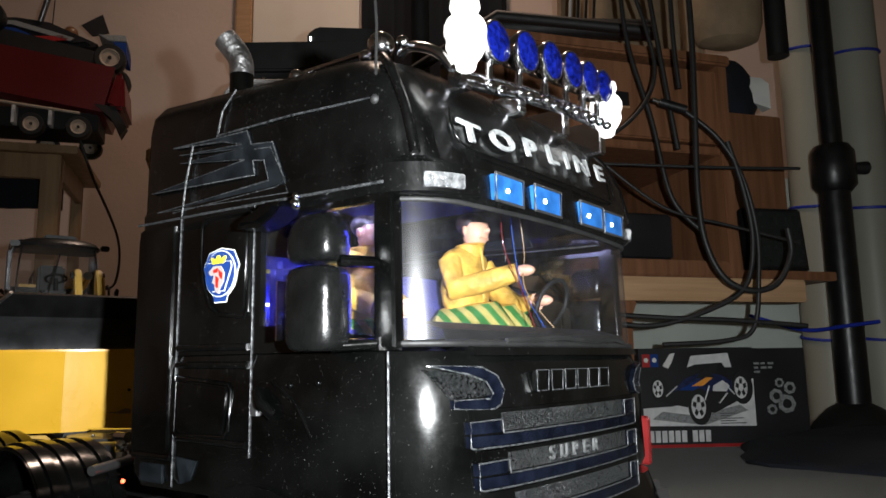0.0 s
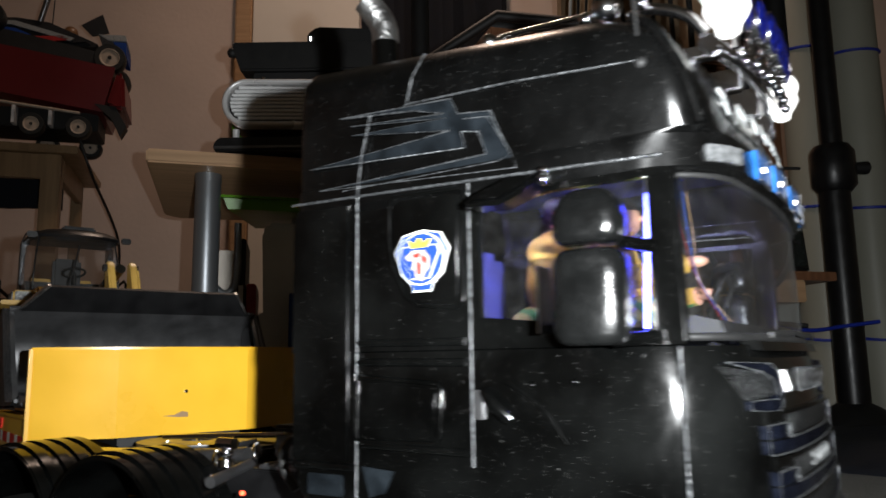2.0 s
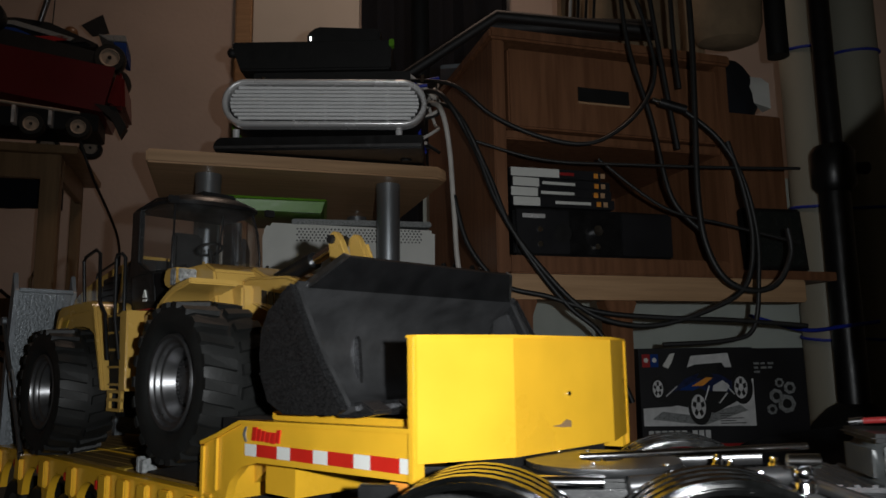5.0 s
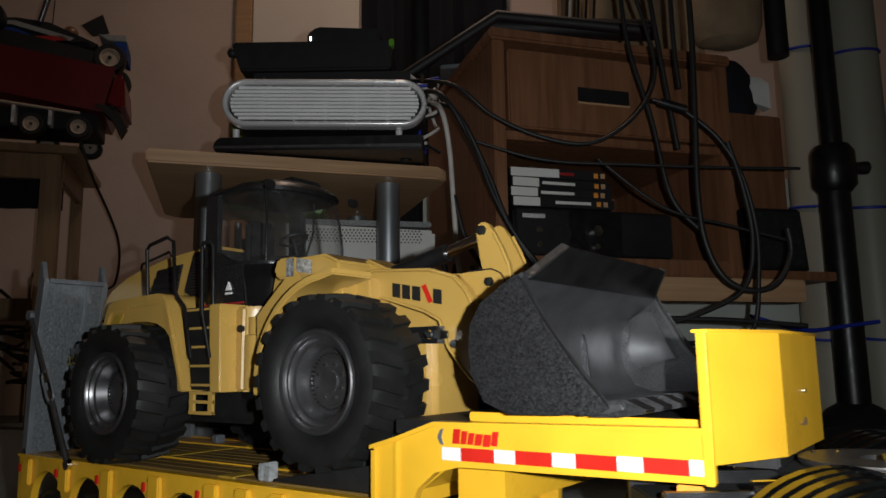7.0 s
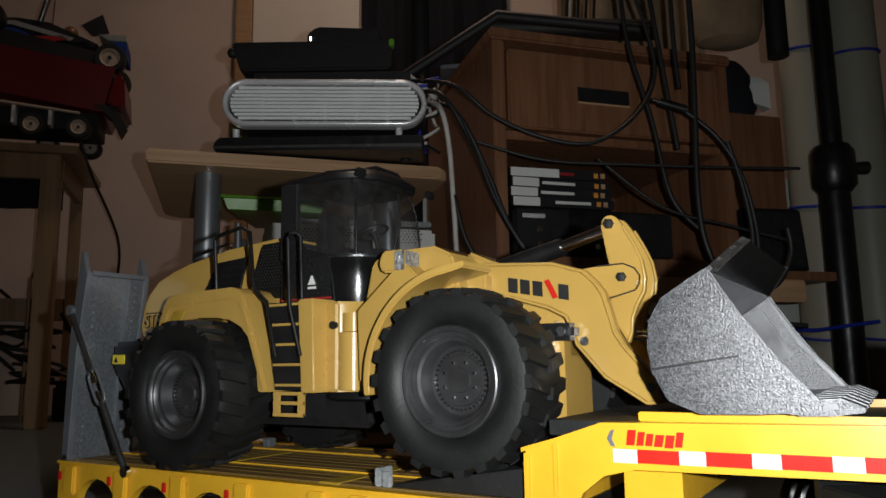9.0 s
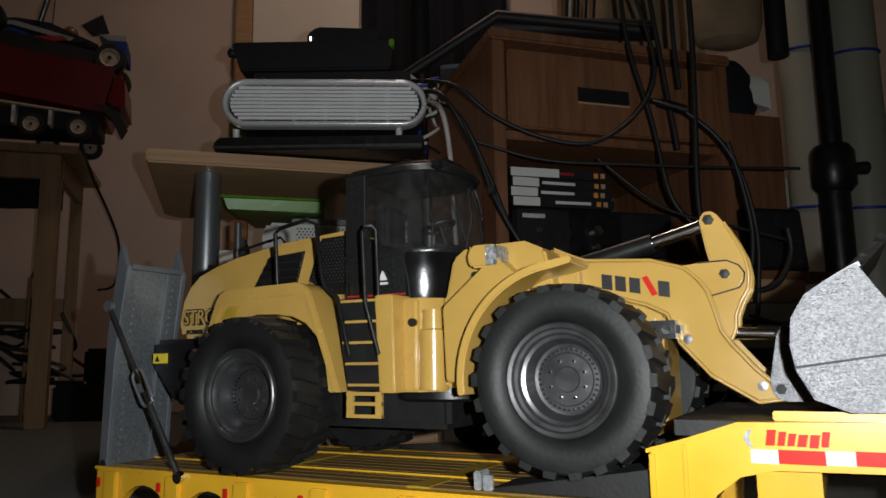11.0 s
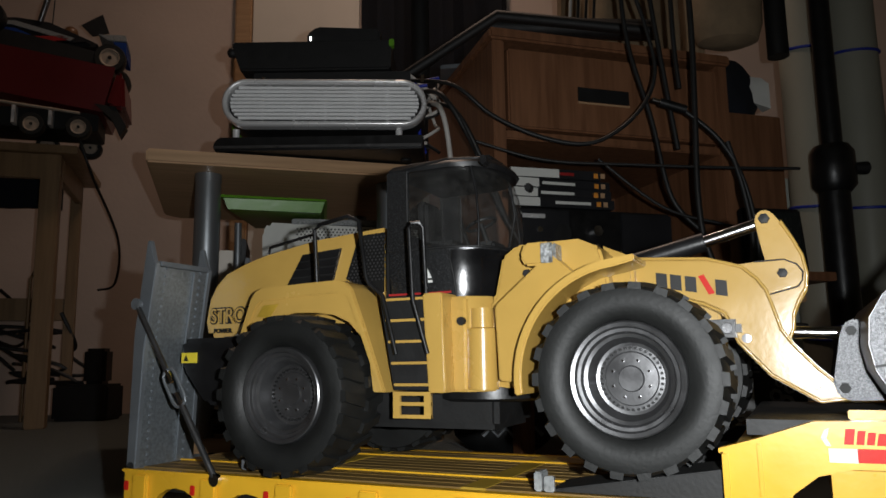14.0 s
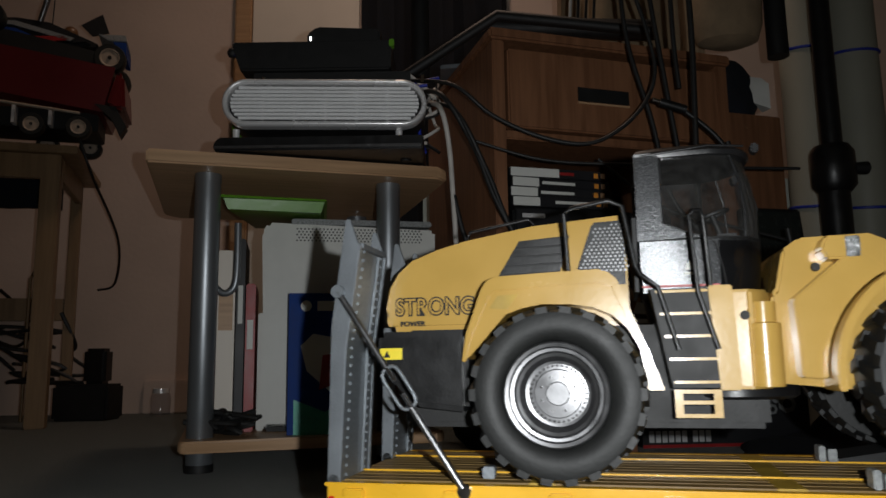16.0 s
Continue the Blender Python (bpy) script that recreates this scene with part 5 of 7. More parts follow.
    for y0, y1 in ((0.009, 0.046), (0.116, 0.153)):
        outer = [(-0.2995, 0.1640), (-0.2965, 0.1830), (-0.2855, 0.2130), (-0.2815, 0.2190), (-0.2748, 0.2214), (-0.2400, 0.2228), (-0.2071, 0.2237), (-0.2000, 0.2215), (-0.1948, 0.2166), (-0.1800, 0.1780), (-0.1680, 0.1445)]
        inner = [(-0.1782, 0.1445), (-0.1819, 0.1710), (-0.1890, 0.1840), (-0.1986, 0.1935), (-0.2110, 0.1990), (-0.2251, 0.2012), (-0.2447, 0.2019), (-0.2580, 0.1995), (-0.2690, 0.1957), (-0.2794, 0.1843), (-0.2931, 0.1690)]
        rim_in = [(-0.1720, 0.1447), (-0.1845, 0.1770), (-0.1985, 0.2115), (-0.2060, 0.2145), (-0.2400, 0.2135), (-0.2755, 0.2115), (-0.2800, 0.2070), (-0.2930, 0.1800), (-0.2965, 0.1645)]
        near_side = y0 < MID
        fe = part("rear_fender", prism(outer + inner, y0 + 0.0022 * near_side, y1 - 0.0022 * (not near_side), w=0.0008), YELLOW, t, "yellow rear fender")
        part("fender_rim", prism(outer + rim_in, *((y0, y0 + 0.0024) if near_side else (y1 - 0.0024, y1)), w=0.0007), YELLOW, fe)
        part("fender_gap", prism([(-0.2800, 0.2000), (-0.2740, 0.2085), (-0.2600, 0.2090), (-0.2680, 0.1990)], *((y0 + 0.0016, y0 + 0.0021) if near_side else (y1 - 0.0021, y1 - 0.0016))), OCHRE, fe)
    part("engine_rail", tube([(-0.302, 0.05, 0.2545), (-0.300, 0.05, 0.2600), (-0.256, 0.05, 0.2675), (-0.252, 0.05, 0.263)], 0.0012, 8), BLACKP, t)
    for s in (0, 1):
        f = (lambda y: far(y)) if s else (lambda y: y)
        part("handrail", tube([(-0.2258, f(0.012), 0.2215), (-0.2275, f(0.010), 0.262), (-0.223, f(0.010), 0.2655), (-0.198, f(0.010), 0.2695), (-0.189, f(0.010), 0.2650), (-0.1826, f(0.009), 0.2245), (-0.1795, f(0.009), 0.219), (-0.169, f(0.009), 0.2105), (-0.1585, f(0.009), 0.170)], 0.0016, 8), BLACKP, t, "black handrail")
        part("handrail", tube([(-0.1344, f(0.009), 0.170), (-0.1447, f(0.008), 0.206), (-0.1475, f(0.008), 0.2555), (-0.1455, f(0.008), 0.2590), (-0.1405, f(0.010), 0.2595), (-0.1385, f(0.012), 0.2560), (-0.1365, f(0.012), 0.2095)], 0.0016, 8), BLACKP, t, "black handrail")
        a, b = sorted((f(0.014), f(0.05)))
        part("step_well", prism([(-0.174, 0.2095), (-0.1385, 0.2095), (-0.1345, 0.146), (-0.163, 0.146)], a, b), MATTE, t, "black step well")
        for i in range(5):
            z, x = 0.2085 - 0.0145 * i, -0.171 + 0.0022 * i
            a, b = sorted((f(0.0115), f(0.022)))
            part("step", box(x, x + 0.0325 - 0.0006 * i, a, b, z - 0.0018, z, 0.0005), YELLOW, t, "yellow step")
        a, b = sorted((f(0.0095), f(0.052)))
        part("step_pillar", prism([(-0.1385, 0.2105), (-0.124, 0.2105), (-0.122, 0.1445), (-0.1345, 0.1445)], a, b, w=0.001), YELLOW, t)
        a, b = sorted((f(0.0115), f(0.0145)))
        for z in (0.1275, 0.1358, 0.1425):
            part("low_step", box(-0.1625, -0.134, a, b, z, z + 0.0024), YELLOW, t)
        for x in (-0.1625, -0.139):
            part("low_step_post", box(x, x + 0.005, a + 0.0003, b - 0.0003, 0.1275, 0.145), YELLOW, t)
    part("belly_plate", lathe([(0.040, 0.137), (0.043, 0.139), (0.043, 0.1475), (0.030, 0.1478)], (-0.118, MID, 0), "z", 32), BLACKP, t)
    part("pivot_body", prism([(-0.135, 0.026), (-0.112, 0.022), (-0.098, 0.035), (-0.096, 0.06), (-0.096, 0.102), (-0.098, 0.127), (-0.112, 0.140), (-0.135, 0.136)], 0.1445, 0.2085, "z", 0.002), YELLOW, t)
    for y in (0.03, 0.132):
        part("pivot_pin", lathe([(0.0105, 0.146), (0.0105, 0.186), (0.008, 0.187), (0.008, 0.2)], (-0.1035, y, 0), "z", 20), YELLOW, t)
    part("bolt", lathe([(0.0003, -0.002), (0.0028, -0.002), (0.0032, 0.001)], (-0.1155, 0.0225, 0.1915), "y", 10), MATTE, t)
    # cab
    plan = [(-0.178, 0.036), (-0.128, 0.034), (-0.110, 0.040), (-0.100, 0.055), (-0.0965, 0.072), (-0.0965, 0.09), (-0.100, 0.107), (-0.110, 0.122), (-0.128, 0.128), (-0.178, 0.126)]

    def ring(z, s, dx=0.0):
        return [((x + 0.14) * s + dx - 0.14, (y - MID) * s + MID, z) for x, y in plan]

    part("cab_body", loft([ring(0.2088, 0.97), ring(0.222, 1.0), ring(0.244, 1.02, 0.0005)]), SPECK, t, "speckled grey cab body")
    front_ring = lambda z, q: ring(z, q, 0.0006)[1:9] + ring(z, q - 0.03, 0.0006)[1:9][::-1]
    part("cab_nose", loft([front_ring(0.2092, 0.990), front_ring(0.222, 1.022), front_ring(0.2425, 1.038)]), NOSE, t, "cab nose painted black for its dark reflection")
    part("cab_glass", loft([ring(0.2445, 1.02, 0.0005), ring(0.262, 1.03, 0.001), ring(0.285, 0.99), ring(0.303, 0.93, -0.003)], cap=False), SMOKE, t, "smoked cab glazing")
    for y0, y1 in ((0.0335, 0.0375), (0.1245, 0.1285)):
        part("cab_pillar", prism([(-0.1795, 0.2445), (-0.1795, 0.304), (-0.1630, 0.304), (-0.1622, 0.2560), (-0.1540, 0.2528), (-0.1463, 0.2483), (-0.1330, 0.2445)], y0, y1), SPECK, t)
        side_y = y0 - 0.0006 if y0 < MID else y1 + 0.0006
        part("door_line", tube([(-0.1625, side_y, 0.302), (-0.1618, side_y, 0.2560), (-0.1540, side_y, 0.2528), (-0.1463, side_y, 0.2485), (-0.1330, side_y, 0.2450), (-0.1290, side_y, 0.2410), (-0.1252, side_y, 0.2230), (-0.1235, side_y, 0.2100)], 0.0007, 6), MATTE, t)
    for k in (2, 7):
        part("glass_frame", tube([ring(z, q, dx)[k] for z, q, dx in ((0.2445, 1.022, 0.0005), (0.262, 1.032, 0.001), (0.285, 0.993, 0.0), (0.303, 0.935, -0.003))], 0.0009, 8), BLACKP, t)
    part("glass_sill", tube([ring(0.2448, 1.024, 0.0005)[k] for k in range(10)], 0.0008, 8), MATTE, t)
    part("cab_rear_wall", box(-0.1825, -0.1800, 0.038, 0.124, 0.21, 0.262), MATTE, t)
    part("cab_stripe", box(-0.178, -0.128, 0.0335, 0.0345, 0.2122, 0.2136), DRED, t)
    part("warning_sign", prism([(-0.150, 0.2235), (-0.143, 0.2235), (-0.1465, 0.2305)], 0.0328, 0.0342), WHITE, t, "white warning triangle")
    part("warning_text", box(-0.1503, -0.1427, 0.0331, 0.0342, 0.2203, 0.222), WHITE, t)
    part("roof", loft([ring(0.303, 0.93, -0.003), ring(0.3035, 0.985, -0.002), ring(0.3065, 1.0, -0.001), ring(0.3095, 0.94, -0.001), ring(0.3135, 0.72, 0.002), ring(0.3150, 0.35, 0.004)]), BLACKP, t, "black cab roof")
    part("roof_box", box(-0.128, -0.108, 0.064, 0.098, 0.3115, 0.3175, 0.002), BLACKP, t)
    part("roof_rib", tube([(-0.175, 0.0345, 0.3045), (-0.130, 0.0325, 0.3085), (-0.106, 0.041, 0.3085)], 0.0009, 8), BLACKP, t)
    for y in (0.034, 0.128):
        part("roof_light", box(-0.103, -0.098, y - 0.005, y + 0.005, 0.3005, 0.307, 0.0012), BLACKP, t)
    part("driver_seat", join(box(-0.168, -0.14, 0.066, 0.096, 0.246, 0.256, 0.003), box(-0.172, -0.163, 0.066, 0.096, 0.25, 0.288, 0.003)), MATTE, t)
    part("steering_column", tube([(-0.116, MID, 0.245), (-0.124, MID, 0.268)], 0.002, 8), MATTE, t)
    part("steering_wheel", tube([(-0.124 + 0.011 * math.cos(a), MID + 0.011 * math.sin(a), 0.268 + 0.004 * math.cos(a)) for a in [2 * math.pi * k / 20 for k in range(21)]], 0.0013, 6), MATTE, t)
    part("console", box(-0.125, -0.108, 0.066, 0.096, 0.2445, 0.2525, 0.002), MATTE, t)
    part("wiper", tube([(-0.098, 0.07, 0.246), (-0.094, 0.075, 0.27), (-0.099, 0.08, 0.295)], 0.0009, 6), MATTE, t)
    # front frame
    part("front_body", prism([(-0.098, 0.148), (-0.0975, 0.2045), (-0.0945, 0.207), (-0.0885, 0.234), (-0.078, 0.2415), (-0.036, 0.2425), (-0.022, 0.236), (-0.020, 0.2285), (-0.012, 0.19), (-0.02, 0.15), (-0.05, 0.1435)], 0.031, 0.131, w=0.003), YELLOW, t, "yellow front frame")
    part("arm_tower", prism([(-0.03, 0.15), (-0.03, 0.2425), (-0.01, 0.2335), (0.03, 0.222), (0.045, 0.2), (0.045, 0.165), (0.02, 0.15)], 0.0665, 0.0955, w=0.002), YELLOW, t)
    part("frame_nose", prism([(-0.03, 0.146), (-0.03, 0.226), (-0.004, 0.2235), (-0.004, 0.15)], 0.045, 0.117, w=0.002), YELLOW, t)
    part("axle_housing", box(-0.03, 0.045, 0.052, 0.11, 0.118, 0.19, 0.006), YELLOW, t)
    part("differential", ball((0.012, 0.075, 0.150), 0.021, (1.2, 1, 1)), YELLOW, t)
    part("axle", lathe([(0.009, 0.03), (0.009, 0.132)], (0.0, 0, 0.1535), "y", 16), MATTE, t)
    part("axle", lathe([(0.009, 0.03), (0.009, 0.132)], (-0.2345, 0, 0.1435), "y", 16), MATTE, t)
    for s in (0, 1):
        f = (lambda y: far(y)) if s else (lambda y: y)
        a, b = sorted((f(-0.002), f(0.036)))
        part("front_fender", prism(arc(0, 0.1535, 0.0705, 188, 96, 16) + [(0.006, 0.2255), (0.006, 0.2215)] + arc(0, 0.1535, 0.0655, 96, 188, 16), a, b, w=0.0009), YELLOW, t, "yellow front fender")
        a, b = sorted((f(0.014), f(0.036)))
        part("fender_web", prism(arc(0, 0.1535, 0.0715, 182, 118, 10) + [(-0.05, 0.232), (-0.088, 0.2), (-0.086, 0.152)], a, b, w=0.001), YELLOW, t)
        part("lamp_pod", prism([(-0.0665, 0.2245), (-0.070, 0.231), (-0.0665, 0.2395), (-0.050, 0.2395), (-0.048, 0.2245)], a, b, w=0.0015), YELLOW, t, "yellow headlight pod")
        a, b = sorted((f(0.0155), f(0.030)))
        part("headlight", box(-0.0483, -0.0462, a, b, 0.2255, 0.2385, 0.0008), LENS, t, "clear headlight")
        a, b = sorted((f(0.0128), f(0.0138)))
        part("side_lens", box(-0.0555, -0.0475, a, b, 0.2255, 0.2385, 0.0005), LENS, t)
        part("bolt", lathe([(0.0003, -0.0015), (0.0026, -0.0015), (0.003, 0.001)], (-0.07, f(0.0285), 0.2215), "y", 10), MATTE, t)
        a, b = sorted((f(0.055), f(0.064)))
        arm = part("lift_arm", prism([(-0.026, 0.2285), (-0.01, 0.231), (0.04, 0.2275), (0.0509, 0.224), (0.0609, 0.221), (0.069, 0.213), (0.0739, 0.2057), (0.0775, 0.193), (0.0805, 0.1815), (0.0855, 0.1735), (0.0975, 0.159), (0.113, 0.1445), (0.1115, 0.1395), (0.097, 0.1375), (0.0716, 0.153), (0.054, 0.1735), (0.0475, 0.191), (0.036, 0.197), (-0.016, 0.2125)], a, b, w=0.0014), YELLOW, t, "yellow lift arm")
        a, b = sorted((f(0.0543), f(0.0552)))
        part("arm_ridge", prism([(-0.0224, 0.2268), (-0.0099, 0.2288), (0.0396, 0.2253), (0.0502, 0.2219), (0.0597, 0.2191), (0.0673, 0.2116), (0.0719, 0.2048), (0.0754, 0.1924), (0.0785, 0.1806), (0.0837, 0.1722), (0.0959, 0.1575), (0.1105, 0.1438), (0.1098, 0.1415), (0.0975, 0.1398), (0.073, 0.1547), (0.0559, 0.1746), (0.0493, 0.1926), (0.0368, 0.199), (-0.0146, 0.2144)], a, b, w=0.0005), YELLOW, arm)
        rim_y = f(0.0545)
        arm_line = [(-0.0200, 0.2280), (-0.0090, 0.2298), (0.0400, 0.2264), (0.0504, 0.2229), (0.0602, 0.2198), (0.0680, 0.2123), (0.0728, 0.2052), (0.0763, 0.1927), (0.0794, 0.1810), (0.0846, 0.1726), (0.0967, 0.1581), (0.1117, 0.1441), (0.1108, 0.1404), (0.0974, 0.1387), (0.0724, 0.1541), (0.0551, 0.1740), (0.0485, 0.1918), (0.0365, 0.1981), (-0.0120, 0.2130)]
        part("arm_rim", tube([(a_, rim_y, b_) for a_, b_ in arm_line + arm_line[:1]], 0.0010, 8), YELLOW, arm, "raised rim")
        for pin in ((0.1000, 0.1480), (0.0600, 0.1760)):
            part("arm_pin", lathe([(0.0003, -0.0012), (0.0028, -0.001), (0.0032, 0.0012)], (pin[0], f(0.0545), pin[1]), "y", 12), GUN, arm)
        yl = f(0.0542)
        for i, x in enumerate((0.0085, 0.0172, 0.0262, 0.0352, 0.0442)):
            part("logo_mark", prism([(x, 0.2195 - 0.18 * (x - 0.0085)), (x + 0.0068, 0.2182 - 0.18 * (x - 0.0085)), (x + 0.0068, 0.2085 - 0.18 * (x - 0.0085)), (x, 0.2098 - 0.18 * (x - 0.0085))] if i != 3 else [(x - 0.001, 0.2155), (x + 0.0025, 0.2165), (x + 0.0085, 0.2045), (x + 0.005, 0.2035)], min(yl, yl + (-0.0006 if not s else 0.0006)), max(yl, yl + (-0.0006 if not s else 0.0006))), RED if i == 3 else MATTE, arm, "black and red maker's mark")
        part("steer_link", box(0.026, 0.058, *sorted((f(0.040), f(0.0545))), 0.1765, 0.1875, 0.003), BLACKP, t, "black link")
        part("link_pin", lathe([(0.0003, -0.0015), (0.003, -0.0015), (0.0035, 0.002)], (0.0505, f(0.0400), 0.182), "y", 12), CHROME, t)
        part("pivot_bolt", lathe([(0.0003, -0.003), (0.003, -0.0025), (0.0033, 0.002)], (0.0825, f(0.0640), 0.2156), "y", 6), MATTE, t)
        crank_line = [(0.0835, 0.2485), (0.0897, 0.2368), (0.0942, 0.2263), (0.0960, 0.2150), (0.0948, 0.2065), (0.0900, 0.1985), (0.0868, 0.1900), (0.0862, 0.1815), (0.0832, 0.1755)]
        part("crank_rim", tube([(a_, f(0.0688), b_) for a_, b_ in crank_line], 0.0011, 8), YELLOW, t, "raised rim")
        # matte black line draws the shading along the crank plate's edge
        part("crank_shade_line", tube([(a_, f(0.0646), b_) for a_, b_ in ((0.0670, 0.2236), (0.0838, 0.2240), (0.0907, 0.2207), (0.0939, 0.2158), (0.0932, 0.2108), (0.0906, 0.2069), (0.0800, 0.2042), (0.0735, 0.2026))], 0.0005, 6), MATTE, t)
        part("crank_plate", prism([(0.0562, 0.2225), (0.070, 0.2238), (0.0838, 0.2238), (0.0905, 0.2205), (0.0936, 0.2158), (0.0930, 0.2110), (0.0905, 0.2072), (0.080, 0.2045), (0.0732, 0.2029), (0.068, 0.212)], *sorted((f(0.0644), f(0.0688))), w=0.0008), YELLOW, t)
        a, b = sorted((f(0.069), f(0.0745)))
        part("bell_crank", prism([(0.0688, 0.25), (0.07, 0.255), (0.0746, 0.2572), (0.079, 0.255), (0.083, 0.249), (0.0895, 0.237), (0.0942, 0.2265), (0.0962, 0.215), (0.095, 0.206), (0.0905, 0.198), (0.0873, 0.19), (0.087, 0.181), (0.0836, 0.174), (0.076, 0.187), (0.0725, 0.1995), (0.074, 0.21), (0.0735, 0.2232), (0.0715, 0.233)], a, b, w=0.0009), YELLOW, t, "yellow bell crank plate")
        part("pivot_bolt", lathe([(0.0003, -0.003), (0.0033, -0.0025), (0.0036, 0.002)], (0.0744, f(0.0685), 0.2510), "y", 6), MATTE, t)
    part("cylinder_rod", tube([(0.0744, MID, 0.2510), (0.035, MID, 0.2405)], 0.0042, 14), CHROME, t, "bright piston rod")
    part("cylinder_barrel", tube([(0.037, MID, 0.241), (-0.03, MID, 0.2255)], 0.0065, 16), BLACKP, t)
    part("bucket_link", tube([(0.083, MID, 0.180), (0.123, MID, 0.178)], 0.004, 10), CHROME, t)
    # bucket
    back = [(0.1520, 0.2095), (0.1480, 0.2075), (0.1401, 0.2030), (0.1275, 0.1950), (0.1205, 0.1835), (0.1192, 0.1700), (0.1212, 0.1575), (0.1283, 0.1440), (0.1436, 0.1379), (0.1700, 0.1385), (0.1950, 0.1398), (0.2020, 0.1418)]
    inn = [(0.2015, 0.1440), (0.1950, 0.1436), (0.1700, 0.1425), (0.1450, 0.1420), (0.1318, 0.1468), (0.1252, 0.1590), (0.1232, 0.1700), (0.1243, 0.1822), (0.1300, 0.1918), (0.1425, 0.1998), (0.1500, 0.2048), (0.1530, 0.2078)]
    bk = part("bucket", prism(back + inn, -0.0125, 0.1745), LINER, t, "dark steel bucket with rough cast sides")
    cheek = [(0.1504, 0.2079), (0.1401, 0.2024), (0.1278, 0.1948), (0.1208, 0.1835), (0.1195, 0.1700), (0.1214, 0.1578), (0.1285, 0.1442), (0.1436, 0.1381), (0.1700, 0.1386), (0.1913, 0.1400), (0.1970, 0.1425), (0.1790, 0.1640), (0.1655, 0.1830)]
    band = [(0.1510, 0.2083), (0.1401, 0.2022), (0.1500, 0.1850), (0.1640, 0.1645), (0.1828, 0.1388), (0.1925, 0.1396), (0.1976, 0.1425), (0.1793, 0.1644), (0.1660, 0.1833)]
    for y0, y1, o0, o1 in ((-0.0160, -0.0123, -0.0172, -0.0158), (0.1743, 0.1780, 0.1778, 0.1792)):
        ck = part("bucket_cheek", prism(cheek, y0, y1, w=0.0006), STEEL, bk, "rough grey bucket side")
        part("cheek_band", prism(band, o0, o1, w=0.0005), STEEL, ck)
        part("cheek_seam", prism([(0.1210, 0.1588), (0.1628, 0.1650), (0.1628, 0.1659), (0.1208, 0.1600)], o0 + 0.0008, o1 - 0.0002), MATTE, ck)
    for y0, y1, yb_ in ((0.0490, 0.0535, 0.0488), (0.1085, 0.1130, 0.1132)):
        ear = part("bucket_ear", prism([(0.1045, 0.1500), (0.1065, 0.1425), (0.1120, 0.1395), (0.1300, 0.1400), (0.1260, 0.1800), (0.1180, 0.1860), (0.1120, 0.1830), (0.1095, 0.1760)], y0, y1, w=0.0010), STEEL, bk)
        for pin in ((0.1100, 0.1465), (0.1155, 0.1790)):
            part("ear_bolt", lathe([(0.0003, -0.0012), (0.0030, -0.0010), (0.0033, 0.0012)], (pin[0], yb_, pin[1]), "y", 6), MATTE, ear)
    part("spill_plate", loft([[(0.1470, -0.006, 0.2075), (0.1525, -0.006, 0.2060), (0.1525, 0.168, 0.2060), (0.1470, 0.168, 0.2075)], [(0.1635, 0.010, 0.2248), (0.1672, 0.010, 0.2230), (0.1672, 0.152, 0.2230), (0.1635, 0.152, 0.2248)]]), BLACKP, bk, "black spill plate")
    for y0, y1, o in ((-0.006, 0.010, -0.0012), (0.168, 0.152, 0.0012)):
        part("spill_edge", loft([[(0.1480, y0 + o, 0.2085), (0.1530, y0 + o, 0.2066), (0.1530, y0 - o, 0.2066), (0.1480, y0 - o, 0.2085)], [(0.1640, y1 + o, 0.2255), (0.1678, y1 + o, 0.2235), (0.1678, y1 - o, 0.2235), (0.1640, y1 - o, 0.2255)]]), WORN, bk, "bright bare edge")
    for y0, y1 in ((0.1712, 0.1744), (-0.0125, -0.0093)):
        part("cheek_pad", prism([(0.1330, 0.1938), (0.1400, 0.1965), (0.1470, 0.1979), (0.1647, 0.1647), (0.1364, 0.1581), (0.1310, 0.1640), (0.1296, 0.1720), (0.1318, 0.1800)], y0, y1, w=0.0008), LINER, bk)
        part("inner_lip", prism([(0.1495, 0.2062), (0.1527, 0.2040), (0.1700, 0.1750), (0.1959, 0.1436), (0.1930, 0.1432), (0.1670, 0.1740)], y0 - 0.0006, y1, w=0.0006), LINER, bk)
    for i in range(8):
        y = -0.006 + i * 0.0235
        part("bucket_tooth", prism([(0.184, 0.1378), (0.200, 0.1382), (0.2125, 0.1402), (0.2130, 0.1418), (0.203, 0.1462), (0.186, 0.1448)], y - 0.0045, y + 0.0085, w=0.0014), STEEL, bk, "steel bucket tooth")


loader_parts()


# ---- the model tractor truck ----
tractor = thing("tractor_truck", "glossy black model tractor truck with blue roof lamps", "truck")
SHELL = mat("dusty_black_lacquer", (0.0014, 0.00145, 0.00145), 0.16, 0, 0.5, 60, 0.05, 120, stains=0.0)
smudged(SHELL, 60.0, 0.17, 0.34)
speckle(SHELL, 1000.0, 0.67, 0.022)
PAPERW = mat("printed_pale_grey", (0.42, 0.36, 0.35), 0.4, 0, 0.05, 60, 0.0)
DULLGREY = mat("dull_grey_plastic", (0.11, 0.115, 0.115), 0.5, 0, 0.2, 60, 0.1)
SATIN = mat("satin_black_plastic", (0.003, 0.0032, 0.0032), 0.38, 0, 0.4, 60, 0.25, 160)
smudged(SATIN, 70.0, 0.16, 0.48)
BLOOD = mat("red_plastic_lens", (0.13, 0.012, 0.012), 0.2)


MIRROR_RING = [(0.0115 * math.copysign(abs(math.cos(a)) ** 0.5, math.cos(a)), 0.0082 * math.copysign(abs(math.sin(a)) ** 0.7, math.sin(a))) for a in [2 * math.pi * k / 28 for k in range(28)]]


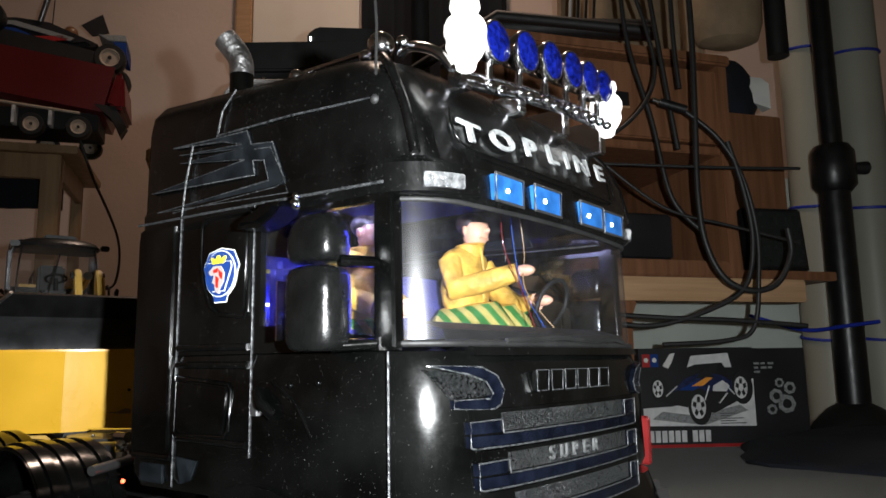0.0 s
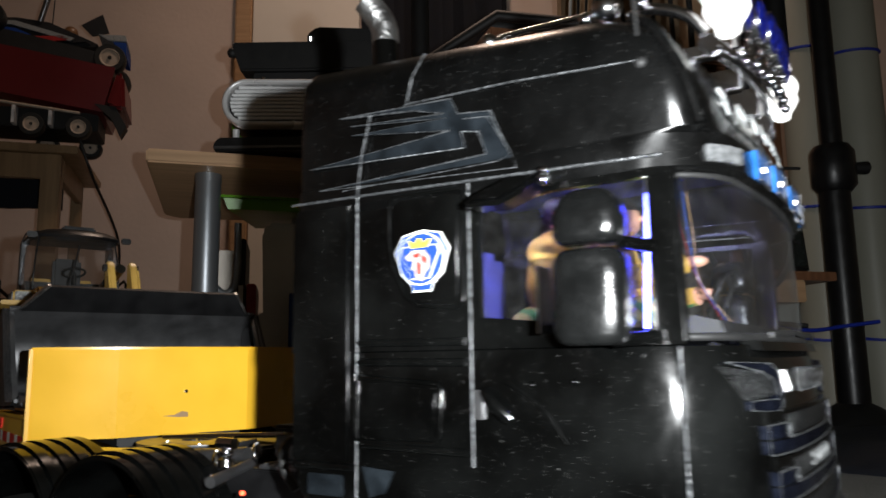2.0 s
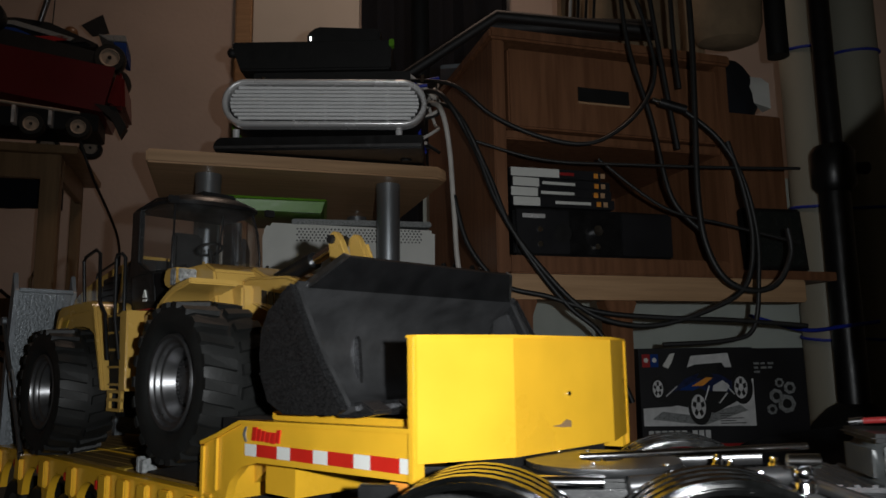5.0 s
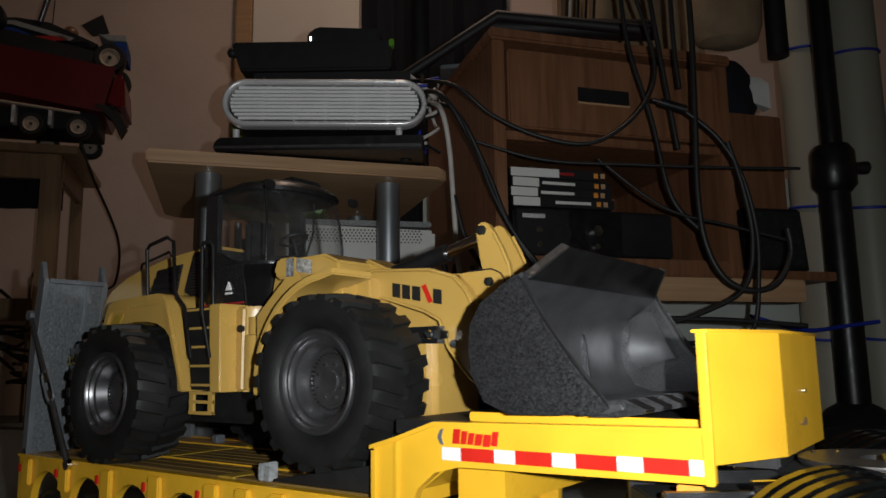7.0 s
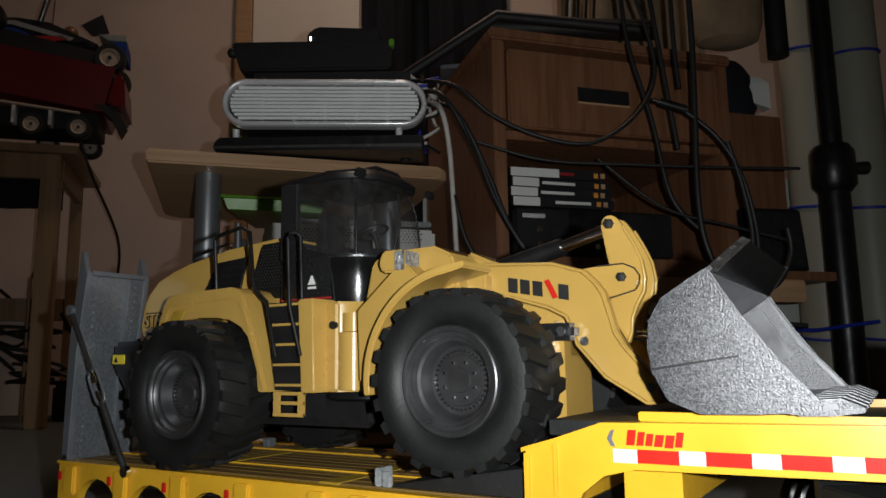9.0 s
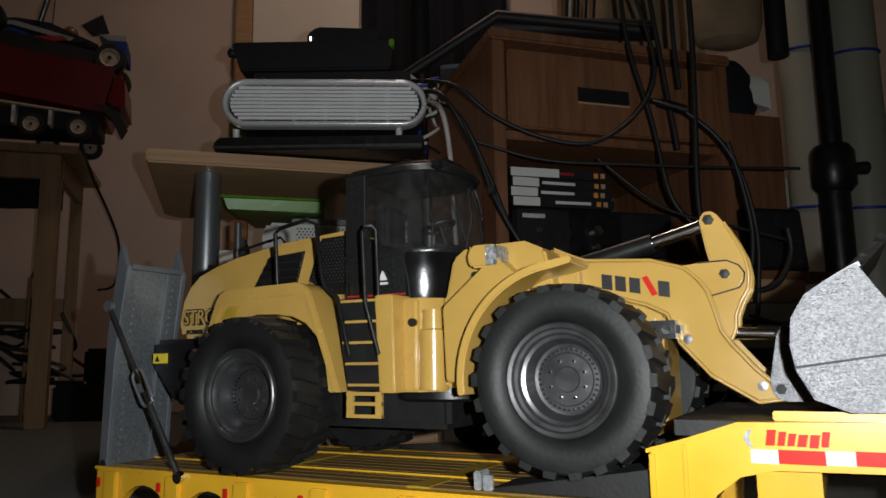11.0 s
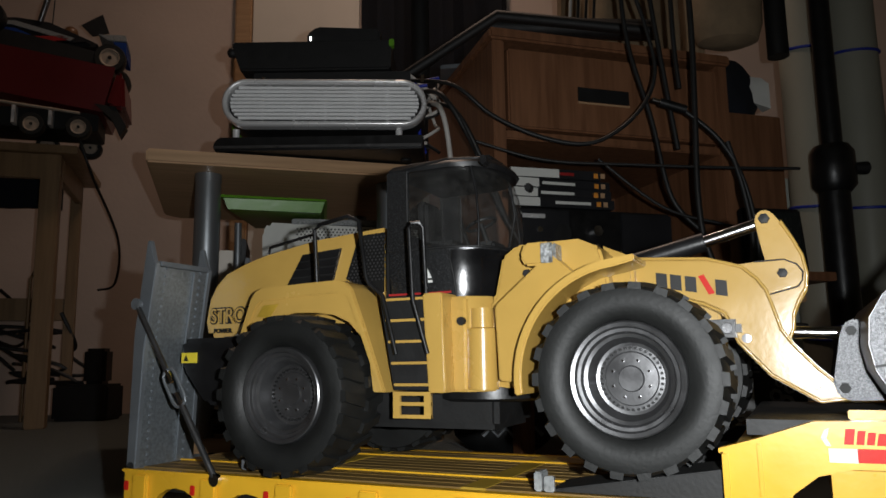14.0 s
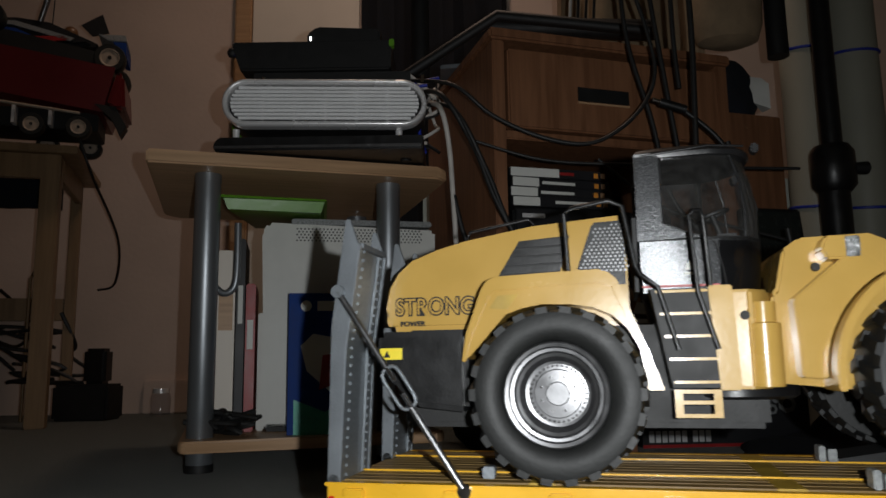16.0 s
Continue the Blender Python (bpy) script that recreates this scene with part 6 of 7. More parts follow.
def plan(z, u0, u1, hw, rf, rr=0.006, bulge=0.004):
    """A rounded plan of the cab at a height: flat rear, softly bowed front."""
    pts = []
    for k in range(7):
        a = radians(-90 + 90 * k / 6)
        pts.append((u1 - rf + rf * math.cos(a), -hw + rf + rf * math.sin(a), z))
    for k in range(1, 8):
        v = -hw + rf + (2 * hw - 2 * rf) * k / 8
        pts.append((u1 + bulge * (1 - (v / (hw - rf)) ** 2), v, z))
    for k in range(7):
        a = radians(90 * k / 6)
        pts.append((u1 - rf + rf * math.cos(a), hw - rf + rf * math.sin(a), z))
    for k in range(4):
        a = radians(90 + 90 * k / 3)
        pts.append((u0 + rr + rr * math.cos(a), hw - rr + rr * math.sin(a), z))
    for k in range(4):
        a = radians(180 + 90 * k / 3)
        pts.append((u0 + rr + rr * math.cos(a), -hw + rr + rr * math.sin(a), z))
    return pts


def front_u(v, z, extra=0.0):
    return 0.0 + 0.004 * (1 - min(1, (v / 0.065) ** 2)) + (0.171 - z) * 0.06 * (z < 0.171) + extra - corner_drop(v)


def corner_drop(v):
    """How far the rounded front corner falls back at a distance from the middle."""
    d = min(0.0335, max(0.0, abs(v) - 0.061))
    return 0.034 - math.sqrt(0.034 ** 2 - d * d)


def wrapped(bm):
    bmesh.ops.subdivide_edges(bm, edges=[e for e in bm.edges if abs(e.verts[0].co.y - e.verts[1].co.y) > 0.004], cuts=3)
    for vt in bm.verts:
        vt.co.x -= corner_drop(vt.co.y)
    return bm


def lift(ring):
    """The roof climbs towards the rear."""
    return [(x, y, z + max(0.0, -0.02 - x) * 0.075 * min(1.0, (z - 0.255) / 0.02)) for x, y, z in ring]


def tractor_parts():
    t = tractor
    W = 0.095
    part("lower_cab", loft([plan(0.112, -0.172, 0.002, W - 0.002, 0.034), plan(0.118, -0.175, 0.0045, W, 0.034), plan(0.145, -0.175, 0.0028, W, 0.033), plan(0.163, -0.175, 0.0008, W, 0.032), plan(0.1685, -0.175, -0.0015, W - 0.001, 0.031), plan(0.1705, -0.174, -0.006, W - 0.004, 0.030)]), LACQUER, t, "glossy black lower cab")
    part("roof_shell", loft([plan(0.2225, -0.175, -0.003, W - 0.002, 0.030), plan(0.2245, -0.175, 0.0, W, 0.030), plan(0.235, -0.1755, -0.001, W, 0.028), plan(0.2365, -0.1755, -0.005, W - 0.001, 0.013, bulge=0.003), plan(0.255, -0.1755, -0.0095, W - 0.001, 0.012), lift(plan(0.268, -0.1755, -0.0155, W - 0.0015, 0.013)),
                             lift(plan(0.2735, -0.1755, -0.0195, W - 0.003, 0.019)), lift(plan(0.2790, -0.1750, -0.0250, W - 0.008, 0.021)), lift(plan(0.2825, -0.1735, -0.032, W - 0.016, 0.022)), lift(plan(0.2845, -0.170, -0.045, W - 0.032, 0.024)), lift(plan(0.2850, -0.12, -0.10, 0.008, 0.004, 0.003))], cap=False), SHELL, t, "dusty black raised roof")
    for s in (-1, 1):
        part("corner_bead", tube([(-0.0082, s * 0.0912, 0.2370), (-0.0128, s * 0.0912, 0.255), (-0.0188, s * 0.0902, 0.268), (-0.0232, s * 0.0885, 0.2745), (-0.030, s * 0.084, 0.2805)], 0.0019, 10, 4), SHELL, t)
        y0, y1 = sorted((s * W, s * (W - 0.003)))
        part("side_panel", prism([(-0.1745, 0.1690), (-0.1745, 0.2240), (-0.0855, 0.2240), (-0.0855, 0.1690)], y0, y1), LACQUER, t)
        part("window_rail", prism([(-0.0855, 0.2175), (-0.0855, 0.224), (-0.022, 0.224), (-0.022, 0.2215), (-0.058, 0.2215)], y0, y1), LACQUER, t)
        part("window_sill", prism([(-0.0855, 0.1690), (-0.0855, 0.1800), (-0.022, 0.1735), (-0.022, 0.169)], y0, y1), LACQUER, t)
        part("a_pillar", prism([(-0.0255, 0.169), (-0.0255, 0.224), (-0.0165, 0.224), (-0.0155, 0.169)], *sorted((s * 0.0945, s * 0.0885)), w=0.001), LACQUER, t)
        gy = s * (W - 0.002)
        part("side_window", prism([(-0.0855, 0.1802), (-0.0855, 0.2172), (-0.058, 0.2212), (-0.0258, 0.2212), (-0.0258, 0.1742)], *sorted((gy, gy - s * 0.0006))), GLASS, t, "clear side window")
        side = s * (W + 0.0002)
        seam = lambda pts, r=0.00045, m_=SEAM: part("panel_seam", tube([(a, side, b) for a, b in pts], r, 6), m_, t, "worn silver seam")
        seam([(-0.1405, 0.114), (-0.1405, 0.2305)])
        seam([(-0.1405, 0.2305), (-0.1385, 0.246), (-0.1340, 0.2625)], 0.0005)
        part("panel_seam", tube([(-0.1165, s * 0.0948, 0.2645), (-0.1140, s * 0.0945, 0.2745), (-0.1110, s * 0.0900, 0.2850)], 0.00045, 6), SEAM, t)
        seam([(-0.0895, 0.129), (-0.0895, 0.2295)])
        seam([(-0.0175, 0.114), (-0.0178, 0.1685)])
        seam([(-0.1755, 0.2308), (-0.12, 0.2300), (-0.02, 0.2278)], 0.0006)
        part("panel_seam", tube([(-0.1175, s * 0.0945, 0.2640), (-0.07, s * 0.0945, 0.2630), (-0.024, s * 0.0935, 0.2605)], 0.00045, 6), SEAM, t)
        for pts in ([(-0.1395, 0.1722), (-0.092, 0.1718)], [(-0.1395, 0.1650), (-0.092, 0.1645)], [(-0.1715, 0.1255), (-0.143, 0.1255)], [(-0.1415, 0.1605), (-0.1415, 0.138)], [(-0.1375, 0.1345), (-0.092, 0.1335)], [(-0.077, 0.158), (-0.064, 0.150), (-0.055, 0.138)]):
            part("pressed_rib", tube([(a, s * (W - 0.0002), b) for a, b in pts], 0.0009 if pts[0][1] == 0.158 else 0.0016, 8, 4), LACQUER, t)
        for pts, d in (([(-0.1385, 0.1375), (-0.1370, 0.1362), (-0.1068, 0.1370), (-0.1050, 0.1390), (-0.1036, 0.1540), (-0.1052, 0.1562), (-0.1365, 0.1585), (-0.1385, 0.1570)], 0.0011),
                       ([(-0.1735, 0.1270), (-0.1445, 0.1270), (-0.1445, 0.2280), (-0.1735, 0.2280)], 0.0008),
                       ([(-0.1235, 0.2220), (-0.1215, 0.2256), (-0.0950, 0.2256), (-0.0930, 0.2240), (-0.0940, 0.1875), (-0.0960, 0.1856), (-0.1110, 0.1872), (-0.1165, 0.1905), (-0.1215, 0.2000), (-0.1234, 0.2090)], 0.0010)):
            pp = part("pressed_panel", prism(pts, *sorted((s * (W - 0.002), s * (W + d))), w=0.0009), LACQUER, t)
            if d > 0.0009:
                mid = (sum(q[0] for q in pts) / len(pts), sum(q[1] for q in pts) / len(pts))
                rim = [(mid[0] + (a - mid[0]) * 1.10, s * (W + 0.0002), mid[1] + (b - mid[1]) * 1.09) for a, b in pts]
                part("panel_lip", tube(rim + rim[:1], 0.0010, 8), LACQUER, pp)
        part("door_handle", tube([(-0.0835, s * (W + 0.001), 0.1545), (-0.079, s * (W + 0.0035), 0.150), (-0.0745, s * (W + 0.001), 0.1455)], 0.0024, 10), LACQUER, t)
        part("handle_plate", box(-0.0885, -0.0845, *sorted((s * (W - 0.0005), s * (W + 0.0012))), 0.145, 0.155, 0.0005), GUN, t)
        for x, z in ((-0.0665, 0.1568), (-0.0515, 0.1578)):
            part("rivet", ball((x, s * W, z), 0.0013), LACQUER, t)
        # zigzag decal
        bolt_shape = [(-0.1500, 0.2643), (-0.0965, 0.2620), (-0.0935, 0.2555), (-0.0800, 0.2540), (-0.0700, 0.2314), (-0.1606, 0.2352), (-0.0819, 0.2383), (-0.0850, 0.2471), (-0.0922, 0.2484), (-0.0908, 0.2420), (-0.1660, 0.2451), (-0.0970, 0.2497), (-0.1437, 0.2560), (-0.0985, 0.2548), (-0.1445, 0.2600), (-0.0995, 0.2568), (-0.1130, 0.2605)]
        dec = part("zigzag_decal", prism(bolt_shape, *sorted((s * (W - 0.0012), s * (W - 0.0002)))), DECAL, t, "dark zigzag decal with silver edges")
        edge = bolt_shape + bolt_shape[:1]
        part("decal_line", tube([(a, s * (W - 0.0002), b) for a, b in edge], 0.00036, 6), SEAM, dec, "worn silver edge")
        part("decal_line", tube([(a, s * (W - 0.0001), b) for a, b in ((-0.1480, 0.2335), (-0.0770, 0.2348), (-0.0720, 0.2370), (-0.0810, 0.2520), (-0.0910, 0.2530))], 0.00028, 6), SEAM, dec)
        # round shield emblem as plain shapes
        yb = lambda k: sorted((s * (W + 0.0009), s * (W + 0.0012 + 0.0003 * k)))
        place = lambda pts, k: [(-0.1092 + a * k, 0.2020 + b * k) for a, b in pts]
        shield = [(-0.0060, 0.0103), (0.0, 0.0114), (0.0060, 0.0103), (0.0085, 0.0098), (0.0122, 0.0035), (0.0110, 0.0006), (0.0093, -0.0052), (0.0048, -0.0092), (0.0040, -0.0118), (-0.0040, -0.0118), (-0.0048, -0.0092), (-0.0093, -0.0052), (-0.0110, 0.0006), (-0.0122, 0.0035), (-0.0085, 0.0098)]
        em = part("emblem", prism(place(shield, 1.0), *yb(0)), WHITE, t, "white and blue shield emblem")
        part("emblem_field", prism(place(shield, 0.95), *yb(1)), BLUE, em)
        ring_o = [(0.0102 * math.cos(a), 0.0004 + 0.0098 * math.sin(a)) for a in [2 * math.pi * k / 36 for k in range(36)]]
        part("emblem_ring", prism(place(ring_o, 1.0), *yb(2)), WHITE, em)
        part("emblem_disc", prism(place(ring_o, 0.95), *yb(3)), BLUE, em)
        part("emblem_shield", prism(place([(-0.0078, 0.0052), (0.0078, 0.0052), (0.0086, 0.0030), (0.0040, -0.0072), (-0.0040, -0.0072), (-0.0086, 0.0030)], 1.0), *yb(4)), WHITE, em)
        part("emblem_shield_field", prism(place([(-0.0078, 0.0052), (0.0078, 0.0052), (0.0086, 0.0030), (0.0040, -0.0072), (-0.0040, -0.0072), (-0.0086, 0.0030)], 0.95), *yb(5)), BLUE, em)
        part("emblem_figure", prism(place([(-0.0062, 0.0012), (-0.0030, 0.0036), (0.0020, 0.0034), (0.0044, 0.0006), (0.0042, -0.0032), (0.0024, -0.0052), (0.0008, -0.0080), (-0.0014, -0.0072), (-0.0020, -0.0040), (-0.0036, -0.0034), (-0.0026, -0.0004), (-0.0050, -0.0002)], 1.0), *yb(6)), PAPERW, em)
        for fig in ([(-0.0028, 0.0020), (0.0004, 0.0026), (0.0000, 0.0008), (-0.0022, 0.0006)], [(0.0008, 0.0020), (0.0034, 0.0004), (0.0032, -0.0024), (0.0014, -0.0006)], [(-0.0010, -0.0006), (0.0010, -0.0016), (0.0006, -0.0058), (-0.0008, -0.0052)]):
            part("emblem_figure", prism(place(fig, 1.0), *yb(7)), RED, em)
        part("emblem_crown", prism(place([(-0.0034, 0.0044), (0.0034, 0.0044), (0.0046, 0.0074), (0.0018, 0.0060), (0.0, 0.0080), (-0.0018, 0.0060), (-0.0046, 0.0074)], 1.0), *yb(7)), YTAG, em)
        part("plate", box(-0.165, -0.147, *sorted((s * (W - 0.001), s * (W + 0.0008))), 0.1145, 0.1225, 0.0006), DECAL, t, "small dark plate")
        part("plate", prism([(-0.1375, 0.1265), (-0.123, 0.1255), (-0.127, 0.1175), (-0.134, 0.1155)], *sorted((s * (W - 0.001), s * (W + 0.0006)))), DECAL, t)
        # wheel arch, wheels, mudguards
        part("wheel_arch", prism(arc(-0.085, 0.055, 0.064, 20, 160, 14) + arc(-0.085, 0.055, 0.060, 160, 20, 14), *sorted((s * 0.05, s * (W + 0.0015)))), LACQUER, t)
        for x in (-0.085, -0.300, -0.390):
            w = part("wheel", lathe([(0.026, -0.017), (0.043, -0.018), (0.047, -0.014), (0.047, 0.014), (0.043, 0.018), (0.026, 0.017)], (x, s * 0.073, 0.047), "y", 36, True), RUBBER, t)
            part("rim", lathe([(0.0005, -0.006 * -s), (0.012, -0.006 * -s), (0.016, 0.004 * s), (0.024, 0.010 * s), (0.0265, 0.0165 * s), (0.0265, -0.016 * s), (0.0005, -0.016 * s)], (x, s * 0.073, 0.047), "y", 32), GUN, w)
        for x in (-0.302, -0.394):
            g = part("mudguard", prism(arc(x, 0.0715, 0.0500, -5, 185, 24) + arc(x, 0.0715, 0.0475, 185, -5, 24), *sorted((s * 0.047, s * 0.0945)), w=0.0006), LACQUER, t, "ribbed black mudguard")
            for k in range(4):
                yy = s * (0.053 + 0.0105 * k)
                part("mudguard_rib", prism(arc(x, 0.0715, 0.0515, 10, 170, 20) + arc(x, 0.0715, 0.0495, 170, 10, 20), yy - 0.0028, yy + 0.0028), LACQUER, g)
        part("frame_rail", box(-0.455, -0.12, *sorted((s * 0.026, s * 0.032)), 0.088, 0.110, 0.0008), BLACKP, t)
        part("side_tank", box(-0.235, -0.150, *sorted((s * 0.045, s * 0.092)), 0.045, 0.088, 0.004), BLACKP, t)
        part("tread_plate", box(-0.245, -0.180, *sorted((s * 0.034, s * 0.085)), 0.0885, 0.0915, 0.0006), GUN, t)
        # mirrors
        my = s * 0.1065
        m = part("mirror", loft([[(-0.040 + dx * k, my + s * dy * k, z) for dx, dy in MIRROR_RING] for z, k in ((0.1690, 0.70), (0.1700, 0.86), (0.172, 0.96), (0.176, 1.0), (0.190, 1.0), (0.1945, 0.97), (0.1968, 0.88), (0.1978, 0.72))]), SATIN, t, "large black wing mirror")
        part("upper_mirror", loft([[(-0.040 + dx * k, my + s * dy * k, z) for dx, dy in MIRROR_RING] for z, k in ((0.1995, 0.70), (0.2005, 0.88), (0.2025, 0.96), (0.208, 0.96), (0.2125, 0.86), (0.2155, 0.66), (0.2165, 0.45))]), SATIN, m)
        part("mirror_glass", box(-0.0562, -0.0555, *sorted((my - s * 0.005, my + s * 0.005)), 0.173, 0.194), CHROME, m)
        part("mirror_arm", tube([(-0.024, s * 0.093, 0.1995), (-0.030, my, 0.1995)], 0.0022, 8), LACQUER, m)
        part("mirror_arm", tube([(-0.024, s * 0.093, 0.1715), (-0.034, my, 0.1705)], 0.0022, 8), LACQUER, m)
        part("kerb_mirror", prism([(-0.085, 0.2165), (-0.080, 0.2200), (-0.066, 0.2245), (-0.056, 0.2240), (-0.060, 0.2190), (-0.070, 0.2155)], *sorted((s * 0.0975, s * 0.111)), w=0.002), LACQUER, t, "black kerb mirror")
        part("mirror_bolt", join(ball((-0.0565, s * 0.103, 0.2235), 0.0022), ball((-0.0560, s * 0.103, 0.2265), 0.0016)), CHROME, t)
        # rounded corner lights and marker
        arcp = [(c_[0], c_[1]) for c_ in plan(0, -0.175, 0.0016, W + 0.0016, 0.031)[3:6]]
        inner = [(c_[0], c_[1]) for c_ in plan(0, -0.175, -0.002, W - 0.002, 0.029)[3:6]]
        part("corner_lamp", prism([(u, -s * v) for u, v in arcp + inner[::-1]], 0.2258, 0.2312, "z", 0.0004), CLEARP, t, "clear marker lamp")
        part("front_mesh", wrapped(prism([(s * 0.0870, 0.1622), (s * 0.0752, 0.1602), (s * 0.0680, 0.1575), (s * 0.0645, 0.1532), (s * 0.0800, 0.1520)], -0.006, 0.0036, "x")), MESH, t, "silver mesh corner intake")
        hook = [(s * 0.0860, 0.1634), (s * 0.0699, 0.1628), (s * 0.0620, 0.1598), (s * 0.0576, 0.1546), (s * 0.0597, 0.1498), (s * 0.0640, 0.1482), (s * 0.0800, 0.1490), (s * 0.0800, 0.1516), (s * 0.0660, 0.1518), (s * 0.0645, 0.1535), (s * 0.0680, 0.1578), (s * 0.0752, 0.1604)]
        hk_ = part("intake_band", wrapped(prism(hook, -0.006, 0.0042, "x")), BAND, t, "navy hook-shaped trim with a silver edge")
        part("band_edge", tube([(0.0043 - corner_drop(a), a, b) for a, b in hook + hook[:1]], 0.00032, 6), SEAM, hk_)
        part("headlamp", box(-0.006, 0.0085, *sorted((s * 0.062, s * 0.088)), 0.085, 0.105, 0.004), GUN, t)
    part("cab_floor", box(-0.172, -0.012, -0.088, 0.088, 0.1705, 0.1712), SEATC, t)
    part("rear_wall", box(-0.1745, -0.1715, -0.0915, 0.0915, 0.1690, 0.2240), SEATC, t)
    part("rear_panel", box(-0.1762, -0.1747, -0.0935, 0.0935, 0.1690, 0.2250, 0.0004), LACQUER, t, "plain black rear panel")
    part("headliner", box(-0.170, -0.03, -0.085, 0.085, 0.2560, 0.2575), SEATC, t)
    ws = [plan(z, -0.175, u, 0.0945, 0.030)[1:20] for z, u in ((0.1708, -0.0025), (0.197, -0.003), (0.2224, -0.004))]
    bm = bmesh.new()
    vs = [[bm.verts.new(p) for p in r] for r in ws]
    for a, b in zip(vs, vs[1:]):
        for i in range(len(a) - 1):
            bm.faces.new((a[i], a[i + 1], b[i + 1], b[i]))
    part("windscreen", bm, SCREEN, t, "clear bowed windscreen")
    part("windscreen_seal", tube([(p[0] + 0.0006, p[1], p[2] + 0.0004) for p in ws[0]], 0.0013, 8), MATTE, t)
    part("windscreen_seal", tube([(p[0] + 0.0006, p[1], p[2] - 0.0004) for p in ws[2]], 0.0010, 8), MATTE, t)
    # front panel
    def strip(v0, v1, z0, z1, e0, e1, n=10):
        return loft([[(front_u(v, (z0 + z1) / 2) + e, v, z) for e, z in ((e0, z0), (e1, z0 + 0.0003), (e1, z1 - 0.0003), (e0, z1))] for v in [v0 + (v1 - v0) * k / n for k in range(n + 1)]])

    for k in range(3):
        dz, dv = -0.0137 * k, 0.0022 * k
        part("grille_back", strip(-0.074 + dv, 0.052 - dv, 0.1352 + dz, 0.1485 + dz, -0.003, 0.0026), LACQUER, t)
        part("grille_mesh", strip(-0.0612 + dv, 0.0360, 0.1402 + dz, 0.1472 + dz, -0.003, 0.0030), MESH, t, "silver mesh grille insert")
        band_ = [part("grille_band", strip(-0.0758 + dv, 0.0505 - dv, 0.1356 + dz, 0.1398 + dz, -0.002, 0.0036), BAND, t, "navy trim strip with a silver edge"),
                 part("grille_band", strip(-0.0758 + dv, -0.0622 + dv, 0.1400 + dz, 0.1444 + dz, -0.002, 0.0035, 4), BAND, t),
                 part("grille_band", strip(0.0372, 0.0505 - dv, 0.1400 + dz, 0.1464 + dz, -0.002, 0.0035, 4), BAND, t)]
        outline = [(-0.0758 + dv, 0.1358), (-0.0758 + dv, 0.1443), (-0.0620 + dv, 0.1447), (-0.0612 + dv, 0.1400)] + [(-0.06 + dv + (0.095 - dv) * q / 8, 0.1400) for q in range(9)] + [(0.0366, 0.1404), (0.0368, 0.1466), (0.0505 - dv, 0.1466), (0.0508 - dv, 0.1358)] + [(0.048 - dv - (0.122 - 2 * dv) * q / 8, 0.1354) for q in range(9)]
        part("band_edge", tube([(front_u(v, 0.14 + dz) + 0.0037, v, z + dz) for v, z in outline + outline[:1]], 0.00032, 6), SEAM, band_[0], "thin silver edge")
    for k in range(6):
        v = -0.0388 + k * 0.0102
        part("maker_letter", box(front_u(v, 0.158) + 0.001, front_u(v, 0.158) + 0.0038, v, v + 0.0086, 0.1535, 0.1612, 0.0006), LACQUER, t, "dark maker's lettering")
        part("letter_edge", tube([(front_u(v, 0.158) + 0.0038, v + a, b) for a, b in ((0, 0.1535), (0.0086, 0.1535), (0.0086, 0.1612), (0, 0.1612), (0, 0.1535))], 0.0003, 5), SEAM, t)
    for k, ch in enumerate("SUPER"):
        v = -0.0325 + 0.0086 * k
        letters("lettering", ch, 0.0072, BADGE, t, Matrix.Translation((front_u(v, 0.13) + 0.0034, v, 0.1302)) @ FRONT, 0.0005, 0.0, 1.15)
    for k, ch in enumerate("TOPLINE"):
        v = (-0.0610, -0.0410, -0.0210, -0.0030, 0.0110, 0.0275, 0.0500)[k]
        letters("lettering", ch, 0.0114, DULL, t, Matrix.Translation((-0.0066 + 0.0042 * (1 - (v / 0.068) ** 2), v, 0.2508 + 0.05 * (v + 0.06))) @ Matrix.Rotation(radians(-14), 4, "Y") @ FRONT, 0.0005, 0.0003, (2.2, 2.0, 1.85, 1.75, 1.6, 1.7, 1.6)[k])
    part("sign_panel_rim", tube([(-0.0070 + 0.0035 * (1 - (v / 0.07) ** 2) + (0.2525 - z) * 0.25, v, z) for v, z in ((-0.071, 0.259), (-0.071, 0.250), (-0.064, 0.2440), (-0.03, 0.2432), (0.03, 0.2432), (0.064, 0.2440), (0.069, 0.250), (0.069, 0.259))], 0.0005, 8, 3), SHELL, t)
    for a, b in ((-0.0575, -0.0375), (-0.0315, -0.0095), (0.0085, 0.0315), (0.0365, 0.0575)):
        c = (a + b) / 2
        u = 0.0002 + 0.004 * (1 - min(1, (c / 0.066) ** 2))
        lampw = part("visor_lamp", box(u - 0.003, u + 0.0006, a, b, 0.2245, 0.2345, 0.0004), BLUELED, t, "blue-lit visor lamp")
        part("lamp_rim", tube([(u + 0.0008, a, 0.2242), (u + 0.0008, b, 0.2242), (u + 0.0008, b, 0.2348), (u + 0.0008, a, 0.2348), (u + 0.0008, a, 0.2242)], 0.0006, 6), GUN, lampw)
        part("lamp_led", ball((u + 0.0004, a + 0.0085, 0.2290), 0.0011), LEDWHITE, lampw)
    for k in range(2):
        part("wiper", tube([(0.001, -0.05 + 0.05 * k, 0.1722), (0.0035, -0.01 + 0.05 * k, 0.1738), (0.003, 0.02 + 0.03 * k, 0.1728)], 0.0011, 6), MATTE, t)
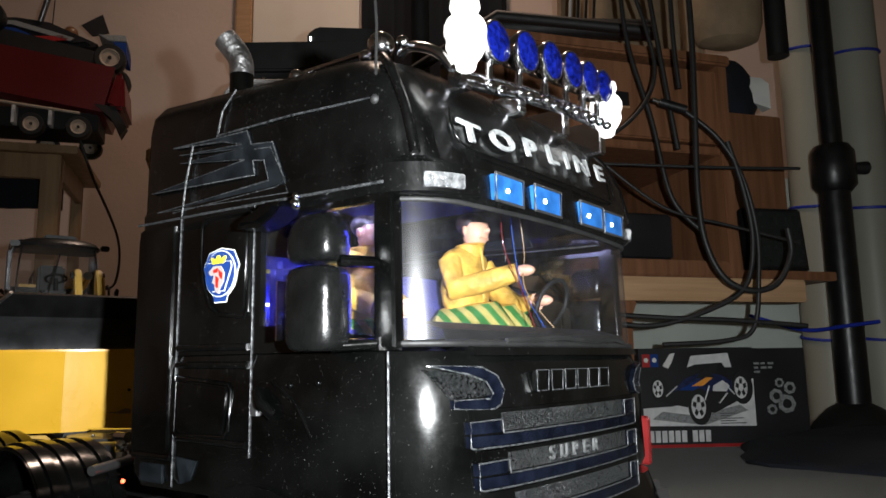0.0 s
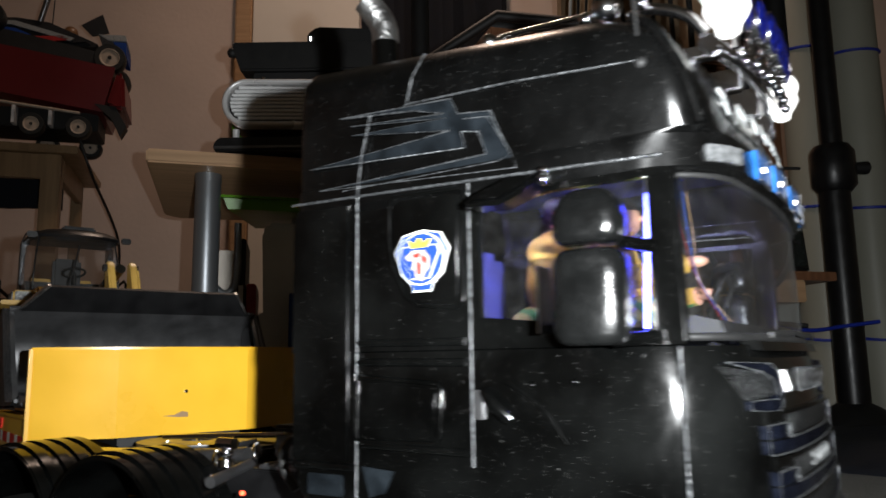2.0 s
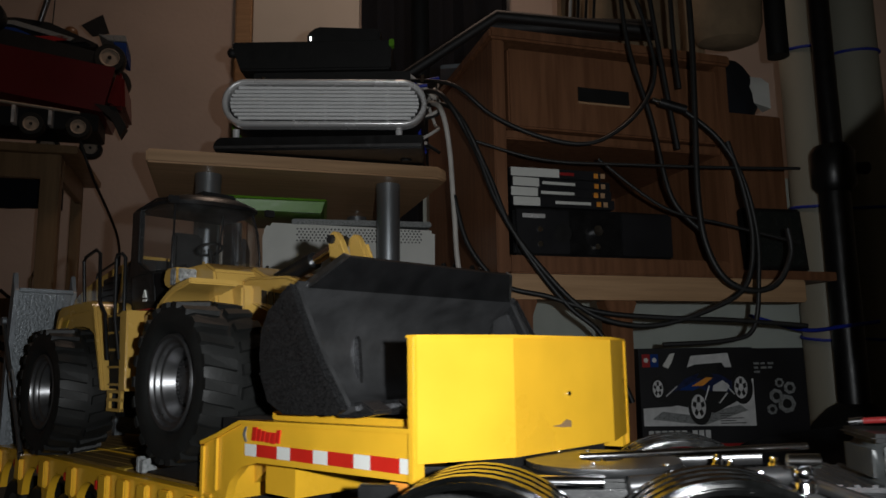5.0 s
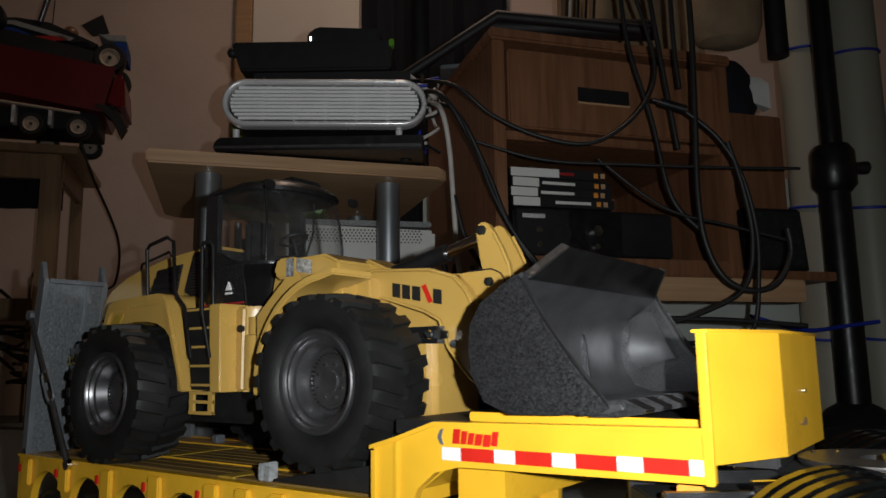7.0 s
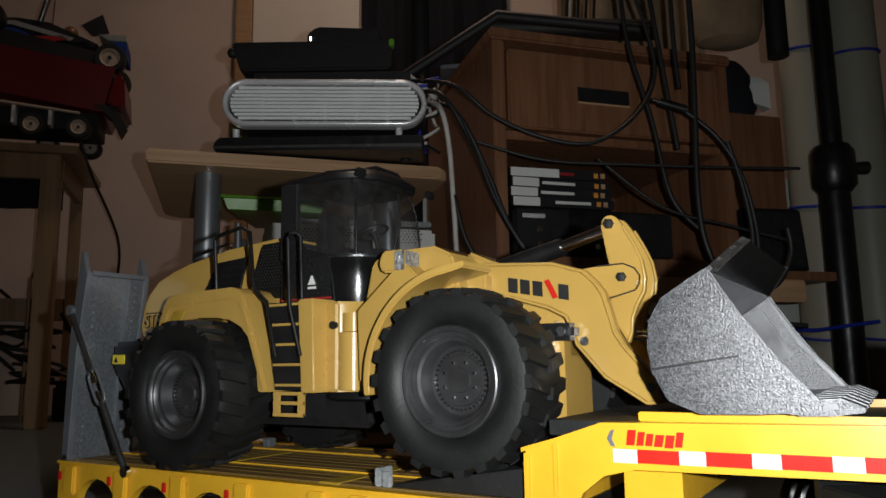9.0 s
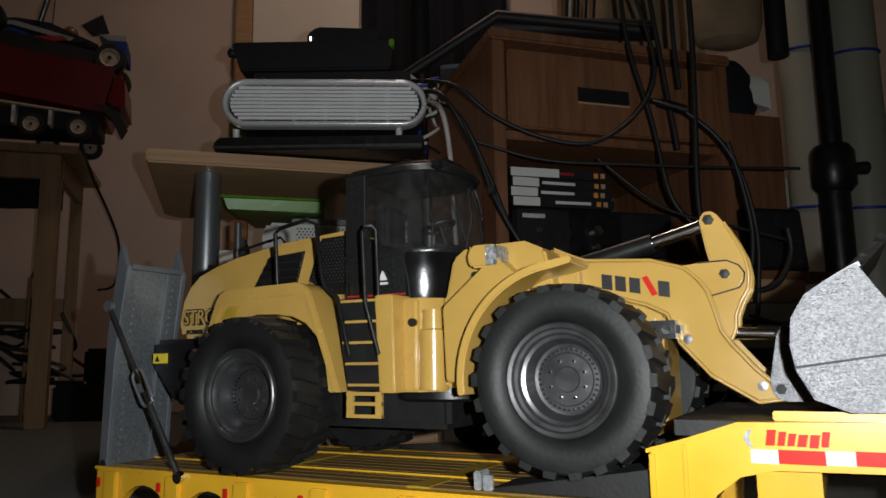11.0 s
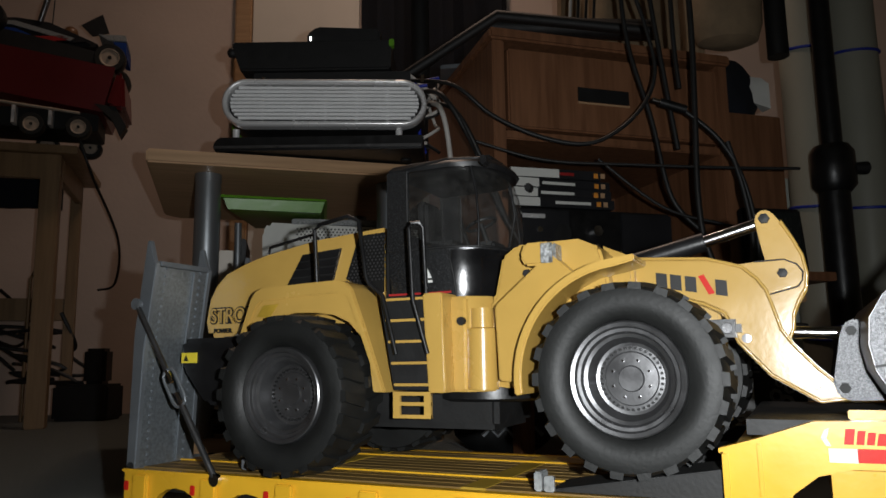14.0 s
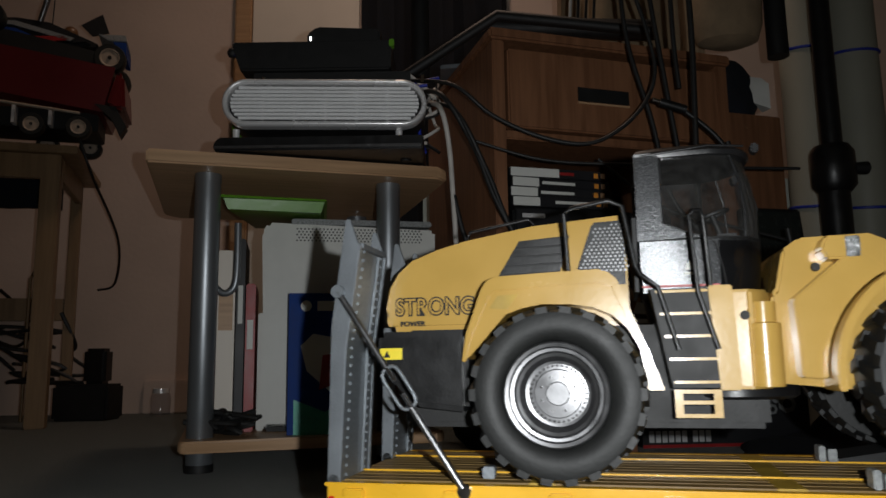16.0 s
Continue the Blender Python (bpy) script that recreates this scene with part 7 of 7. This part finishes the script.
    part("wiper_cowl", loft([[(front_u(v, 0.17) + e, v, 0.1678 + dz) for e, dz in ((-0.006, 0.0), (0.0025, -0.001), (0.0015, 0.002), (-0.005, 0.0035))] for v in [-0.07 + 0.14 * k / 10 for k in range(11)]]), LACQUER, t)
    part("bumper", loft([plan(0.03, -0.06, 0.010, 0.0945, 0.034), plan(0.04, -0.06, 0.014, 0.095, 0.034), plan(0.095, -0.06, 0.012, 0.095, 0.034), plan(0.1115, -0.06, 0.006, 0.094, 0.034)]), LACQUER, t, "black front bumper")
    # roof: lamp bar, horns, stack, aerial
    bar = part("lamp_bar", tube([(-0.010 + 0.006 * (1 - (v / 0.07) ** 2), v, 0.2742 + 0.107 * (v + 0.051)) for v in [-0.066 + 0.125 * k / 10 for k in range(11)]], 0.0036, 12), CHROME, t, "chrome roof lamp bar")
    for v in (-0.06, -0.02, 0.02, 0.06):
        part("bar_bracket", box(-0.028, -0.006, v - 0.003, v + 0.003, 0.2690, 0.2750 + 0.107 * (v + 0.051), 0.001), CHROME, bar)
    for k in range(6):
        v = -0.0510 + 0.0196 * k
        h = 0.0021 * k
        u = -0.004 + 0.006 * (1 - (v / 0.07) ** 2)
        sp = part("roof_spotlight", lathe([(0.0005, -0.010), (0.004, -0.009), (0.0080, -0.002), (0.0090, 0.002), (0.0087, 0.003)], (u, v, 0.2892 + h), "x", 24), CHROME, t, "round blue spotlight")
        part("lens", lathe([(0.0080, 0.0022), (0.0080, 0.0032), (0.0055, 0.0044), (0.0005, 0.0050)], (u, v, 0.2892 + h), "x", 24), BLUEGLASS, sp, "blue lens")
        part("spot_stem", tube([(u - 0.002, v, 0.2745 + h), (u - 0.002, v, 0.2812 + h)], 0.0016, 8), CHROME, sp)
        for dv in (-0.004, 0.004):
            part("spot_bolt", ball((u + 0.001, v + dv, 0.2705 + h), 0.0024), CHROME, sp)
    for v, h in ((-0.0685, 0.0), (0.0560, 0.0045)):
        rings = [(0.0022, 0.2720), (0.0035, 0.2730), (0.0040, 0.2755), (0.0060, 0.2785), (0.0072, 0.2815), (0.0068, 0.2845), (0.0078, 0.2872), (0.0076, 0.2900), (0.0066, 0.2922), (0.0050, 0.2940), (0.0046, 0.2952), (0.0056, 0.2972), (0.0052, 0.3000), (0.0025, 0.3015)]
        part("lit_figure_lamp", lathe([(r * 1.06, z + h) for r, z in rings], (-0.002, v, 0), "z", 24), GLOWFIG, t, "glowing white stacked-ring lamp")
    for s in (-1,):
        part("horn", tube([(-0.088, s * 0.070, 0.2935), (-0.050, s * 0.070, 0.2925)], [0.0012, 0.0012], 8), CHROME, t)
    for u, v, r in ((-0.0435, -0.0695, 0.0058), (-0.0915, -0.0725, 0.0034), (-0.0870, -0.0715, 0.0026), (-0.0515, -0.0705, 0.0028), (-0.0300, -0.072, 0.0026)):
        part("horn_bell", ball((u, v, 0.2880 + r), r), CHROME, t, "chrome horn")
    part("roof_rail", tube([(-0.036, -0.066, 0.2890), (-0.028, -0.068, 0.2895), (-0.016, -0.068, 0.2840), (-0.010, -0.066, 0.2765)], 0.0022, 8, 5), CHROME, t)
    st = part("exhaust_pipe", tube([(-0.1600, -0.050, 0.275), (-0.1600, -0.050, 0.3200)], 0.0062, 20), LACQUER, t, "exhaust stack with a cut metal tip")
    part("exhaust_tip", tube([(-0.1600, -0.050, 0.3165), (-0.1602, -0.0503, 0.3225), (-0.1618, -0.0520, 0.3285), (-0.1665, -0.0565, 0.3370)], 0.0064, 20, 3), WORN, st, "dull metal tip")
    part("aerial", tube([(-0.0255, -0.0925, 0.2600), (-0.0265, -0.0915, 0.2750), (-0.0275, -0.090, 0.2900), (-0.034, -0.087, 0.3450), (-0.04, -0.085, 0.40)], 0.0006, 6), MATTE, t)
    part("aerial_foot", ball((-0.0250, -0.0935, 0.2595), 0.0020), MATTE, t)
    # inside the cab
    for v in (-0.045, 0.045):
        seat = part("seat", join(box(-0.112, -0.072, v - 0.018, v + 0.018, 0.1713, 0.1790, 0.003), box(-0.122, -0.110, v - 0.018, v + 0.018, 0.1713, 0.212, 0.004)), SEATC, t, "dark blue seat")
    part("seat_blanket", box(-0.100, -0.060, 0.018, 0.072, 0.1792, 0.1815, 0.0008), RUG, t, "green and yellow striped blanket")
    for k in range(5):
        part("blanket_stripe", box(-0.100 + 0.008 * k, -0.0965 + 0.008 * k, 0.0175, 0.0725, 0.1791, 0.1820, 0.0004), SHIRT, t)
    part("dashboard", loft([[(-0.028, v, 0.1713), (-0.008, v, 0.1713), (-0.010, v, 0.1765), (-0.024, v, 0.1800)] for v in (-0.075, -0.03, 0.03, 0.08)]), MATTE, t)
    part("steering_wheel", tube([(-0.034 + 0.005 * math.cos(a), 0.05 + 0.014 * math.sin(a), 0.193 + 0.012 * math.cos(a)) for a in [2 * math.pi * k / 20 for k in range(21)]], 0.0012, 6), MATTE, t)
    part("light_strip", box(-0.170, -0.168, -0.085, 0.02, 0.196, 0.1975), LEDBLUE, t, "blue light strip")
    part("light_strip", tube([(-0.03, -0.086, 0.174), (-0.0275, -0.086, 0.218)], 0.0008, 6), LEDBLUE, t, "blue light strip")
    part("light_strip", box(-0.15, -0.04, -0.080, -0.074, 0.2535, 0.2555), CEILED, t, "cold blue ceiling strip")
    part("bunk", box(-0.168, -0.128, -0.085, 0.085, 0.1713, 0.186, 0.004), SEATC, t)
    part("shelf_trim", tube([(-0.16, -0.07, 0.212), (-0.16, -0.03, 0.2135), (-0.16, 0.03, 0.2125)], 0.0012, 6), YTAG, t)
    for k, (m_, y) in enumerate(((BLOOD, 0.006), (BLUE, 0.012), (PINE, 0.018))):
        part("loose_wire", tube([(-0.045, y + 0.016, 0.2550), (-0.043, y + 0.013 + 0.004 * k, 0.222), (-0.040, y + 0.024 - 0.004 * k, 0.200), (-0.028, y + 0.016 + 0.004 * k, 0.1795)], 0.00028, 6, 5), m_, t, "loose coloured wire")
    # chassis behind the cab
    part("fifth_wheel", lathe([(0.010, 0.1145), (0.034, 0.1145), (0.036, 0.1165), (0.036, 0.1185), (0.010, 0.1186)], (-0.345, 0, 0), "z", 32, True), GUN, t, "greasy fifth wheel plate")
    part("fifth_wheel_base", box(-0.385, -0.305, -0.03, 0.03, 0.108, 0.1144, 0.002), MATTE, t)
    part("cross_plate", box(-0.455, -0.14, -0.0258, 0.0258, 0.098, 0.1045, 0.001), MATTE, t)
    part("catwalk", box(-0.256, -0.196, -0.034, 0.034, 0.1105, 0.1125, 0.0006), GUN, t, "tread plate catwalk")
    for k in range(9):
        part("catwalk_rib", box(-0.253 + k * 0.0066, -0.251 + k * 0.0066, -0.033, 0.033, 0.1125, 0.1134), GUN, t)
    ab = part("battery_box", bevelled(box(-0.240, -0.197, -0.040, 0.0, 0.1126, 0.1315), 0.004, 3), mat("grey_plastic", (0.028, 0.03, 0.03), 0.35, 0, 0.2, 60, 0.1), t, "grey plastic box")
    part("box_panel", box(-0.237, -0.222, -0.0412, -0.040, 0.118, 0.1295, 0.0008), DULLGREY, ab)
    part("box_lid", bevelled(box(-0.2405, -0.1965, -0.0405, 0.0005, 0.1305, 0.1340), 0.0016, 2), BLACKP, ab)

    def coil(a, b, r, n, wire):
        a, b = Vector(a), Vector(b)
        d = (b - a).normalized()
        e = d.cross(Vector((0, 0, 1))).normalized()
        f = d.cross(e)
        return tube([a + (b - a) * (i / (n * 12)) + (e * math.cos(2 * math.pi * i / 12) + f * math.sin(2 * math.pi * i / 12)) * r for i in range(n * 12 + 1)], wire, 6)

    part("air_hose", coil((-0.224, -0.030, 0.1385), (-0.1965, -0.043, 0.1400), 0.0028, 24, 0.0007), mat("blue_hose", (0.008, 0.04, 0.24), 0.35), t, "blue coiled air hose")
    part("air_hose", coil((-0.2000, -0.040, 0.1170), (-0.1885, -0.036, 0.1420), 0.0028, 12, 0.0008), mat("yellow_hose", (0.65, 0.5, 0.02), 0.4), t, "yellow coiled hose")
    part("air_hose", tube([(-0.225, -0.023, 0.1385), (-0.236, -0.018, 0.1375)], 0.0014, 8), BLOOD, t)
    part("hose_plug", tube([(-0.236, -0.018, 0.1375), (-0.241, -0.016, 0.1368)], 0.0018, 8), CHROME, t)
    po = part("hose_post", prism([(-0.1945, 0.1150), (-0.1905, 0.1150), (-0.1945, 0.1595), (-0.1985, 0.1595)], -0.0480, -0.0450, w=0.0004), PAPER, t, "white hose post")
    part("post_foot", box(-0.1960, -0.1870, -0.0500, -0.0430, 0.0915, 0.1150, 0.0008), MATTE, po)
    part("post_bracket", prism([(-0.1985, 0.1595), (-0.1945, 0.1595), (-0.1940, 0.1660), (-0.1885, 0.1660), (-0.1875, 0.1560), (-0.1930, 0.1550), (-0.1930, 0.1440), (-0.1855, 0.1440), (-0.1860, 0.1670), (-0.1880, 0.1690), (-0.1975, 0.1690)], -0.0445, -0.0425), DULLGREY, po, "grey clear plastic bracket")
    part("hose_bend", tube([(-0.200, -0.050, 0.128), (-0.206, -0.062, 0.130), (-0.209, -0.064, 0.119), (-0.202, -0.062, 0.108)], 0.0022, 8, 5), CABLE, t)
    random.seed(21)
    for a, b, r, m_ in (((-0.355, -0.018, 0.1215), (-0.256, -0.006, 0.1255), 0.0016, CHROME), ((-0.335, -0.040, 0.1125), (-0.268, -0.030, 0.1165), 0.0042, GUN), ((-0.335, 0.040, 0.1125), (-0.268, 0.030, 0.1165), 0.0042, GUN), ((-0.42, -0.034, 0.112), (-0.345, -0.034, 0.113), 0.0030, CHROME), ((-0.26, -0.036, 0.113), (-0.245, -0.075, 0.110), 0.0028, GUN)):
        part("link_rod", tube([a, b], r, 10), m_, t)
    for k in range(14):
        x, y = random.uniform(-0.37, -0.26), random.choice((-1, 1)) * random.uniform(0.0, 0.042)
        part("chassis_bolt", lathe([(0.0022, 0.110), (0.0022, 0.1165), (0.0012, 0.1175), (0.0012, 0.1195)], (x, y, 0), "z", 6), CHROME, t)
    part("tie_down", join(lathe([(0.0048, 0.1125), (0.0042, 0.116)], (-0.268, -0.045, 0), "z", 14), ball((-0.268, -0.045, 0.1195), 0.0038), tube([(-0.274, -0.045, 0.124), (-0.262, -0.045, 0.124)], 0.003, 10)), CHROME, t)
    part("status_light", ball((-0.2387, -0.0605, 0.1035), 0.0012), REDLED, t, "small red light")
    part("side_marker", box(-0.012, -0.004, 0.0955, 0.0975, 0.11, 0.135, 0.002), BLOOD, t)


tractor_parts()


def doll_mesh(v, reach):
    """A seated painted doll as one plain mesh."""
    b = [ball((-0.088, v, 0.1995), 0.0125, (0.85, 1.15, 1.35)), ball((-0.088, v, 0.2125), 0.0118, (0.75, 1.25, 0.6)), ball((-0.092, v, 0.184), 0.0125, (1.1, 1.15, 0.6)),
         tube([(-0.086, v, 0.2140), (-0.084, v, 0.2205)], 0.0042, 10), ball((-0.0815, v, 0.2265), 0.0070, (1.0, 0.9, 1.2)), ball((-0.0845, v, 0.2300), 0.0072, (1.0, 1.0, 0.75)), ball((-0.0745, v, 0.2262), 0.0015), lathe([(0.0062, 0.2145), (0.0066, 0.2165), (0.0072, 0.2195), (0.0066, 0.2200), (0.0056, 0.2165)], (-0.085, v, 0), "z", 14), tube([(-0.0785, v, 0.2185), (-0.0768, v, 0.207), (-0.0775, v, 0.195)], 0.0007, 5), tube([(-0.0765, v - 0.0035, 0.2225), (-0.0755, v, 0.2222), (-0.0765, v + 0.0035, 0.2225)], 0.0006, 5), ball((-0.083, v - 0.0064, 0.2262), 0.0017, (0.8, 0.5, 1.3)), ball((-0.083, v + 0.0064, 0.2262), 0.0017, (0.8, 0.5, 1.3))]
    for s in (-1, 1):
        if reach < 0:
            b.append(tube([(-0.087, v + s * 0.0135, 0.2115), (-0.084, v + s * 0.017, 0.198), (-0.070, v + s * 0.010, 0.1925)], [0.0055, 0.0056, 0.0045], 10))
            b.append(ball((-0.067, v + s * 0.008, 0.1920), 0.0040, (1.3, 0.8, 0.8)))
            continue
        b.append(tube([(-0.087, v + s * 0.0135, 0.2115), (-0.080, v + s * 0.0175, 0.1985), (-0.066, v + s * 0.0135, 0.1960 - 0.005 * s * reach), (-0.053, v + s * 0.008, 0.1985 - 0.006 * s * reach)], [0.0055, 0.0056, 0.0050, 0.0040], 10))
        b.append(ball((-0.0495, v + s * 0.0075, 0.1990 - 0.006 * s * reach), 0.0036, (1.5, 0.8, 0.7)))
        b.append(tube([(-0.095, v + s * 0.007, 0.1845), (-0.066, v + s * 0.009, 0.1865), (-0.055, v + s * 0.009, 0.1745)], [0.0070, 0.0064, 0.0050], 10))
    return join(*b)


def paint_doll(ob, skin_from):
    """Skin, hair and cloth as materials of the one mesh, chosen by height and reach."""
    me = ob.data
    for m_ in (SKIN, HAIR, RUG):
        me.materials.append(m_)
    for p in me.polygons:
        c = p.center
        if c.z > 0.2202:
            p.material_index = 2 if (c.z > 0.2288 or (c.x < -0.0845 and c.z > 0.223)) else 1
        elif c.x > -0.0535 and c.z > 0.19:
            p.material_index = 1
        elif c.x > -0.0715 and c.z > 0.1885:
            p.material_index = 1 if skin_from else 0
        elif c.z < 0.1895 and c.x > -0.1 and c.x < -0.05:
            p.material_index = 3


doll = thing("doll", "painted doll in a yellow jacket seated at the steering wheel", "doll", "dolls in the cab", bm=doll_mesh(0.045, 1), material=SHIRT)
paint_doll(doll, 0)
doll_mate = thing("doll", "painted doll in a yellow jacket on the passenger seat", "doll", "dolls in the cab", bm=doll_mesh(-0.036, -1), material=SHIRT)
paint_doll(doll_mate, 1)
for vert in doll.data.vertices:
    vert.co.x = -0.088 + (vert.co.x + 0.090) * 1.12
    vert.co.y = 0.047 + (vert.co.y - 0.045) * 1.18
    vert.co.z = 0.178 + (vert.co.z - 0.178) * 1.19
for vert in doll_mate.data.vertices:
    vert.co.x += 0.007
    vert.co.y -= 0.006
    vert.co.z -= 0.004


# ---- what moves ----
def at(x, y, yaw):
    return pose(x, y, 0, 0, 0, yaw)


def motions():
    trailer_rows = [(0.0, at(-0.4508, 0.7152, -54.3)), (0.5, at(-0.4492, 0.7143, -54.25)), (1.0, at(-0.4445, 0.709, -54.0)), (1.5, at(-0.4299, 0.692, -53.4)),
                    (2.0, at(-0.3985, 0.663, -52.4)), (2.5, at(-0.3525, 0.632, -51.6)), (3.0, at(-0.2995, 0.596, -50.4)), (3.5, at(-0.2798, 0.5815, -49.55)),
                    (4.0, at(-0.2424, 0.556, -48.0)), (4.2, at(-0.2268, 0.5445, -47.35)), (6.3, at(-0.1132, 0.4892, -38.72)), (6.5, at(-0.1004, 0.4846, -37.98)),
                    (7.0, at(-0.0745, 0.473, -36.58)), (7.5, at(-0.0543, 0.4662, -35.37)), (8.0, at(-0.0243, 0.4571, -33.56)), (8.5, at(-0.0031, 0.4506, -32.35)),
                    (9.0, at(0.0077, 0.4473, -31.66)), (9.2, at(0.0100, 0.4466, -31.6)), (11.3, at(0.0802, 0.4306, -27.2)), (11.5, at(0.0857, 0.4303, -26.89)),
                    (12.0, at(0.0931, 0.4298, -26.36)), (12.5, at(0.0936, 0.4297, -26.3)), (13.0, at(0.0988, 0.4288, -26.0)), (13.5, at(0.1059, 0.4273, -25.64)),
                    (14.0, at(0.1061, 0.4271, -25.63)), (14.5, at(0.1228, 0.4256, -24.47)), (15.0, at(0.1797, 0.4228, -20.82)), (15.5, at(0.2494, 0.4236, -16.39)), (16.0, at(0.3009, 0.4260, -13.32))]
    walk(trailer, trailer_rows)
    walk(loader, trailer_rows)
    tractor_rows = [(0.0, at(0.0524, 0.3159, -36.98)), (0.5, at(0.0542, 0.315, -36.95)), (1.0, at(0.0628, 0.3115, -36.6)), (1.5, at(0.0879, 0.3032, -35.4)),
                    (2.0, at(0.1358, 0.2921, -32.2)), (2.5, at(0.1917, 0.2810, -28.6)), (3.0, at(0.2562, 0.2705, -24.2)), (3.5, at(0.2806, 0.2689, -22.4)),
                    (4.0, at(0.3289, 0.2706, -19.5)), (4.2, at(0.348, 0.2705, -18.2))]
    for t, x, y, yaw in ((5.2, 0.137, 0.3475, -9.0), (6.3, 0.2093, 0.3464, -2.0), (7.5, 0.277, 0.3455, 1.0), (9.2, 0.3476, 0.3448, 3.5), (11.3, 0.4246, 0.353, 8.0), (14.5, 0.4705, 0.3668, 13.0), (15.2, 0.565, 0.393, 18.0), (16.0, 0.6534, 0.4353, 23.0)):
        tractor_rows.append((t, at(x + 0.2936 * math.cos(radians(yaw)), y + 0.2936 * math.sin(radians(yaw)), yaw)))
    walk(tractor, tractor_rows)
    walk(doll, tractor_rows)
    walk(doll_mate, tractor_rows)


motions()
